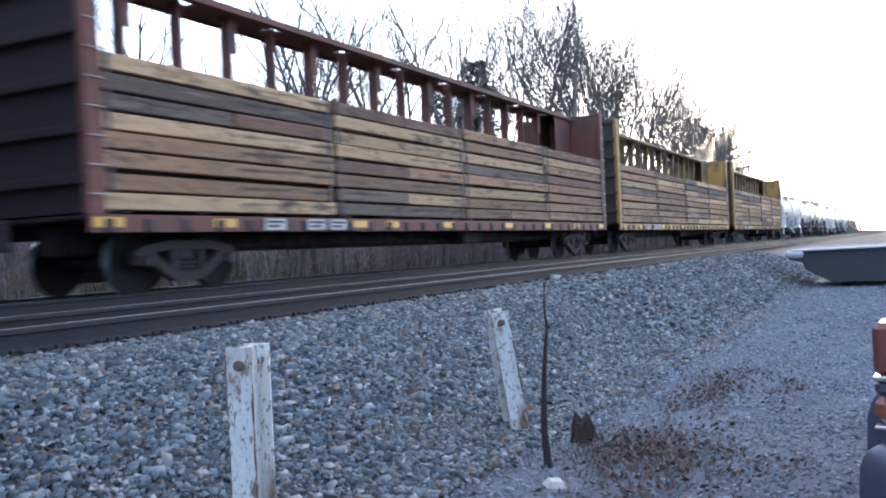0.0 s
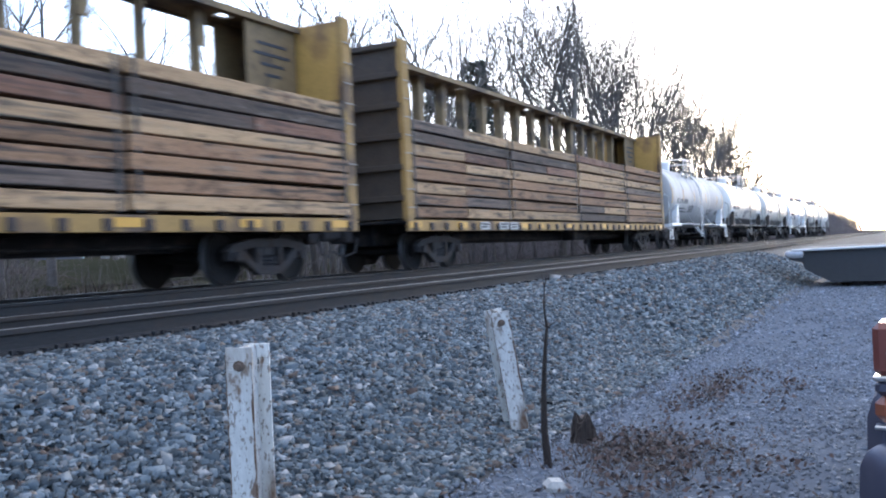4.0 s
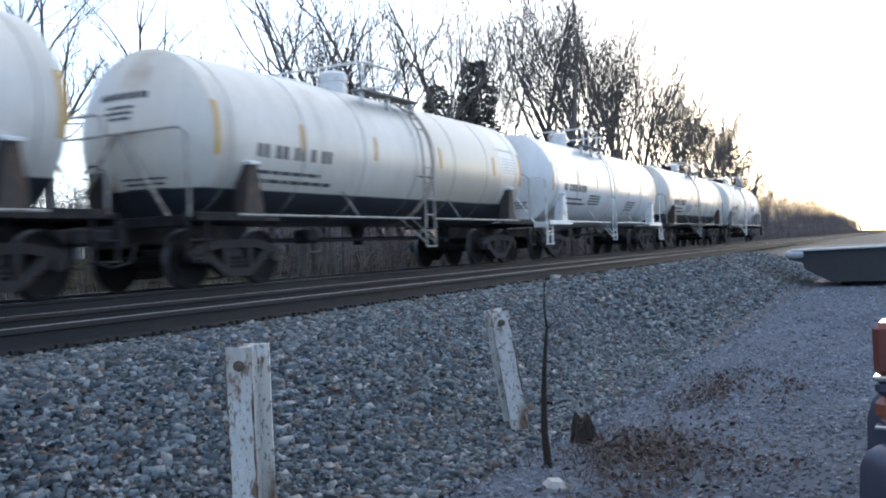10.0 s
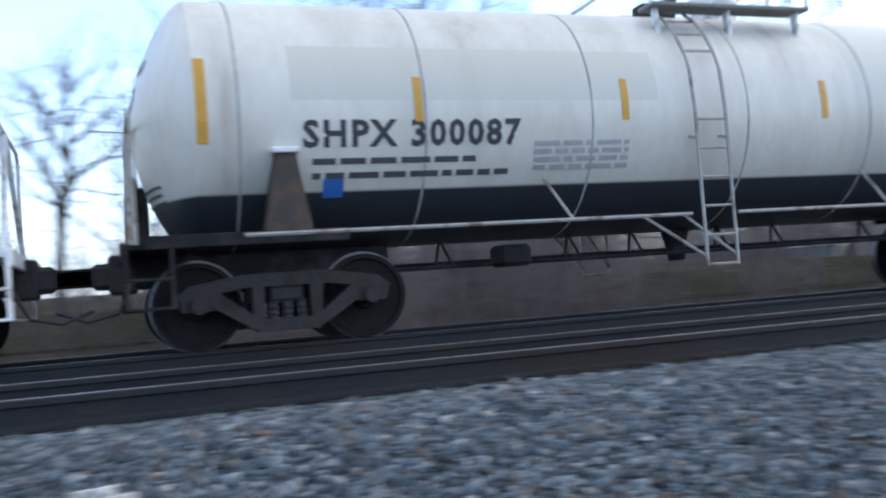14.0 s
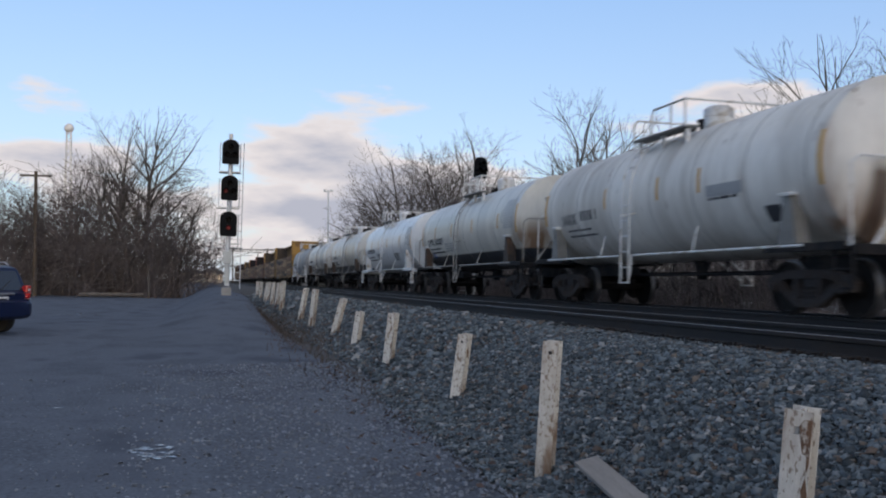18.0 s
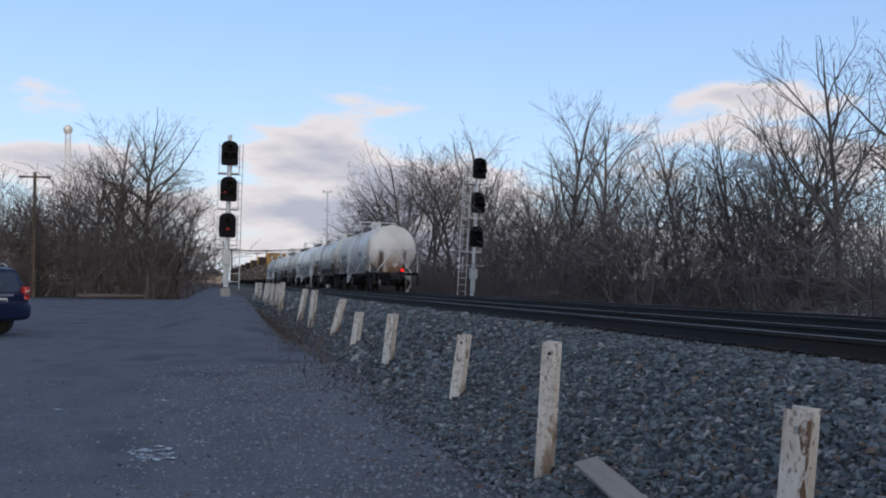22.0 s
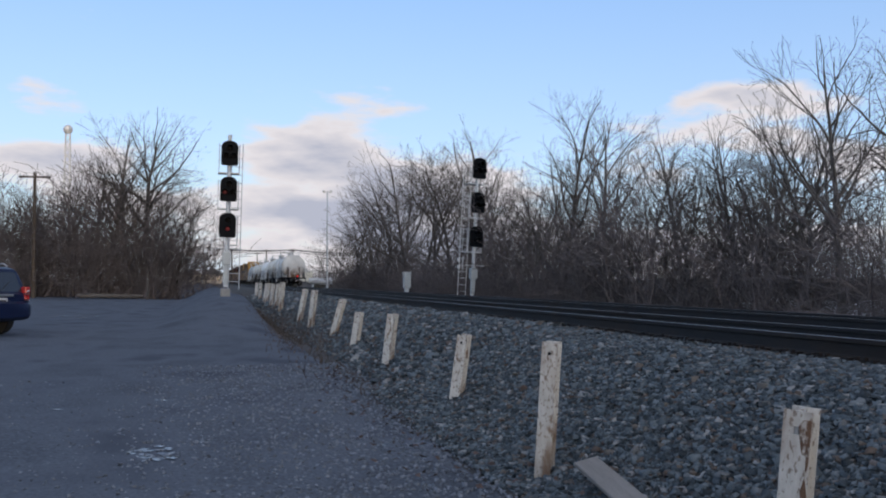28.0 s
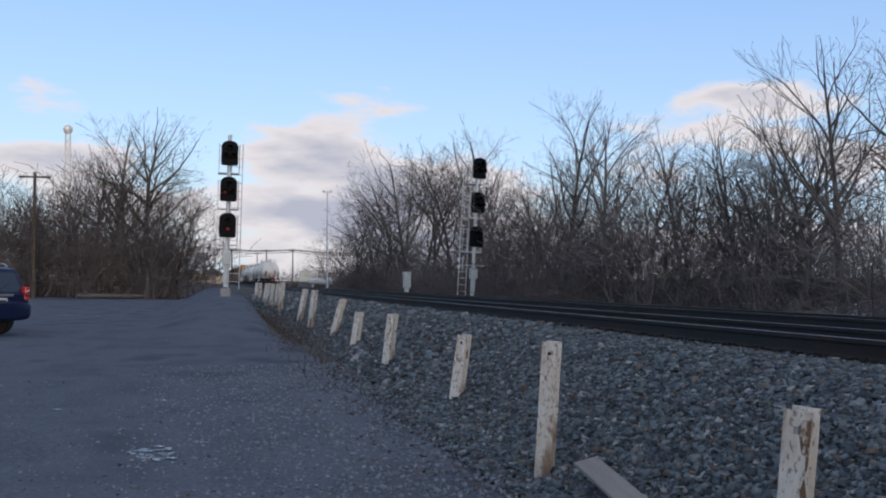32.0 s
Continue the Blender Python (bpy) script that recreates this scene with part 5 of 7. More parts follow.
    # top chord: a wide soffit of two plates joined by pieces, with long openings between
    edges = [-hl + 0.15] + [e for k in range(-4, 4) for e in (k * 2.46 + 1.86, k * 2.46 + 2.22)] + [hl - 0.15]
    for yy in (-1, 1):
        part("top_chord", Mesh().box((0, yy * 0.30, 4.79), (2 * hl - 0.3, 0.34, 0.05), 0.008), worn, car)
        part("chord_flange", Mesh().box((0, yy * 0.455, 4.755), (2 * hl - 0.3, 0.03, 0.12), 0.008), worn, car)
    for x0, x1 in zip(edges[::2], edges[1::2]):
        part("chord_piece", Mesh().box(((x0 + x1) / 2, 0, 4.787), (x1 - x0, 0.262, 0.045), 0.004), worn, car)
    for k in range(-8, 8):
        x = k * 1.28 - 0.3
        part("beam_post", Mesh().box((x, 0, 2.95), (0.09, 0.22, 3.64), 0.012), worn, car)
        if tapered:     # a plate beside each post, wide at the top
            part("gusset", Mesh().prism([(x + 0.045, 4.765), (x + 0.33, 4.765), (x + 0.24, 4.1), (x + 0.14, 3.3), (x + 0.045, 3.3)], "y", -0.10, -0.06), worn, car)
        elif k % 2:
            part("gusset", Mesh().box((x + 0.02, -0.12, 4.40), (0.24, 0.04, 0.62), 0.01), worn, car)
    part("lower_web", Mesh().box((0, 0, 1.35), (2 * hl - 0.5, 0.30, 0.5), 0.02), worn, car)
    bl = Mesh().box((1.5, -0.7, 0.75), (1.1, 0.45, 0.4), 0.05).tube([(-8, -0.45, 0.66), (8, -0.45, 0.66)], 0.035, 6)
    part("brake_rigging", bl, M["black"], car)
    return car


BOARD = {}
for key in ("timber", "timber_pale", "timber_grey", "timber_red"):
    for L in (2.72, 5.5):
        r = random.Random(len(BOARD))
        mb = Mesh()
        mb.box((0, 0, 0), (L - 0.015, 0.30, 0.222), 0.012)
        mb.v = [(x, y + 0.010 * math.sin(x * 3 + z * 9), z + 0.007 * math.sin(x * 2.1 + len(BOARD))) for x, y, z in mb.v]
        BOARD[key, L] = mb.data("timber", M[key])


def timber_bundle(seed, layers, side):
    """A stack of heavy sawn timbers bound with straps; its origin is at the middle of its foot."""
    r = random.Random(seed)
    t = thing("timber_stack", "stack of weathered sawn timbers strapped on a flat car", "timber stack", group="timber loads")
    step = 0.268
    core = Mesh()
    core.box((0, side * -0.14, 0.03 + layers * step / 2), (5.4, 0.66, layers * step - 0.03), 0.02)
    part("timber_core", core, M["timber_grey"], t)
    repeat("bearer", Mesh().box((0, 0, 0), (0.09, 0.98, 0.03), 0.004), M["timber_grey"], t, [(x, 0, 0.012) for x in (-2.3, -0.8, 0.8, 2.3)])
    for i in range(layers):
        keys = ["timber"] * 4 + ["timber_pale"] * 4 + ["timber_grey"] * 2 + ["timber_red"]
        z = 0.142 + i * step
        if r.random() < 0.6:
            o = part("timber", BOARD[r.choice(keys), 5.5], None, t)
            o.matrix_basis = pose(r.uniform(-0.03, 0.03), side * (0.37 + r.uniform(-0.03, 0.03)), z + r.uniform(-0.014, 0.014), 0, r.uniform(-0.18, 0.18), r.uniform(-0.3, 0.3))
        else:
            for x in (-1.37, 1.37):
                o = part("timber", BOARD[r.choice(keys), 2.72], None, t)
                o.matrix_basis = pose(x + r.uniform(-0.01, 0.01), side * (0.37 + r.uniform(-0.015, 0.025)), z + r.uniform(-0.006, 0.006), 0, r.uniform(-0.3, 0.3), r.choice((0, 180)))
    h = layers * step + 0.02
    for x in (-2.60, 2.60):
        part("strap", Mesh().box((x, side * 0.535, h / 2), (0.06, 0.014, h), 0.003).box((x, 0, h + 0.012), (0.06, 1.08, 0.01), 0.002), M["strap"], t)
    return t


BUNDLES = [[timber_bundle(50 + i, 8, -1) for i in range(5)], [timber_bundle(70, 8, 1)]]
CARS = []
LOADS = []
kinds = ((20.0, "car_maroon", "rusty maroon"), (44.4, "car_yellow", "faded yellow"), (69.05, "car_yellow", "faded yellow"),
         (-4.5, "car_maroon", "rusty maroon"), (-29.0, "car_yellow", "faded yellow"), (-53.5, "car_dark", "sooty brown"), (-78.0, "car_maroon", "rusty maroon"), (-102.5, "car_yellow", "faded yellow"))
proto = {}
for s_mid, key, word in kinds:
    style = key, s_mid in (69.05, -29.0)
    if style not in proto:
        proto[style] = centre_beam_car(s_mid, M[key], word + " centre-beam flat car loaded with timbers", style[1])
        CARS.append((proto[style], s_mid))
    else:
        c = copy_thing(proto[style], pose(s_mid, Y_FAR, 0))
        for ch in c.children_recursive:
            if ch.name.startswith("wheelset"):
                SPINNING.append((ch, ch.location.x))
        CARS.append((c, s_mid))
used = set()
r = random.Random(9)
for ci, (c, s_mid) in enumerate(CARS):
    for side, pool in ((-1, BUNDLES[0]), (1, BUNDLES[1])):
        for k in range(4):
            src = pool[(k + ci * 2) % len(pool)] if side < 0 else pool[0]
            x = (k - 1.5) * 5.56
            tgt = (s_mid + x, Y_FAR + side * 0.925, 1.115)
            if id(src) not in used:
                used.add(id(src))
                src.matrix_basis = pose(*tgt)
                LOADS.append((src, tgt))
            else:
                LOADS.append((copy_thing(src, pose(*tgt)), tgt))

# ---- trees and brush ----


class Tubes:
    """Many tapered three- to six-sided twigs in arrays."""

    def __init__(self):
        self.v, self.f, self.n = [], [], 0

    def seg(self, p, q, r0, r1, k):
        d = q - p
        L = d.length or 1e-4
        d = d / L
        s = d.cross(Vector((0, 0, 1)) if abs(d.z) < 0.9 else Vector((1, 0, 0)))
        s.normalize()
        t = d.cross(s)
        base = self.n
        for c, rr in ((p, r0), (q, r1)):
            for i in range(k):
                a = 2 * math.pi * i / k
                w = c + (s * math.cos(a) + t * math.sin(a)) * rr
                self.v.append((w.x, w.y, w.z))
        for i in range(k):
            j = (i + 1) % k
            self.f.append((base + i, base + k + i, base + k + j, base + j))
        self.n += 2 * k

    def cone(self, p, q, r0):
        """A twig that ends in a point."""
        d = (q - p).normalized()
        s = d.cross(Vector((0, 0, 1)) if abs(d.z) < 0.9 else Vector((1, 0, 0))).normalized()
        t = d.cross(s)
        o = self.n
        for cs, sn in ((1, 0), (-0.5, 0.866), (-0.5, -0.866)):
            w = p + (s * cs + t * sn) * r0
            self.v.append((w.x, w.y, w.z))
        self.v.append((q.x, q.y, q.z))
        self.f += [(o, o + 3, o + 1), (o + 1, o + 3, o + 2), (o + 2, o + 3, o)]
        self.n += 4

    def data(self, name, material):
        return np_mesh(name, np.array(self.v), np.array(self.f), material, True)


def grow(tb, r, p, d, length, rad, level, top, spread, up, thin, low=0.25, dens=1.0):
    """One limb and, along it, its own limbs."""
    n = max(2, int(length / (0.9 if level == 0 else 0.6)))
    step = length / n
    kids = []
    sides = 7 if level == 0 else (5 if level == 1 else (4 if level == 2 else 3))
    for i in range(n):
        wob = 0.10 + 0.07 * level
        d = (d + Vector((r.gauss(0, wob), r.gauss(0, wob), r.gauss(0, wob * 0.6) + up * (0.05 if level else 0.02)))).normalized()
        q = p + d * step
        f0, f1 = 1 - 0.72 * (i / n), 1 - 0.72 * ((i + 1) / n)
        tb.seg(p, q, max(rad * f0, thin), max(rad * f1, thin), sides)
        if level < top and (i + 1) / n > low:
            kids.append((q, d.copy(), (i + 1) / n, rad * f1))
        p = q
    if level >= top:
        return
    count = {0: 1.5, 1: 1.6, 2: 1.5}.get(level, 1.3)
    for q, dd, u, rr in kids:
        for _ in range(int(count * dens + r.random())):
            a = r.uniform(0, 2 * math.pi)
            tilt = r.uniform(0.45, 0.95) * spread
            s = dd.cross(Vector((math.cos(a), math.sin(a), 0.3))).normalized()
            nd = (dd * math.cos(tilt) + s * math.sin(tilt) + Vector((0, 0, up * 0.25))).normalized()
            nl = length * (0.30 + 0.34 * (1 - u * 0.55)) * r.uniform(0.75, 1.2) * (1.1 if level else 1.0)
            if nl > 0.22:
                grow(tb, r, q, nd, nl, max(rr * 0.52, thin), level + 1, top, spread, up, thin, 0.15, dens)
    # the leader splits at its tip
    for _ in range(2):
        a = r.uniform(0, 2 * math.pi)
        nd = (d + Vector((math.cos(a), math.sin(a), 0.2)) * 0.45).normalized()
        grow(tb, r, p, nd, length * 0.32, max(rad * 0.26, thin), level + 1, top, spread, up, thin, 0.15, dens)


def limb(tb, r, p, d, rad, length, level, top, thin, seg, wob, up, fork, shoots):
    """A limb that sends out side shoots and forks at its end."""
    if level > 2 and length < 0.25:
        return
    n = max(2, int(length / seg + 0.5))
    step = length / n
    sides = 7 if level == 0 else (5 if level < 3 else 3)
    for i in range(n):
        d = (d + Vector((r.gauss(0, wob), r.gauss(0, wob), r.gauss(0, wob * 0.5) + up))).normalized()
        q = p + d * step
        a, b = rad * (1 - 0.30 * i / n), rad * (1 - 0.30 * (i + 1) / n)
        tb.seg(p, q, max(a, thin), max(b, thin), sides)
        if (level > 0 or i > 0.45 * n) and level < top and r.random() < shoots * (1.0 if level > 1 else 0.6):
            g = r.uniform(0, 6.283)
            s = d.cross(Vector((math.cos(g), math.sin(g), 0.2))).normalized()
            nd = (d + s * r.uniform(0.6, 1.15)).normalized()
            limb(tb, r, q, nd, max(b * 0.42, thin), length * r.uniform(0.40, 0.75), max(level + 1, 3), top, thin, seg * 0.75, wob * 1.25, up * 0.8, fork, shoots * 0.9)
        p = q
    if level >= top:
        return
    g = r.uniform(0, 6.283)
    for k in range(2 if level else r.choice((2, 2, 3))):
        w = fork * r.uniform(0.55, 1.2) * (0.6 if k == 0 else 1.0)
        gg = g + k * (3.14 if level else 2.2) + r.uniform(-0.5, 0.5)
        s = d.cross(Vector((math.cos(gg), math.sin(gg), 0.15))).normalized()
        nd = (d * math.cos(w) + s * math.sin(w)).normalized()
        limb(tb, r, p, nd, max(rad * 0.70 * (0.82 if k == 0 else 0.62), thin), length * r.uniform(0.72, 0.95) * (0.62 if level == 0 else 0.92), level + 1, top, thin, seg * 0.85, wob, up, fork, shoots)


def make_tree(seed, height, trunk, material, bole=0.42, top=5, thin=0.008, seg=0.8, wob=0.07, up=0.03, fork=0.42, shoots=0.5, bend=0.05):
    r = random.Random(seed)
    stem, crown = Tubes(), Tubes()

    class Split:
        def seg(self, p, q, r0, r1, k):
            (stem if k >= 5 else crown).seg(p, q, r0, r1, k)
    limb(Split(), r, Vector((0, 0, -0.3)), Vector((r.uniform(-bend, bend), r.uniform(-bend, bend), 1)).normalized(), trunk, height * bole, 0, top, thin, seg, wob, up, fork, shoots)
    k = height / max(v[2] for v in stem.v + crown.v)
    for tb in (stem, crown):
        tb.v = [(x * k, y * k, z * k) for x, y, z in tb.v]
    return stem.data("trunk", material), crown.data("crown", material)


def bough(tb, r, p, d, rad, length, level, form):
    """A limb that tapers to its tip and sends out side limbs all along, each wandering on its own."""
    top, thin, spread, lift, wob, bole, reach, dens = form
    n = max(2, int(length / (0.75, 0.55, 0.42, 0.34, 0.30)[min(level, 4)] + 0.5))
    g = r.uniform(0, 6.283)
    sides = 7 if level == 0 else (5 if level == 1 else 3)
    w = wob * (0.55 if level == 0 else 1.0)
    for i in range(n):
        u = (i + 1) / n
        d = (d + Vector((r.gauss(0, w), r.gauss(0, w), r.gauss(0, w * 0.6) + lift * (0.3 if level == 0 else 1.0)))).normalized()
        q = p + d * (length / n)
        tb.seg(p, q, max(rad * (1 - 0.80 * i / n), thin), max(rad * (1 - 0.80 * u), thin), sides)
        if level < top and u > (bole if level == 0 else 0.18):
            for _ in range(int(dens * (1.5 if level == 0 else 1.0) + r.random())):
                g += 2.4 + r.gauss(0, 0.4)
                a = d.cross(Vector((0.3, 0.1, 1)) if abs(d.z) < 0.8 else Vector((1, 0.2, 0))).normalized()
                side = (a * math.cos(g) + d.cross(a) * math.sin(g)).normalized()
                t = spread * r.uniform(0.70, 1.25) * (1.1 - 0.35 * u)
                nd = (d * math.cos(t) + side * math.sin(t)).normalized()
                ll = length * ((reach if level == 0 else 0.62) * (1 - u) + (0.20 if level == 0 else 0.22)) * r.uniform(0.65, 1.25)
                if ll > 0.25:
                    bough(tb, r, q, nd, max(rad * (1 - 0.80 * u) * (0.72 if level == 0 else 0.58), thin), ll, level + 1, form)
        p = q


def grown_tree(seed, height, trunk, material, form):
    """form: twig levels, thinnest twig, spread, lift, wander, bare share of the trunk, reach of the low limbs, density."""
    r = random.Random(seed)
    stem, crown = Tubes(), Tubes()

    class Split:
        def seg(self, p, q, r0, r1, k):
            (stem if k >= 5 else crown).seg(p, q, r0, r1, k)
    bough(Split(), r, Vector((0, 0, -0.3)), Vector((r.uniform(-0.06, 0.06), r.uniform(-0.06, 0.06), 1)), trunk, height, 0, form)
    k = height / max(v[2] for v in stem.v + crown.v)
    for tb in (stem, crown):
        tb.v = [(x * k, y * k, z * k) for x, y, z in tb.v]
    return stem.data("trunk", material), crown.data("crown", material)


TREE_KINDS = [
    make_tree(2, 15.0, 0.11, M["bark_dark"], bole=0.38, fork=0.34, shoots=0.55, thin=0.010),
    make_tree(7, 13.0, 0.085, M["bark"], bole=0.45, top=5, fork=0.30, shoots=0.55, thin=0.009),
    make_tree(8, 15.0, 0.21, M["bark"], bole=0.36, top=5, fork=0.32, shoots=0.42, thin=0.016),
    make_tree(9, 14.0, 0.19, M["bark"], bole=0.40, top=5, fork=0.32, shoots=0.42, thin=0.016),
    make_tree(10, 19.0, 0.25, M["bark"], bole=0.40, fork=0.36, shoots=0.36, thin=0.016, bend=0.05),
    grown_tree(41, 11.0, 0.17, M["bark_dark"], (4, 0.009, 0.95, 0.035, 0.14, 0.22, 0.62, 0.66)),
    grown_tree(42, 11.0, 0.18, M["bark"], (4, 0.006, 0.66, 0.05, 0.12, 0.36, 0.46, 0.88)),
    grown_tree(43, 8.0, 0.13, M["bark_dark"], (4, 0.006, 0.85, 0.045, 0.16, 0.14, 0.60, 0.80)),
    grown_tree(44, 11.0, 0.27, M["bark_dark"], (4, 0.006, 0.85, 0.03, 0.15, 0.30, 0.66, 0.82)),
    grown_tree(45, 9.0, 0.11, M["bark"], (4, 0.006, 0.64, 0.06, 0.13, 0.26, 0.50, 0.88)),
    grown_tree(46, 15.0, 0.15, M["bark"], (3, 0.009, 0.62, 0.07, 0.11, 0.42, 0.36, 0.80)),
]
HEIGHTS = (15.0, 13.0, 15.0, 14.0, 19.0, 11.0, 11.0, 8.0, 11.0, 9.0, 15.0)
TREE_WORDS = ("tall bare dark-barked tree in the tree line",
              "slender bare pole tree in the tree line",
              "bare grey tree in the far tree line",
              "bare dark tree in the far tree line",
              "tall pale bare tree rising over the tree line",
              "dark bare tree with a dense round crown",
              "tall open grey tree with fine twigs",
              "tangled dark understorey tree",
              "big bare tree with long wandering limbs",
              "slim bare tree with upswept twigs",
              "tall bare forest tree against the light")
T_, P_, G_, H_, I_, A_, B_, C_, D_, E_, F_ = range(11)


def tree(kind, x, y, height, turn, ground_z=None):
    k = height / HEIGHTS[kind]
    z = float(land_height(np.array(x), np.array(y))) if ground_z is None else ground_z
    t = thing("tree", TREE_WORDS[kind], "tree", pose(x, y, z, 0, 0, turn), "bare winter trees")
    a = part("trunk", TREE_KINDS[kind][0], None, t)
    c = part("crown", TREE_KINDS[kind][1], None, t)
    for o in (a, c):
        o.scale = (k, k, k)
    return t


def make_shrub(seed, height, stems, material, thin=0.007):
    r = random.Random(seed)
    thick, fine = Tubes(), Tubes()

    class Split:
        def seg(self, p, q, r0, r1, k):
            (thick if k >= 5 else fine).seg(p, q, r0, r1, k)
    for _ in range(stems):
        a, q = r.uniform(0, 6.283), r.uniform(0, 0.9)
        p = Vector((q * math.cos(a), q * math.sin(a), -0.1))
        d = Vector((r.gauss(0, 0.3), r.gauss(0, 0.3), 1)).normalized()
        grow(Split(), r, p, d, height * r.uniform(0.45, 0.8), 0.022, 1, 3, 0.9, 0.4, thin, 0.2)
    return thick.data("stems", material), fine.data("twigs", material)


SHRUBS = [make_shrub(21, 2.6, 7, M["brush"]), make_shrub(22, 3.4, 8, M["brush"]), make_shrub(23, 2.0, 9, M["brush"]), make_shrub(24, 4.2, 7, M["brush"])]


def shrub(kind, x, y, scale, turn):
    t = thing("shrub", "tangle of bare brown brush stems", "shrub", pose(x, y, float(land_height(np.array(x), np.array(y))), 0, 0, turn), "brush along the railway")
    for name, me in zip(("stem_clump", "twig_crown"), SHRUBS[kind]):
        tagged(part(name, me, None, t), kind="stuff").scale = (scale * 1.15, scale * 1.15, scale)
    return t


r = random.Random(77)
# tree line beyond the tracks, towards the sun
for x, y, h, k in ((21.0, 24.5, 12.0, B_), (25.2, 24.8, 11.0, B_), (17.6, 22.5, 12.5, B_), (14.0, 25.5, 10.0, C_), (50, 17.6, 19.0, I_), (53, 18.6, 19.5, I_), (37.0, 18.8, 12.0, E_), (58, 18, 18, T_), (62.6, 18.5, 18.5, F_), (66, 19, 17.5, I_),
                   (11.0, 23.0, 9.0, C_), (8.6, 24.0, 11.0, D_), (6.0, 22.0, 8.5, C_), (3.6, 25.0, 9.5, D_), (1.0, 24.0, 8.0, C_), (10.2, 26.5, 10.5, A_), (6.8, 27.0, 10.5, A_), (4.0, 28.0, 9.5, A_)):
    tree(k, x, y, h, r.uniform(0, 360))
x = 24.5
while x < 138:                # the wood's edge: slender trees close together, taller farther on
    near = x < 42
    h = float(np.interp(x, (24, 33, 40, 50, 58, 66, 75, 84, 100, 130), (11.6, 13.2, 14.4, 15.2, 17.0, 19.5, 18.3, 17.0, 17.5, 16.6))) * r.uniform(0.80, 1.04)
    tree(r.choice((P_, E_, B_, E_, P_) if near else (F_, T_, F_, P_, P_, I_)), x, r.uniform(17.3, 18.5 if near else 21.0), h, r.uniform(0, 360))
    x += r.uniform(0.9, 1.9) if near else r.uniform(0.8, 1.7)
while x < 250:                # and farther on, lower
    tree(r.choice((G_, H_, F_)), x, r.uniform(17.2, 24), r.uniform(9.0, 11.5), r.uniform(0, 360))
    x += r.uniform(2.0, 4.5)
# tree line beyond the tracks, the other way
for x, y, h, k in (
    (-1.5, 29, 9, D_), (-7, 26, 9.5, D_), (-12.8, 24.5, 13.0, D_), (-17.6, 23.6, 13.5, D_), (-15.5, 20.5, 6.5, C_),
    (-19.0, 18.6, 8.4, B_),
    (-37.0, 17.4, 4.6, A_), (-35.2, 17.0, 4.0, A_), (-29.4, 17.0, 4.6, A_), (-27.6, 17.3, 4.2, A_), (-24.8, 16.8, 4.2, A_), (-26.3, 18.0, 4.8, A_), (-47.2, 17.2, 4.4, A_), (-52.4, 17.5, 4.6, A_), (-40.8, 17.6, 4.2, A_), (-32.0, 17.6, 4.2, A_),
    (-22.9, 17.4, 8.6, B_), (-21.6, 19.2, 8.8, D_), (-25.4, 18.3, 7.4, E_), (-27.4, 19.5, 8.0, C_), (-28.1, 18.2, 7.6, B_), (-30.2, 19.0, 6.8, C_), (-32.2, 19.5, 7.8, E_), (-33.2, 18.3, 8.1, B_),
    (-35.5, 19.5, 7.0, C_), (-38.7, 19.5, 8.2, E_), (-40.4, 18.2, 7.0, C_), (-42.4, 19.0, 10.8, B_), (-44.6, 17.8, 11.3, B_), (-47.5, 19.2, 8.6, C_), (-50.5, 18.4, 8.2, E_), (-53, 19, 8.7, C_), (-57, 18.4, 8.6, C_), (-60.5, 19, 9.6, C_),
    (-65.2, 20, 14.0, B_), (-68.0, 18.4, 10.2, A_), (-71.6, 19, 12.4, A_), (-76, 18.2, 13.2, A_), (-80.8, 18.2, 14.6, A_), (-84, 20, 13.4, A_), (-88, 18.6, 13.0, A_), (-93, 19, 12.6, A_), (-98, 18.5, 12.6, C_), (-104, 19.5, 12.6, A_),
    (-110, 18.5, 12.0, C_), (-118, 20, 10.0, A_), (-130, 20.5, 9.5, C_), (-145, 21, 9.0, A_), (-165, 22, 9, C_), (-190, 24, 9, A_),
):
    tree(k, x, y, h, 47 * x + 31 * y)
for i in range(20):            # second row behind them
    tree(r.choice((C_, E_, C_, A_)), -19 - 3.2 * i + r.uniform(-0.8, 0.8), r.uniform(20, 27), r.uniform(5.6, 7.6) * (1 + 0.014 * i), r.uniform(0, 360))
# grove left of the road
for x, y, h, k in (
    (-80, -3.7, 15.4, D_), (-80.5, -6.9, 15.0, B_), (-78.5, -8.7, 11.4, C_), (-80, -10.8, 10.6, C_), (-79, -12.8, 8.8, C_), (-80, -14.6, 8.0, A_), (-79.0, -1.6, 9.4, A_), (-82, -5.3, 13.0, A_), (-83, -2.4, 11.5, C_),
    (-78, -5.0, 9.6, A_), (-84, -8.0, 12.0, D_), (-80, -17, 8.2, C_), (-79, -20, 8.0, A_), (-81, -23, 8.4, D_), (-79, -26, 8.0, C_), (-80, -30, 8.0, A_), (-82, -36, 8.5, C_), (-88, -13, 9.5, A_), (-88, -4.0, 12.0, C_),
):
    tree(k, x, y, h, 70 * y + 13 * x, -1.0)

for i in range(56):            # brush beyond the tracks, denser where the woods begin
    shrub(r.randrange(4), -14 - 1.8 * i + r.uniform(-0.8, 0.8), 15.6 + r.uniform(0, 2.4), r.uniform(0.9, 1.4), r.uniform(0, 360))
for i in range(24):
    shrub(r.randrange(4), -24 - 4.0 * i + r.uniform(-0.8, 0.8), 18.5 + r.uniform(0, 2.5), r.uniform(1.1, 1.6), r.uniform(0, 360))
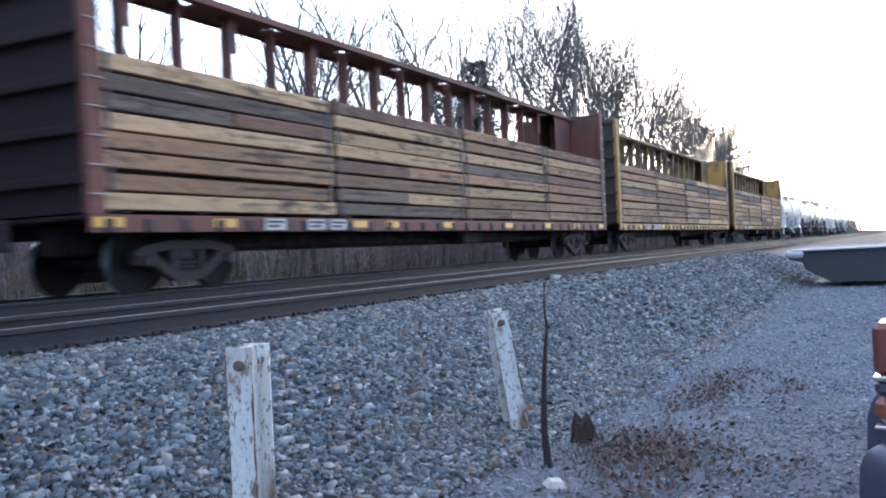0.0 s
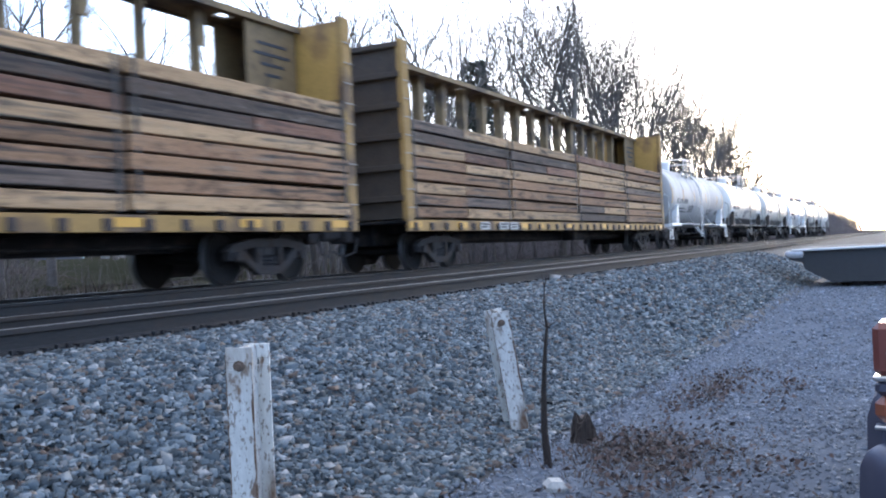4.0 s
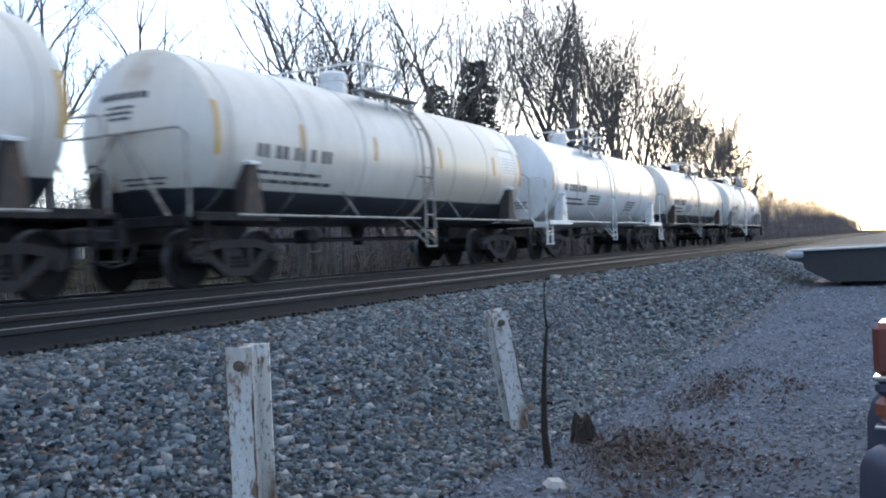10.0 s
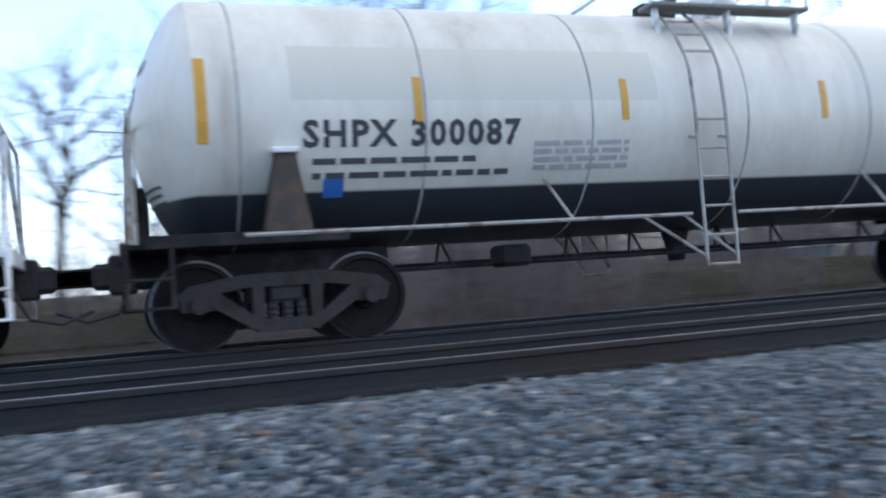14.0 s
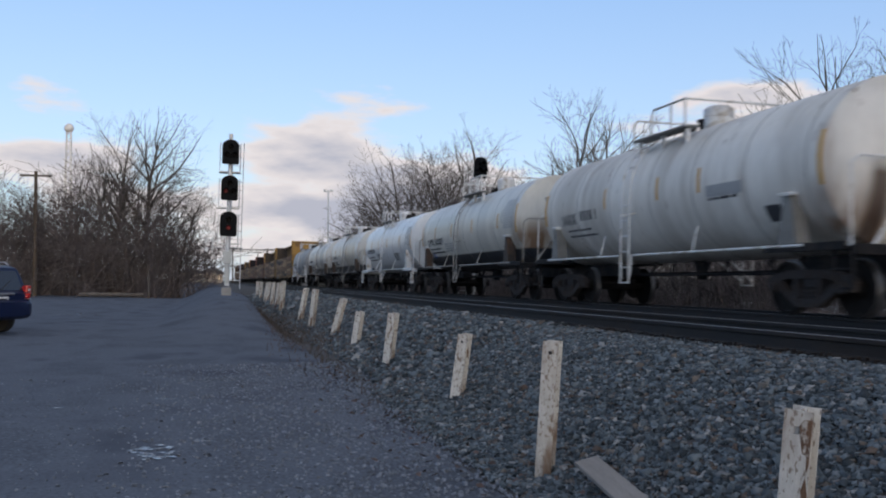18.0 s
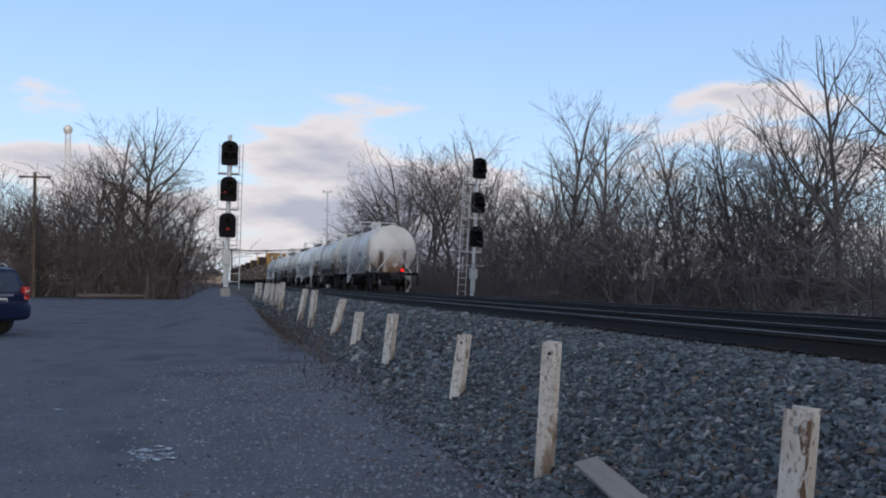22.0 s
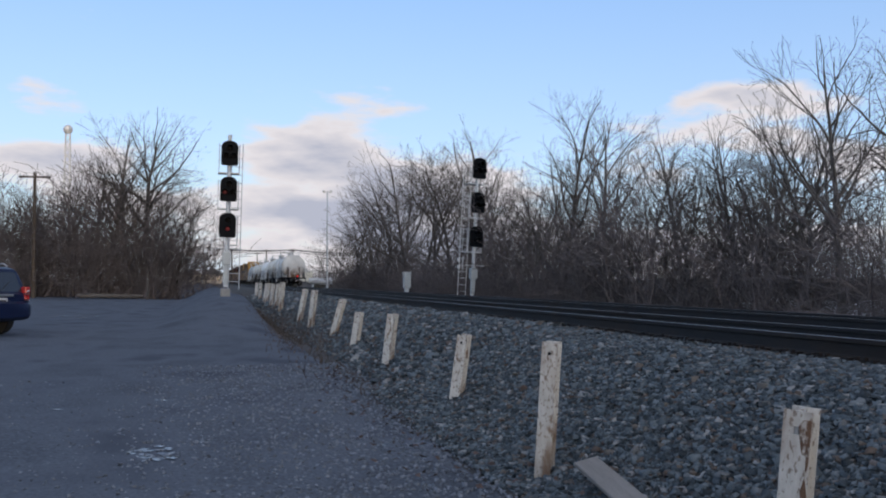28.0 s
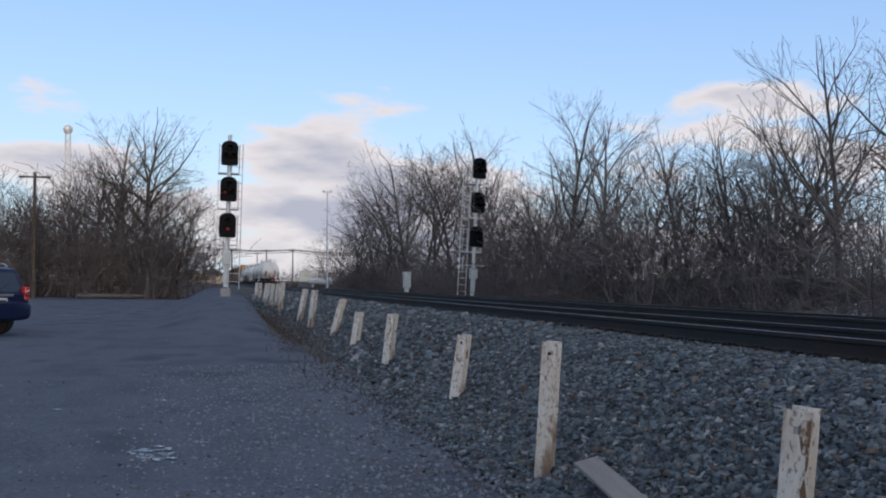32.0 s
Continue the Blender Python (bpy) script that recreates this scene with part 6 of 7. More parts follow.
for i in range(26):
    shrub(r.randrange(4), 22 + 3.6 * i + r.uniform(-1, 1), 16 + r.uniform(0, 3), r.uniform(1.0, 1.7), r.uniform(0, 360))
for x, y, s in ((8.3, 15.8, 0.62), (9.4, 16.8, 0.7), (5.5, 18, 0.5), (14.5, 18.5, 0.6), (1.5, 17.2, 0.5), (-3.5, 17, 0.6), (-8.5, 16.4, 0.7), (-12, 17.5, 0.8)):
    shrub(r.randrange(4), x, y, s, r.uniform(0, 360))
for i in range(34):            # brush in the grove
    shrub(r.randrange(4), -77 - r.uniform(0, 10), -1.0 - 0.95 * i + r.uniform(-0.5, 0.5), r.uniform(1.3, 2.0), r.uniform(0, 360))
for i in range(22):
    shrub(r.choice((1, 3)), -76.6 - r.uniform(0, 2.5), -1.0 - 0.7 * i + r.uniform(-0.4, 0.4), r.uniform(1.5, 2.4), r.uniform(0, 360))


def thicket(x0, x1, y0, y1, count, h0, h1, seed, label="dense bare brown woods behind the tree line", key="brush", thick=1.0, twigs=7, lean=0.12):
    """Far brush and saplings nobody could count, joined."""
    r = random.Random(seed)
    tb = Tubes()
    for _ in range(count):
        x, y = r.uniform(x0, x1), r.uniform(y0, y1)
        p = Vector((x, y, float(land_height(np.array(x), np.array(y))) - 0.2))
        h = h0 + (h1 - h0) * r.random() ** 1.5 * (0.72 + 0.28 * math.sin(x * 0.8 + y) * math.sin(x * 0.23 + 1))
        top = p + Vector((r.gauss(0, lean) * h, r.gauss(0, lean) * h, h))
        mid = p.lerp(top, 0.5) + Vector((r.gauss(0, 0.07), r.gauss(0, 0.07), 0)) * h
        w = thick * (0.006 + 0.006 * h)
        tb.cone(p, mid.lerp(top, 0.3), w)
        tb.cone(p.lerp(mid, 0.8), top, w * 0.6)
        for _ in range(twigs):
            u = r.uniform(0.10, 0.95)
            q = p.lerp(mid, 2 * u) if u < 0.5 else mid.lerp(top, 2 * u - 1)
            L = r.uniform(0.10, 0.34) * h * (1.1 - 0.6 * u)
            d = Vector((r.gauss(0, 1), r.gauss(0, 1), r.uniform(-0.5, 1.0))).normalized()
            tb.cone(q, q + d * L, thick * (0.005 + 0.0036 * h))
    return solid("thicket", tb.data("thicket", M[key]), None, label, "woods", kind="stuff")


thicket(-150, -13, 20.5, 34, 1700, 2.2, 5.5, 1, thick=0.6, twigs=9, lean=0.25)
thicket(-120, -15, 15.8, 20.5, 2600, 1.2, 4.6, 11, thick=0.42, twigs=12, lean=0.28)
thicket(-15, 23, 25, 38, 1500, 0.8, 2.6, 12, thick=0.5)
thicket(1, 12.5, 20, 27, 1300, 2.0, 5.6, 15, thick=0.45, twigs=11, lean=0.28)
thicket(-40, -14, 21, 28, 700, 2.5, 5.5, 17, thick=0.42, twigs=12, lean=0.3)
thicket(-110, -44, 15.6, 19, 1200, 1.6, 4.6, 16, thick=0.5, twigs=12, lean=0.32)
thicket(-42, -15, 16.5, 24, 1000, 1.4, 4.6, 13, thick=0.38, twigs=11, lean=0.3)
thicket(-93, -76.5, -42, -1.5, 2300, 1.6, 6.2, 2, thick=0.7, twigs=13, lean=0.34)
thicket(-90, -76.5, -42, -1.5, 1700, 0.8, 3.4, 20, "dark low brush at the foot of the grove", thick=0.6, twigs=11, lean=0.4)
thicket(30, 125, 20, 34, 2000, 3.0, 8.0, 3, thick=0.6)
thicket(118, 430, 16.5, 30, 3400, 6.0, 13.5, 4, thick=0.7)
thicket(46, 122, 17.5, 27, 2000, 3.0, 9.0, 9, thick=0.5, twigs=9)
thicket(-24, 60, 50, 62, 1400, 3.0, 7.0, 5)
thicket(-15, 23, 15.2, 24, 2200, 0.3, 1.2, 8, "dead weeds and low brush beyond the tracks", "dry_weed")
thicket(-16, 24, 16, 25, 800, 0.8, 2.6, 14, thick=0.4, twigs=10)
thicket(-95, -26, 15.3, 18.2, 2600, 0.7, 2.3, 18, "dark low brush beyond the tracks", "bark_dark", thick=0.42, twigs=12, lean=0.4)
thicket(10, 85, 44, 53, 2600, 2.5, 6.0, 19, thick=1.7, twigs=9, lean=0.25)
thicket(-420, -105, 20, 60, 1500, 3.0, 8.0, 6)
thicket(150, 420, -30, 0.5, 900, 2.5, 6.0, 7)

# two dark evergreens in the tree line


def evergreen(x, y, h, seed):
    r = random.Random(seed)
    t = thing("evergreen_tree", "dark evergreen among the bare trees", "tree", pose(x, y, float(land_height(np.array(x), np.array(y)))), "evergreens")
    part("trunk", Mesh().tube([(0, 0, -0.2), (0, 0, h * 0.95)], 0.14, 7, r_end=0.02), M["bark_dark"], t)
    vs, fs = [], []
    for i in range(1500):
        u = r.random() ** 0.8
        z = h * (0.22 + 0.76 * u)
        a = r.uniform(0, 6.283)
        R = (1 - u) ** 0.5 * h * 0.17 * (0.75 + 0.45 * math.sin(2 * a + 9 * u + seed) * math.sin(a - 14 * u)) * r.uniform(0.25, 1.1) + 0.1
        c = Vector((R * math.cos(a), R * math.sin(a), z - 0.25 * R))
        w = Vector((math.cos(a), math.sin(a), r.uniform(-0.6, 0.2))) * r.uniform(0.25, 0.5)
        s = Vector((-math.sin(a), math.cos(a), r.uniform(-0.3, 0.3))) * r.uniform(0.06, 0.14)
        k = len(vs)
        up = Vector((0, 0, 0.05))
        vs += [c - s, c + s, c + w, c + up + w * 0.3]
        fs += [(k, k + 1, k + 2), (k, k + 3, k + 1), (k + 1, k + 3, k + 2), (k, k + 2, k + 3)]
    part("crown", np_mesh("crown", np.array([tuple(v) for v in vs]), np.array(fs), M["needle"]), None, t)


evergreen(41.5, 18.5, 10.6, 1)
evergreen(44.5, 20.5, 9.4, 2)
evergreen(43.0, 21.5, 9.8, 4)

# grass, leaves, weeds


def tufts(name, spots, material, label, category, seed, h=0.14, w=0.010, sy=0.22):
    r = random.Random(seed)
    vs, fs = [], []
    for cx, cy, rad, n in spots:
        for _ in range(n):
            x, y = r.gauss(cx, rad), r.gauss(cy, min(rad * 0.55, sy))
            z = float(land_height(np.array(x), np.array(y)))
            a, hh = r.uniform(0, 6.283), h * r.uniform(0.4, 1.5)
            dx, dy = math.cos(a) * w, math.sin(a) * w
            lx, ly = r.gauss(0, hh * 0.5), r.gauss(0, hh * 0.5)
            k = len(vs)
            vs += [(x - dx, y - dy, z), (x + dx, y + dy, z), (x + lx + dy * 0.3, y + ly, z + hh)]
            fs.append((k, k + 1, k + 2))
    return solid(name, np_mesh(name, np.array(vs), np.array(fs), material), None, label, category, kind="stuff")


def litter(name, spots, seed, size=0.05):
    """Dead leaves, curled, lying in drifts."""
    r = random.Random(seed)
    vs, fs = [], []
    for cx, cy, rx, ry, n in spots:
        for _ in range(n):
            x, y = r.gauss(cx, rx), r.gauss(cy, ry)
            z = float(land_height(np.array(x), np.array(y))) + 0.03 + r.uniform(0, 0.03)
            a, s = r.uniform(0, 6.283), size * r.uniform(0.5, 1.3)
            c, q = math.cos(a) * s, math.sin(a) * s
            k = len(vs)
            vs += [(x - c, y - q, z), (x - q * 0.5, y + c * 0.5, z + r.uniform(-0.01, 0.03)), (x + c, y + q, z + r.uniform(0, 0.03)), (x + q * 0.5, y - c * 0.5, z + r.uniform(-0.01, 0.03))]
            fs.append((k, k + 1, k + 2, k + 3))
    return solid(name, np_mesh(name, np.array(vs), np.array(fs), M["leaf"]), None, "drift of dead brown leaves and stalks on gravel", "leaf litter", kind="stuff")


litter("leaf_litter", ((9.2, 1.75, 0.75, 0.15, 420), (9.3, 1.1, 0.5, 0.14, 120), (6.35, 1.80, 0.42, 0.17, 300), (6.6, 1.5, 0.5, 0.20, 170), (6.1, 0.9, 0.45, 0.22, 120), (5.95, 1.62, 0.45, 0.22, 260), (5.5, 1.35, 0.40, 0.20, 170)), 31, 0.024)
litter("leaf_litter", ((-14, 2.5, 3.0, 0.45, 220), (-26, 2.7, 5.0, 0.4, 600), (-9, 2.3, 1.6, 0.4, 90)), 32, 0.035)
tufts("dry_weeds", ((-24, 2.75, 2.5, 480), (-31, 2.8, 3.5, 800), (-18, 2.6, 2, 160), (-40, 2.8, 4, 900)), M["weed"], "dry brown weeds along the road edge", "weeds", 41, 0.17, 0.010, 0.34)
tufts("dry_weeds", ((6.3, 1.85, 0.42, 520), (5.9, 1.5, 0.45, 420), (6.4, 1.2, 0.4, 200), (9.5, 1.8, 0.9, 420)), M["straw"], "dry straw-coloured weeds in the gravel", "weeds", 42, 0.07, 0.004)
tufts("dry_weeds", ((6.2, 1.95, 0.35, 200), (9.3, 1.8, 0.8, 200), (5.8, 1.55, 0.5, 160)), M["leaf"], "dry brown weeds in the gravel", "weeds", 45, 0.08, 0.005)
tufts("dry_weeds", tuple((x, y, 1.2, 420) for x in range(-14, 25, 2) for y in (14.6, 16.4)), M["weed"], "brown dead weeds on the bank beyond the tracks", "weeds", 44, 0.5, 0.016, 0.8)
tufts("grass", tuple((x, y, 1.5, 420) for x in range(-12, 26, 3) for y in (15.6, 18.5, 22)), M["grass"], "pale winter grass beyond the tracks", "grass", 43, 0.22, 0.018, 3.0)
V, F = grid(np.linspace(-300, 320, 120), np.linspace(24, 110, 30), lambda x, y: land_height(x, y) + 0.03)
solid("field", np_mesh("field", V, F, mat("field_grass", (0.037, 0.038, 0.026), 0.95, 0, 0.45, 0.25, 12, 0.6, dirt=(0.046, 0.040, 0.030), spec=0.0)), None, "pale green and tan winter field", "field", kind="structure")
# old snow beyond the tracks
r = random.Random(5)
for x, y, sx, sy in ((-29.5, 25.5, 4.2, 2.2), (-22.5, 24.5, 4.0, 1.5), (-37, 25, 3, 1.2), (-16.0, 26.0, 2.5, 1.0), (-14.0, 16.4, 3.0, 0.7), (-20.5, 16.6, 3.6, 0.8), (-11.0, 19.0, 3.2, 1.1), (-26.5, 16.9, 3.0, 0.6), (-18.5, 21.5, 4.2, 1.4), (-33.0, 17.6, 3.2, 0.7), (-8.0, 16.6, 1.8, 0.5), (-20.5, 22.0, 5.0, 3.0), (-15.0, 21.0, 3.6, 2.6), (-26.5, 22.5, 4.0, 2.6), (-10.5, 22.5, 2.6, 1.6)):
    vs, fs = [(x, y, float(land_height(np.array(x), np.array(y))) + 0.10)], []
    n = 26
    for ring, q in ((0.6, 0.09), (0.9, 0.05), (1.0, -0.06)):
        for k in range(n):
            a = 2 * math.pi * k / n
            wob = 1 + 0.22 * math.sin(3 * a + x) + 0.12 * math.sin(7 * a + y)
            px, py = x + sx * ring * wob * math.cos(a), y + sy * ring * wob * math.sin(a)
            vs.append((px, py, float(land_height(np.array(px), np.array(py))) + q))
    fs += [(0, 1 + k, 1 + (k + 1) % n) for k in range(n)]
    for j in (0, 1):
        fs += [(1 + j * n + k, 1 + (j + 1) * n + k, 1 + (j + 1) * n + (k + 1) % n, 1 + j * n + (k + 1) % n) for k in range(n)]
    b = Mesh()
    b.add(vs, fs)
    solid("snow_patch", b, M["snow"], "patch of old snow on the bank", "snow", kind="structure", smooth="all")

# ---- small things by the track ----
t = thing("dead_stalk", "dark dead sapling stalk in the ballast", "dead plant", pose(5.72, 2.17, -1.0, 2, -4, 0))
tb = Tubes()
rr = random.Random(3)
p, d = Vector((0, 0, -0.05)), Vector((0.02, 0, 1))
for i in range(9):
    q = p + (d + Vector((rr.gauss(0, 0.07), rr.gauss(0, 0.06), 0))).normalized() * 0.135
    tb.seg(p, q, 0.030 - 0.0029 * i, 0.0271 - 0.0029 * i, 6)
    if i > 1:
        for _ in range(2):
            tw = Tubes()
            tw.cone(q, q + Vector((rr.gauss(0, 0.06), rr.gauss(0, 0.06), 0.10)), 0.005)
            part("twig", tw.data("twig", M["stump"]), None, t)
    p = q
part("stem", tb.data("stem", M["stump"]), None, t)
b = Mesh()
rr = random.Random(8)
b.lathe([(-0.05, 0.15), (0.02, 0.125), (0.08, 0.11), (0.13, 0.105), (0.17, 0.09), (0.15, 0.05), (0.10, 0.0)], "z", 13)
b.v = [(0.72 * x * (1 + 0.25 * math.sin(4 * math.atan2(y, x) + 1)) + rr.uniform(-0.012, 0.012), 0.72 * y * (1 + 0.2 * math.sin(5 * math.atan2(y, x))), 0.85 * z * (1 + 0.30 * math.sin(3 * math.atan2(y, x) + 2)) + rr.uniform(-0.015, 0.015)) for x, y, z in b.v]
solid("stump", b, M["stump"], "small rotten dark stump beside the ballast", "stump", pose(6.55, 2.2, -1.0))
b = Mesh().box((0, 0, 0.045), (0.20, 0.14, 0.09), 0.035)
solid("pale_rock", b, mat("pale_rock", (0.33, 0.34, 0.345), 0.85, 0, 0.2, 12, 50, 0.5), "pale flat rock at the gravel's edge", "rock", pose(5.18, 1.93, -1.05, 4, 3, 30))
b = Mesh().box((0, 0, 0), (1.45, 0.17, 0.035), 0.006)
solid("plank", b, M["plank"], "grey weathered plank lying on the gravel", "plank", pose(-6.17, 2.90, -0.875, 16, 3, -7), smooth=False)
rr = random.Random(41)
for x, y, sx, sy, n in ((-8.8, -0.03, 0.36, 0.17, 26), (-11.46, -1.25, 0.05, 0.13, 3), (-12.29, -0.11, 0.07, 0.13, 4), (-11.7, 0.18, 0.05, 0.06, 2), (-15.5, 0.27, 0.10, 0.07, 2), (-9.29, 0.40, 0.03, 0.05, 2), (-9.08, 1.94, 0.04, 0.05, 2), (-40, -4.6, 1.8, 0.8, 7)):
    b = Mesh()
    far = 6.0 if x < -30 else 1.0
    for _ in range(n):     # ragged thin flakes, close together
        cx, cy = rr.gauss(0, sx * 0.5), rr.gauss(0, sy * 0.6)
        w, d, ph = far * rr.uniform(0.015, 0.045), far * rr.uniform(0.015, 0.045), rr.uniform(0, 6)
        vs = [(cx, cy, 0.005)]
        for k in range(14):
            a = 2 * math.pi * k / 14
            wob = 1 + 0.35 * math.sin(2 * a + ph) + 0.25 * math.sin(5 * a + 2 * ph)
            vs.append((cx + w * wob * math.cos(a), cy + d * wob * math.sin(a), 0.001))
        b.add(vs, [(0, 1 + k, 1 + (k + 1) % 14) for k in range(14)])
    zz = float(lot_surface(np.array(x), np.array(y)))
    solid("ice_patch", b, M["ice"], "thin broken ice of a frozen puddle on asphalt", "ice", pose(x, y, zz + 0.008), "frozen puddles")

# ---- signals ----


def signal_mast(x, y, z, label, face=0.0, lit=(), box_side=1, lean=0.0, rise=0.0, gap=1.365, size=1.0):
    """Three hooded colour-light heads on a mast with ladders and cages; it faces +x."""
    t = thing("railway_signal", label, "railway signal", pose(x, y, z, lean, 0, face), "railway signals")
    part("foundation", Mesh().box((0, 0, 0.05), (0.36, 0.36, 0.4), 0.04), mat("old_concrete", (0.24, 0.24, 0.235), 0.9, 0, 0.15, 4, 30, 0.4), t)
    part("mast", Mesh().tube([(0, 0, 0.3), (0, 0, 5.75 + rise)], 0.075, 12), M["galv"], t, smooth=40)
    part("base_box", Mesh().box((0.02, 0, 1.35), (0.30, 0.32, 0.50), 0.03).box((0.02, 0, 0.75), (0.18, 0.18, 0.72), 0.02), M["cabinet"], t)
    for k, zc in enumerate((3.72 + rise - gap, 3.72 + rise, 3.72 + rise + gap)):
        hd = part("signal_head", Mesh().prism([(-0.33, -0.45), (-0.28, -0.50), (0.28, -0.50), (0.33, -0.45), (0.33, 0.25), (0.28, 0.37), (0.17, 0.46), (0, 0.49), (-0.17, 0.46), (-0.28, 0.37), (-0.33, 0.25)], "x", 0.18, 0.24), M["signal_black"], t, "black signal head with hoods")
        hd.matrix_basis = pose(0, 0, zc) @ Matrix.Diagonal((1, size, size, 1))
        part("housing", Mesh().box((0.10, 0, -0.06), (0.20, 0.30, 0.72), 0.03), M["signal_black"], hd)
        for j, (dy, dz) in enumerate(((0, 0.17), (-0.15, -0.14), (0.15, -0.14))) if k else enumerate(((0, 0.17), (0, -0.16))):
            hood = Mesh()
            vs, fs = [], []
            n = 14
            for i in range(n + 1):
                a = math.radians(-35 + 250 * i / n)
                for rad in (0.115, 0.108):
                    for xx in (0.24, 0.52):
                        vs.append((xx, dy + rad * math.cos(a), dz + rad * math.sin(a)))
            for i in range(n):
                o = 4 * i
                fs += [(o, o + 4, o + 5, o + 1), (o + 2, o + 3, o + 7, o + 6), (o + 1, o + 5, o + 7, o + 3), (o, o + 2, o + 6, o + 4)]
            hood.add(vs, fs)
            part("hood", hood, M["signal_black"], hd)
            mm = M["dark_lens"]
            if (k, j) in lit:
                mm = M[lit[k, j]]
            part("lens", Mesh().lathe([(0.242, 0), (0.242, 0.075), (0.258, 0.05), (0.264, 0)], "x", 14, centre=(0, dy, dz)), mm, hd)
        pf = Mesh().box((-0.25, 0, zc - 0.72), (0.55, 0.78, 0.04), 0.005)
        part("platform", pf, M["galv"], t)
        cage = Mesh()
        for yy in (-0.37, 0.37):
            cage.tube([(-0.50, yy, zc - 0.72), (-0.50, yy, zc + 0.35)], 0.013, 5)
            cage.tube([(0.0, yy, zc - 0.72), (0.0, yy, zc + 0.35)], 0.013, 5)
        cage.tube([(0.0, -0.37, zc + 0.35), (-0.5, -0.37, zc + 0.35), (-0.5, 0.37, zc + 0.35), (0.0, 0.37, zc + 0.35)], 0.013, 5)
        cage.tube([(-0.5, -0.37, zc - 0.2), (-0.5, 0.37, zc - 0.2)], 0.011, 5)
        part("safety_cage", cage, M["galv"], t)
    ld = Mesh()
    for yy in (-0.2, 0.2):
        ld.tube([(-0.55, box_side * 0.30 + yy, 0.2), (-0.45, box_side * 0.30 + yy, 5.5 + rise)], 0.018, 5)
    for k in range(16 + int(rise * 3)):
        zz = 0.5 + 0.31 * k
        ld.tube([(-0.54, box_side * 0.30 - 0.2, zz), (-0.54, box_side * 0.30 + 0.2, zz)], 0.012, 5)
    part("ladder", ld, M["galv"], t)
    arm = Mesh().tube([(-0.2, -0.55, 1.72), (0.0, 0.55, 1.72)], 0.02, 5).tube([(0, -0.55, 1.5), (0, -0.55, 2.1)], 0.02, 5).box((0, -0.75, 1.62), (0.1, 0.12, 0.16), 0.02).box((0, -0.75, 1.95), (0.1, 0.12, 0.16), 0.02)
    part("side_bracket", arm, M["galv"], t)
    return t


signal_mast(-36.2, 1.13, -0.10, "three-headed signal mast with red lights beside the road", lit={(0, 1): "red_glow", (1, 1): "red_dim"}, lean=-0.2, rise=0.20, gap=1.335, size=0.93)
signal_mast(-42.6, 12.46, -0.35, "dark three-headed signal mast beyond the tracks", face=8, lit={}, box_side=-1, lean=-1.8, rise=0.95, gap=1.60)

# relay cabinet, shed, tank, lamp pole, far poles and wires
t = thing("relay_cabinet", "grey steel relay cabinet on a post beside the track", "cabinet", pose(-58.5, 12.78, -0.40))
part("cabinet_body", Mesh().box((0, 0, 1.10), (0.50, 0.44, 0.95), 0.02), M["cabinet"], t)
part("cabinet_door", Mesh().box((0.26, 0, 1.10), (0.03, 0.38, 0.88), 0.008), M["cabinet"], t)
part("cabinet_roof", Mesh().box((0, 0, 1.60), (0.58, 0.52, 0.06), 0.015), M["cabinet"], t)
part("pedestal", Mesh().box((0, 0, 0.28), (0.26, 0.24, 0.74), 0.02), M["galv"], t)
t = thing("equipment_hut", "small cream equipment hut on a plinth beside the line", "hut", pose(-182, 19.4, -0.8))
part("plinth", Mesh().box((0, 0, 0.75), (2.0, 2.6, 1.6), 0.03), M["roof_far"], t)
part("wall", Mesh().box((0, 0, 2.5), (1.9, 2.4, 1.9), 0.02), mat("cream_hut_paint", (0.62, 0.60, 0.52), 0.7, 0, 0.1, 2, 20, 0.1), t)
part("roof", Mesh().box((0, 0, 3.52), (2.1, 2.6, 0.14), 0.03), M["cabinet"], t)
part("vent", Mesh().lathe([(3.58, 0), (3.58, 0.36), (3.95, 0.32), (4.05, 0)], "z", 14), M["white_metal"], t)
t = thing("fuel_tank", "long pale horizontal tank on saddles", "tank", pose(-150, 18.4, -0.85))
part("tank_shell", Mesh().lathe([(-2.0, 0), (-1.9, 0.4), (-1.7, 0.52), (1.7, 0.52), (1.9, 0.4), (2.0, 0)], "y", 20, centre=(0, 0, 1.65)), M["galv"], t, smooth=40)
for yy in (-1.2, 1.2):
    part("saddle", Mesh().box((0, yy, 0.6), (0.8, 0.2, 1.3), 0.02), M["cabinet"], t)


def utility_pole(x, y, z, h, arm=2.4, lean=1.3, turn=0, label="weathered wooden utility pole with a crossarm"):
    t = thing("utility_pole", label, "utility pole", pose(x, y, z, lean, 0, turn), "utility poles")
    part("pole", Mesh().tube([(0, 0, -0.3), (0, 0, h)], 0.17, 9, r_end=0.11), M["pole_wood"], t, smooth=40)
    part("crossarm", Mesh().box((0, 0, h - 0.35), (0.12, arm, 0.14), 0.01), M["pole_wood"], t)
    ins = Mesh()
    for k in (-0.45, -0.25, 0.25, 0.45):
        ins.lathe([(h - 0.28, 0), (h - 0.28, 0.05), (h - 0.12, 0.04), (h - 0.1, 0)], "z", 8, centre=(0, k * arm, 0))
    part("insulators", ins, M["galv"], t)
    return t


utility_pole(-74.6, -11.7, -1.1, 9.3, 2.2)
for x, y, h in ((-190, 12.5, 7.5), (-215, 6.5, 8.5), (-215, 20, 8.5), (-215, -20, 8.5), (-260, 14.5, 9)):
    utility_pole(x, y, -0.4, h, 2.2)
b = Mesh()
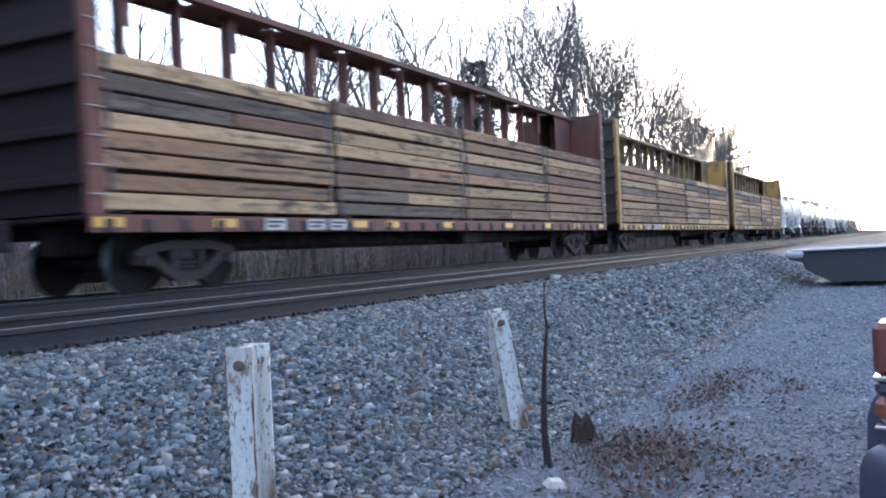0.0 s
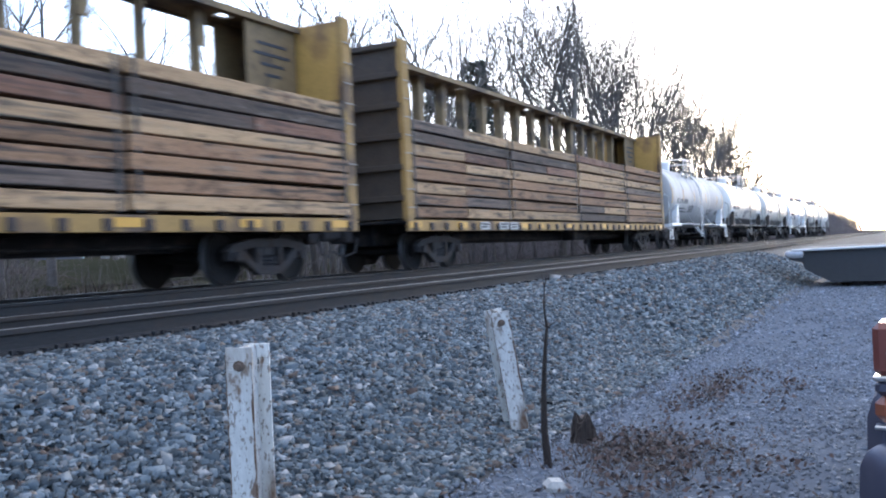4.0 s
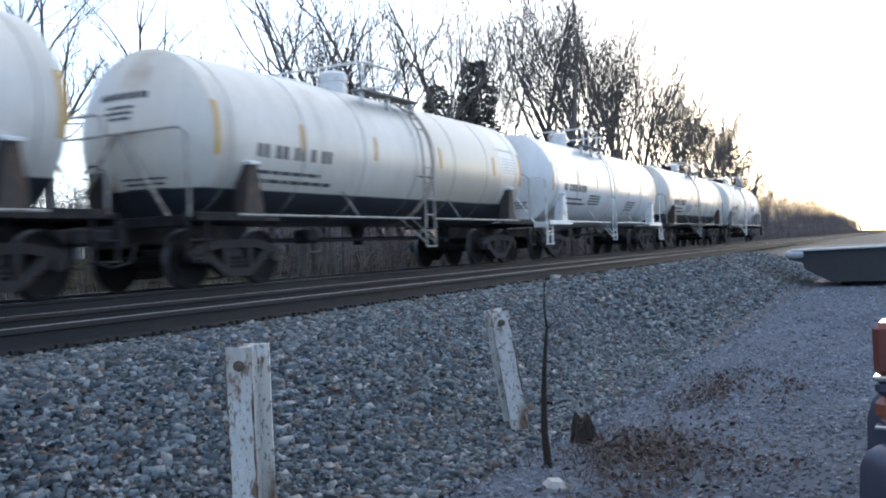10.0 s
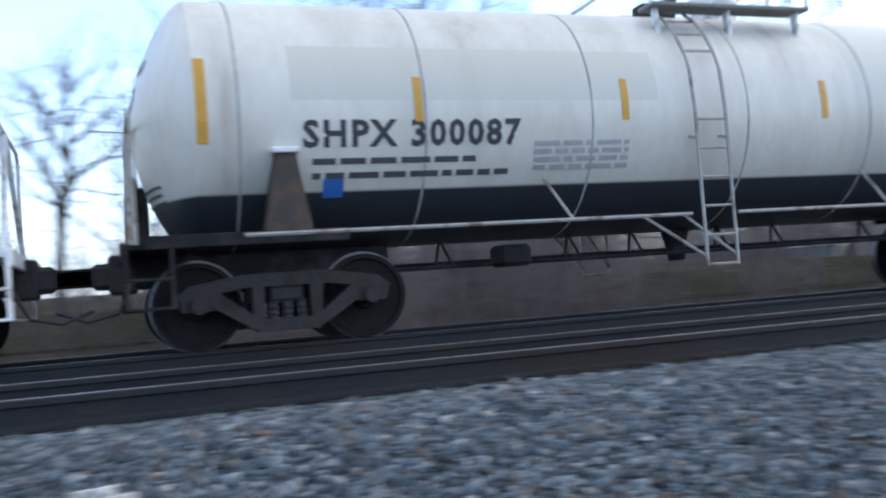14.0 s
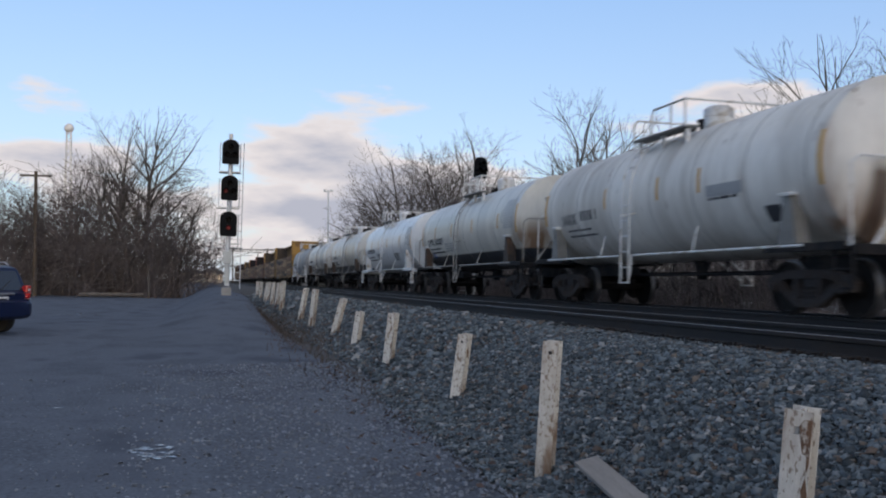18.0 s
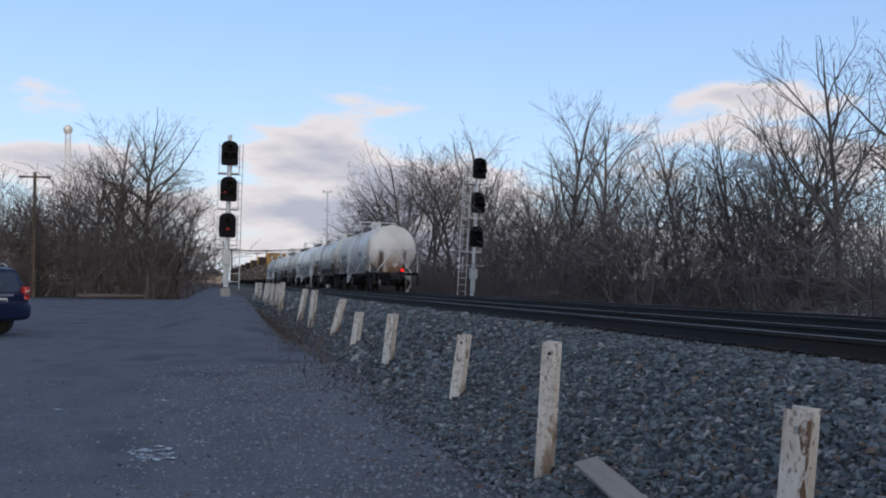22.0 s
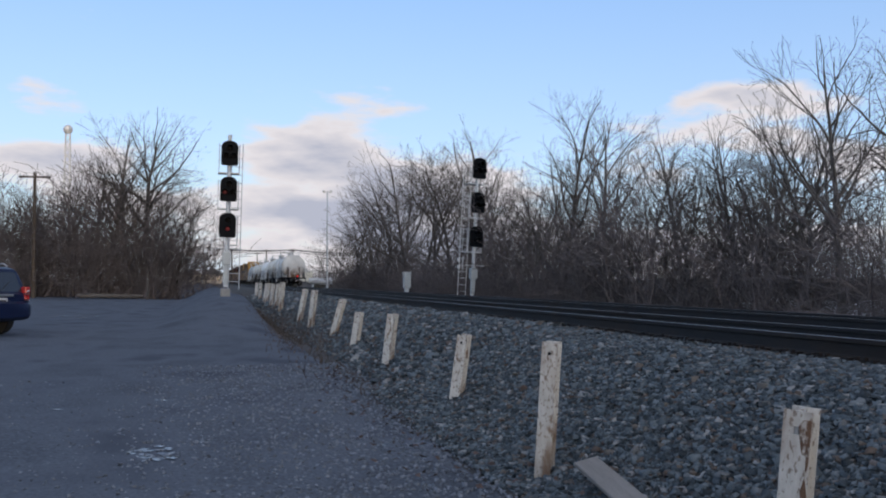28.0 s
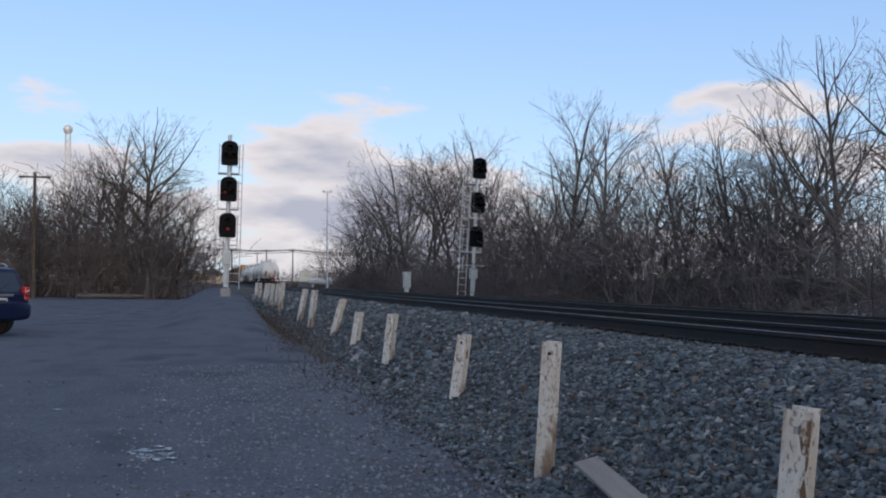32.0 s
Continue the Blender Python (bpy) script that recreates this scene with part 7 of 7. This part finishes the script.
for z0 in (7.9, 7.5, 8.1):
    for yy in (-0.9, 0.0, 0.9):
        pts = []
        for i in range(41):
            u = i / 40
            y = -40 + 80 * u
            pts.append((-215 + yy, y, z0 - 0.5 * (4 * (u * 4 % 1) * (1 - (u * 4 % 1))) + 0.02 * yy))
        b.tube(pts, 0.022, 4)
solid("overhead_wires", b, M["wire"], "overhead wires strung across the line", "cables", kind="structure")
t = thing("floodlight_pole", "tall slim steel floodlight pole", "light pole", pose(-104, 13.6, -0.5, 1.3), "")
part("pole", Mesh().tube([(0, 0, 0), (0, 0, 11.2)], 0.11, 9, r_end=0.07), M["galv"], t)
part("crossbar", Mesh().box((0, 0, 11.0), (0.08, 0.9, 0.08), 0.01), M["galv"], t)
for yy in (-0.38, 0.38):
    part("lamp_head", Mesh().box((0.1, yy, 11.15), (0.25, 0.3, 0.2), 0.02), M["galv"], t)
t = thing("lattice_tower", "far red and white lattice mast with a round top", "tower", pose(-290, -38.3, -2.8, 1.0))
for sx, sy in ((-1, -1), (-1, 1), (1, -1), (1, 1)):
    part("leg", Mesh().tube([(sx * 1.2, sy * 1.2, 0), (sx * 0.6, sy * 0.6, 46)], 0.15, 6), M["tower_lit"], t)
br = Mesh()
for k in range(22):
    z0, z1 = k * 2.1, (k + 1) * 2.1
    w0, w1 = 1.2 - 0.6 * z0 / 46, 1.2 - 0.6 * z1 / 46
    for s in (-1, 1):
        br.tube([(w0, s * w0, z0), (w1, -s * w1, z1)], 0.10, 4).tube([(s * w0, w0, z0), (-s * w1, w1, z1)], 0.10, 4)
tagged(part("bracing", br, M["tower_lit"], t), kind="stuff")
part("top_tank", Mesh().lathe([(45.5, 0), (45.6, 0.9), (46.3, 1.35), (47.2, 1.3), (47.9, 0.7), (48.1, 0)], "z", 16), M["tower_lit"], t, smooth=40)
t = thing("crossing_signal", "small railway crossing signal by the road", "crossing signal", pose(-150, -2.0, 0.1))
part("post", Mesh().tube([(0, 0, 0), (0, 0, 3.6)], 0.07, 8), M["galv"], t)
part("crossbuck", Mesh().box((0.1, 0, 3.3), (0.04, 1.3, 0.2), 0.01, turn=pose(0, 0, 0, 45).to_3x3()).box((0.14, 0, 3.3), (0.04, 1.3, 0.2), 0.01, turn=pose(0, 0, 0, -45).to_3x3()), M["white_metal"], t)
for yy in (-0.4, 0.4):
    part("flasher", Mesh().lathe([(0.1, 0), (0.1, 0.16), (0.2, 0.16), (0.2, 0)], "x", 12, centre=(0, yy, 2.5)), M["signal_black"], t)
for x, y, w, d, h in ((-300, 3.0, 6, 6, 3.0), (-330, -4, 7, 6, 3.0)):
    t = thing("far_building", "pale low building beyond the crossing", "building", pose(x, y, -0.2), "far buildings")
    part("wall", Mesh().box((0, 0, h / 2), (d, w, h), 0.03), M["brick_far"], t)
    part("roof", Mesh().prism([(-w / 2 - 0.4, h), (w / 2 + 0.4, h), (0, h + 2.0)], "x", -d / 2 - 0.4, d / 2 + 0.4), M["roof_far"], t)
    for k in (-0.3, 0.0, 0.3):
        part("window", Mesh().box((d / 2 + 0.02, k * w, h * 0.55), (0.06, 1.1, 1.3), 0.01), M["glass_dark"], t)
# a pale gabled house glimpsed through the far brush
t = thing("gabled_house", "pale gabled house behind the brush", "house", pose(-230, 123, 2.4, 0, 0, -28))
part("wall", Mesh().box((0, 0, 1.6), (9, 7, 3.4), 0.03).prism([(-3.5, 3.3), (3.5, 3.3), (0, 6.0)], "x", 4.3, 4.5), M["white_metal"], t)
part("roof", Mesh().prism([(-4.0, 3.2), (0, 6.3), (4.0, 3.2), (3.9, 3.0), (0, 6.05), (-3.9, 3.0)], "x", -4.8, 4.8), M["roof_far"], t)
part("window", Mesh().box((4.52, 0, 1.9), (0.06, 1.2, 1.5), 0.01), M["glass_dark"], t)
# sheds and posts on the rise beyond the field
t = thing("metal_shed", "low grey shed with a white roof on the rise", "shed", pose(38.0, 43.5, 0.55, 0, 0, 40))
part("wall", Mesh().box((0, 0, 0.5), (2.4, 2.4, 1.0), 0.03), M["roof_far"], t)
part("door", Mesh().box((0, -1.22, 0.45), (0.9, 0.05, 0.9), 0.01), mat("teal_door_paint", (0.10, 0.20, 0.22), 0.6, 0, 0.15, 2, 20, 0.1), t)
part("roof", Mesh().prism([(-1.35, 1.0), (1.35, 1.0), (1.3, 1.14), (0, 1.36), (-1.3, 1.14)], "y", -1.35, 1.35), M["white_metal"], t)
for x, y, h in ((40.2, 41.0, 1.5), (38.6, 40.6, 1.1)):
    t = thing("field_post", "pale thick wooden post at the field's edge", "post", pose(x, y, float(land_height(np.array(x), np.array(y)))), "field posts")
    part("post", Mesh().box((0, 0, h / 2), (0.36, 0.36, h + 0.1), 0.03), M["plank"], t)
# log at the grove's edge
solid("fallen_log", Mesh().tube([(0, -2.3, 0.18), (0, 0.4, 0.2), (0.1, 2.2, 0.22)], 0.16, 8, r_end=0.12), M["bark"], "grey fallen log at the edge of the grove", "log", pose(-73.5, -6.2, -1.0), smooth=40)
t = thing("marker_post", "thin grey wooden post at the edge of the grove", "post", pose(-72.5, -3.6, -1.0, 1.2))
part("post", Mesh().box((0, 0, 1.0), (0.13, 0.13, 2.1), 0.02), M["bark"], t)

# ---- parked vehicles ----


def suv(at, paint, label, trim="plastic", lens=("lens_red", "lens_orange")):
    """A boxy sport-utility car; its tail is at x = 0 facing -x, its body runs to +x, wheels on z = 0."""
    t = thing("parked_car", label, "car", at, "parked cars")
    L, W = 4.45, 1.80

    def rings(stations):
        vs, fs = [], []
        n = None
        for x, pts in stations:
            n = len(pts)
            vs += [(x, p, q) for p, q in pts]
        m = len(stations)
        for i in range(m - 1):
            for k in range(n):
                k2 = (k + 1) % n
                fs.append((i * n + k, i * n + k2, (i + 1) * n + k2, (i + 1) * n + k))
        fs.append(tuple(range(n))[::-1])
        fs.append(tuple(range((m - 1) * n, m * n)))
        return vs, fs

    def sect(w, z0, z1, tuck=0.06, crown=0.03):
        h = w / 2
        out = []
        zc, hz = (z0 + z1) / 2, (z1 - z0) / 2
        for i in range(28):
            a = 2 * math.pi * i / 28
            c, s = math.cos(a), math.sin(a)
            px = h * math.copysign(abs(c) ** 0.28, c)
            pz = hz * math.copysign(abs(s) ** 0.42, s)
            out.append((px - math.copysign(tuck * max(0, -s) ** 2, c), zc + pz + (crown * (1 - (px / h) ** 2) if s > 0 else 0)))
        return out
    b = Mesh()
    vs, fs = rings([(0.10, sect(1.66, 0.42, 0.98)), (0.16, sect(1.76, 0.36, 1.02)), (0.5, sect(W, 0.32, 1.04)), (3.1, sect(W, 0.32, 1.00)), (3.25, sect(W, 0.32, 0.98)), (4.2, sect(1.72, 0.34, 0.86)), (4.42, sect(1.6, 0.40, 0.74))])
    b.add(vs, [q[::-1] for q in fs])
    part("body", b, paint, t, smooth=30)
    b = Mesh()

    def cab(w0, w1, z0, z1):
        return [(-w0 / 2, z0), (w0 / 2, z0), (w1 / 2, z1 - 0.06), (w1 / 2 - 0.08, z1), (-w1 / 2 + 0.08, z1), (-w1 / 2, z1 - 0.06)]
    vs, fs = rings([(0.16, cab(1.70, 1.66, 0.95, 1.02)), (0.42, cab(1.72, 1.46, 0.95, 1.60)), (0.7, cab(1.72, 1.44, 0.95, 1.66)), (2.4, cab(1.72, 1.42, 0.95, 1.66)), (2.75, cab(1.72, 1.40, 0.95, 1.60)), (3.35, cab(1.70, 1.62, 0.93, 1.0))])
    b.add(vs, [q[::-1] for q in fs])
    part("cabin", b, paint, t, smooth=30)
    # glass, set just proud of the cabin
    g = Mesh()
    g.add([(0.200, -0.68, 1.06), (0.200, 0.68, 1.06), (0.395, 0.62, 1.52), (0.395, -0.62, 1.52), (0.165, -0.68, 1.06), (0.165, 0.68, 1.06), (0.365, 0.62, 1.53), (0.365, -0.62, 1.53)], [(4, 7, 6, 5), (0, 1, 2, 3), (0, 4, 5, 1), (3, 2, 6, 7), (0, 3, 7, 4), (1, 5, 6, 2)])
    part("rear_window", g, M["glass_dark"], t)
    for s in (-1, 1):
        for x0, x1 in ((0.55, 1.25), (1.32, 2.12), (2.18, 2.85)):
            g = Mesh()
            top = 1.55 if x1 < 2.5 else 1.50
            x1t = x1 if x1 < 2.5 else 2.62
            x0b = x0
            ya, yb_ = 0.862, 0.745
            pts = [(x0b, ya, 1.06), (x1, ya, 1.06), (x1t, yb_, top), (x0 + (0.06 if x0 < 0.6 else 0), yb_, top)]
            vs = [(x, s * (y + 0.006), z) for x, y, z in pts] + [(x, s * (y - 0.03), z) for x, y, z in pts]
            fs = [(0, 1, 2, 3), (7, 6, 5, 4), (0, 4, 5, 1), (1, 5, 6, 2), (2, 6, 7, 3), (3, 7, 4, 0)]
            g.add(vs, fs if s < 0 else [q[::-1] for q in fs])
            part("side_window", g, M["glass_dark"], t)
        part("roof_rail", Mesh().tube([(0.6, s * 0.60, 1.67), (0.7, s * 0.60, 1.735), (2.3, s * 0.60, 1.735), (2.4, s * 0.60, 1.67)], 0.02, 6), M["chrome"], t, "bright roof rail")
        lamp = part("tail_lamp", Mesh().box((0.135, s * 0.762, 1.095), (0.16, 0.15, 0.17), 0.02), M[lens[0]], t, "red tail lamp")
        part("reversing_lens", Mesh().box((0.050, s * 0.76, 1.075), (0.03, 0.07, 0.06), 0.01), M["lens_white"], lamp)
        part("lower_lamp", Mesh().box((0.135, s * 0.765, 0.905), (0.15, 0.15, 0.095), 0.03), M[lens[1]], lamp)
        part("lamp_trim", Mesh().box((0.138, s * 0.764, 0.850), (0.160, 0.154, 0.014), 0.004), M["chrome"], lamp)
        part("lamp_trim", Mesh().box((0.135, s * 0.762, 1.005), (0.166, 0.156, 0.016), 0.004), M["chrome"], lamp)
        part("lamp_surround", Mesh().box((0.138, s * 0.762, 0.975), (0.150, 0.148, 0.05), 0.015), M[lens[1]] if lens[0] == lens[1] else paint, lamp)
        part("mirror", Mesh().box((2.85, s * 0.99, 1.08), (0.14, 0.22, 0.16), 0.04), paint, t)
        for x in (0.95, 3.55):
            arch = Mesh()
            n = 12
            vs, fs = [], []
            for i in range(n + 1):
                a = math.pi * i / n
                for rad in (0.40, 0.46):
                    for yy in (0.86, 0.915):
                        vs.append((x + rad * math.cos(a), s * yy, 0.36 + rad * math.sin(a)))
            for i in range(n):
                o = 4 * i
                q = [(o, o + 4, o + 5, o + 1), (o + 2, o + 3, o + 7, o + 6), (o + 1, o + 5, o + 7, o + 3), (o, o + 2, o + 6, o + 4)]
                fs += q if s > 0 else [k[::-1] for k in q]
            arch.add(vs, fs)
            part("wheel_arch", arch, M["plastic"], t)
            wh = part("wheel", Mesh().lathe([(s * 0.67, 0), (s * 0.67, 0.30), (s * 0.69, 0.355), (s * 0.80, 0.362), (s * 0.885, 0.35), (s * 0.90, 0.30), (s * 0.88, 0.24), (s * 0.86, 0)] if s > 0 else [(-0.86, 0), (-0.88, 0.24), (-0.90, 0.30), (-0.885, 0.35), (-0.80, 0.362), (-0.69, 0.355), (-0.67, 0.30), (-0.67, 0)], "y", 24), M["tyre"], t, smooth=35)
            wh.matrix_basis = pose(x, 0, 0.362)
            rim = Mesh().lathe([(s * 0.868, 0.235), (s * 0.885, 0.225), (s * 0.875, 0.19), (s * 0.866, 0.185)] if s > 0 else [(-0.866, 0.185), (-0.875, 0.19), (-0.885, 0.225), (-0.868, 0.235)], "y", 24)
            for k in range(5):
                a = 2 * math.pi * k / 5
                rim.box((0.11 * math.cos(a), s * 0.878, 0.11 * math.sin(a)), (0.22, 0.025, 0.05), 0.008, turn=pose(0, 0, 0, 0, -math.degrees(a), 0).to_3x3())
            part("rim", rim, M["galv"], wh)
    bp = Mesh()
    vs, fs = rings([(-0.06, sect(1.30, 0.44, 0.78, 0.05, 0)), (0.0, sect(1.62, 0.40, 0.81, 0.06, 0)), (0.10, sect(1.80, 0.36, 0.83, 0.05, 0)), (0.45, sect(1.83, 0.34, 0.80, 0.05, 0))])
    bp.add(vs, [q[::-1] for q in fs])
    part("rear_bumper", bp, M[trim] if isinstance(trim, str) else trim, t, smooth=30)
    part("tailgate_trim", Mesh().box((0.085, 0, 0.97), (0.03, 0.7, 0.05), 0.01), M["chrome"], t)
    pl = part("number_plate", Mesh().box((0.075, 0, 0.83), (0.02, 0.31, 0.16), 0.005), M["white_metal"], t)
    part("plate_mark", Mesh().box((0.062, 0, 0.83), (0.006, 0.22, 0.06), 0.002), M["ink"], pl)
    part("rear_wiper", Mesh().tube([(0.15, 0.0, 1.06), (0.26, -0.35, 1.28)], 0.012, 5), M["plastic"], t)
    part("exhaust", Mesh().tube([(0.35, 0.5, 0.30), (-0.02, 0.5, 0.30)], 0.03, 8), M["truck_steel"], t)
    return t


suv(pose(-24.8, -4.22, LOT_Z + 0.04, 0, 0, 234), M["suv_paint"], "dark blue sport-utility car parked on the lot", trim=M["suv_paint"], lens=("lens_bright", "lens_bright"))
suv(pose(3.08, -0.705, LOT_Z, 0, 0, -5), M["suv_plum"], "dark plum sport-utility car parked by the gravel", trim=M["suv_plum"])

# low dark vehicle of unclear kind by the gravel, built as a flatbed
t = thing("flat_trailer", "dark low vehicle with a pale top parked beside the track", "trailer", pose(26.6, 0.9, LOT_Z))
top = Mesh().prism([(2.06, 1.00), (1.95, 1.06), (-2.1, 1.10), (-2.1, 1.06), (1.95, 1.02)], "x", -0.1, 4.5)
part("trailer_deck", top, M["deck"], t, "pale worn deck")
part("deck_edge", Mesh().tube([(-0.12, 1.95, 1.03), (-0.12, -2.1, 1.07)], 0.035, 6), M["galv"], t)
hull = Mesh().prism([(2.0, 1.00), (2.05, 0.78), (1.72, 0.70), (1.66, 0.52), (1.36, 0.34), (1.0, 0.16), (-1.95, 0.16), (-2.1, 0.60), (-2.1, 1.05)], "x", 0.0, 4.3)
part("under_frame", hull, M["plastic"], t)
for yy in (-1.3, 0.7):
    part("wheel", Mesh().lathe([(yy - 0.12, 0), (yy - 0.12, 0.30), (yy - 0.10, 0.33), (yy + 0.10, 0.33), (yy + 0.12, 0.30), (yy + 0.12, 0)], "y", 20, centre=(0.9, 0, 0.33)), M["tyre"], t)
part("corner_lamp", Mesh().lathe([(1.66, 0), (1.70, 0.10), (1.85, 0.125), (2.05, 0.11), (2.14, 0.06), (2.16, 0)], "y", 14, centre=(-0.05, 0, 0.93)), M["lens_white"], t, "pale rounded corner lamp")


# ---- what moves ----
def motions():
    """The train rolls towards -x at a steady speed, its loads with it, its wheelsets turning."""
    def run(ob, x, y, z):
        walk(ob, [(t, pose(x - SPEED * t, y, z)) for t in (0.0, 8.0, 16.0, 24.0, 32.0)])
    for i, car in enumerate(TANKS):
        run(car, car.location.x, Y_FAR, 0)
    for car, s in CARS:
        run(car, s, Y_FAR, 0)
    for load, (x, y, z) in LOADS:
        run(load, x, y, z)
    near = [k for k in SPINNING if k[0].parent.parent in set(TANKS)]
    turn = math.degrees(SPEED / 0.457)
    for w, d in near:
        walk(w, [(k / 15, pose(d, 0, 0.457) @ Matrix.Rotation(-radians(turn) * k / 15, 4, "Y")) for k in range(481)])


motions()
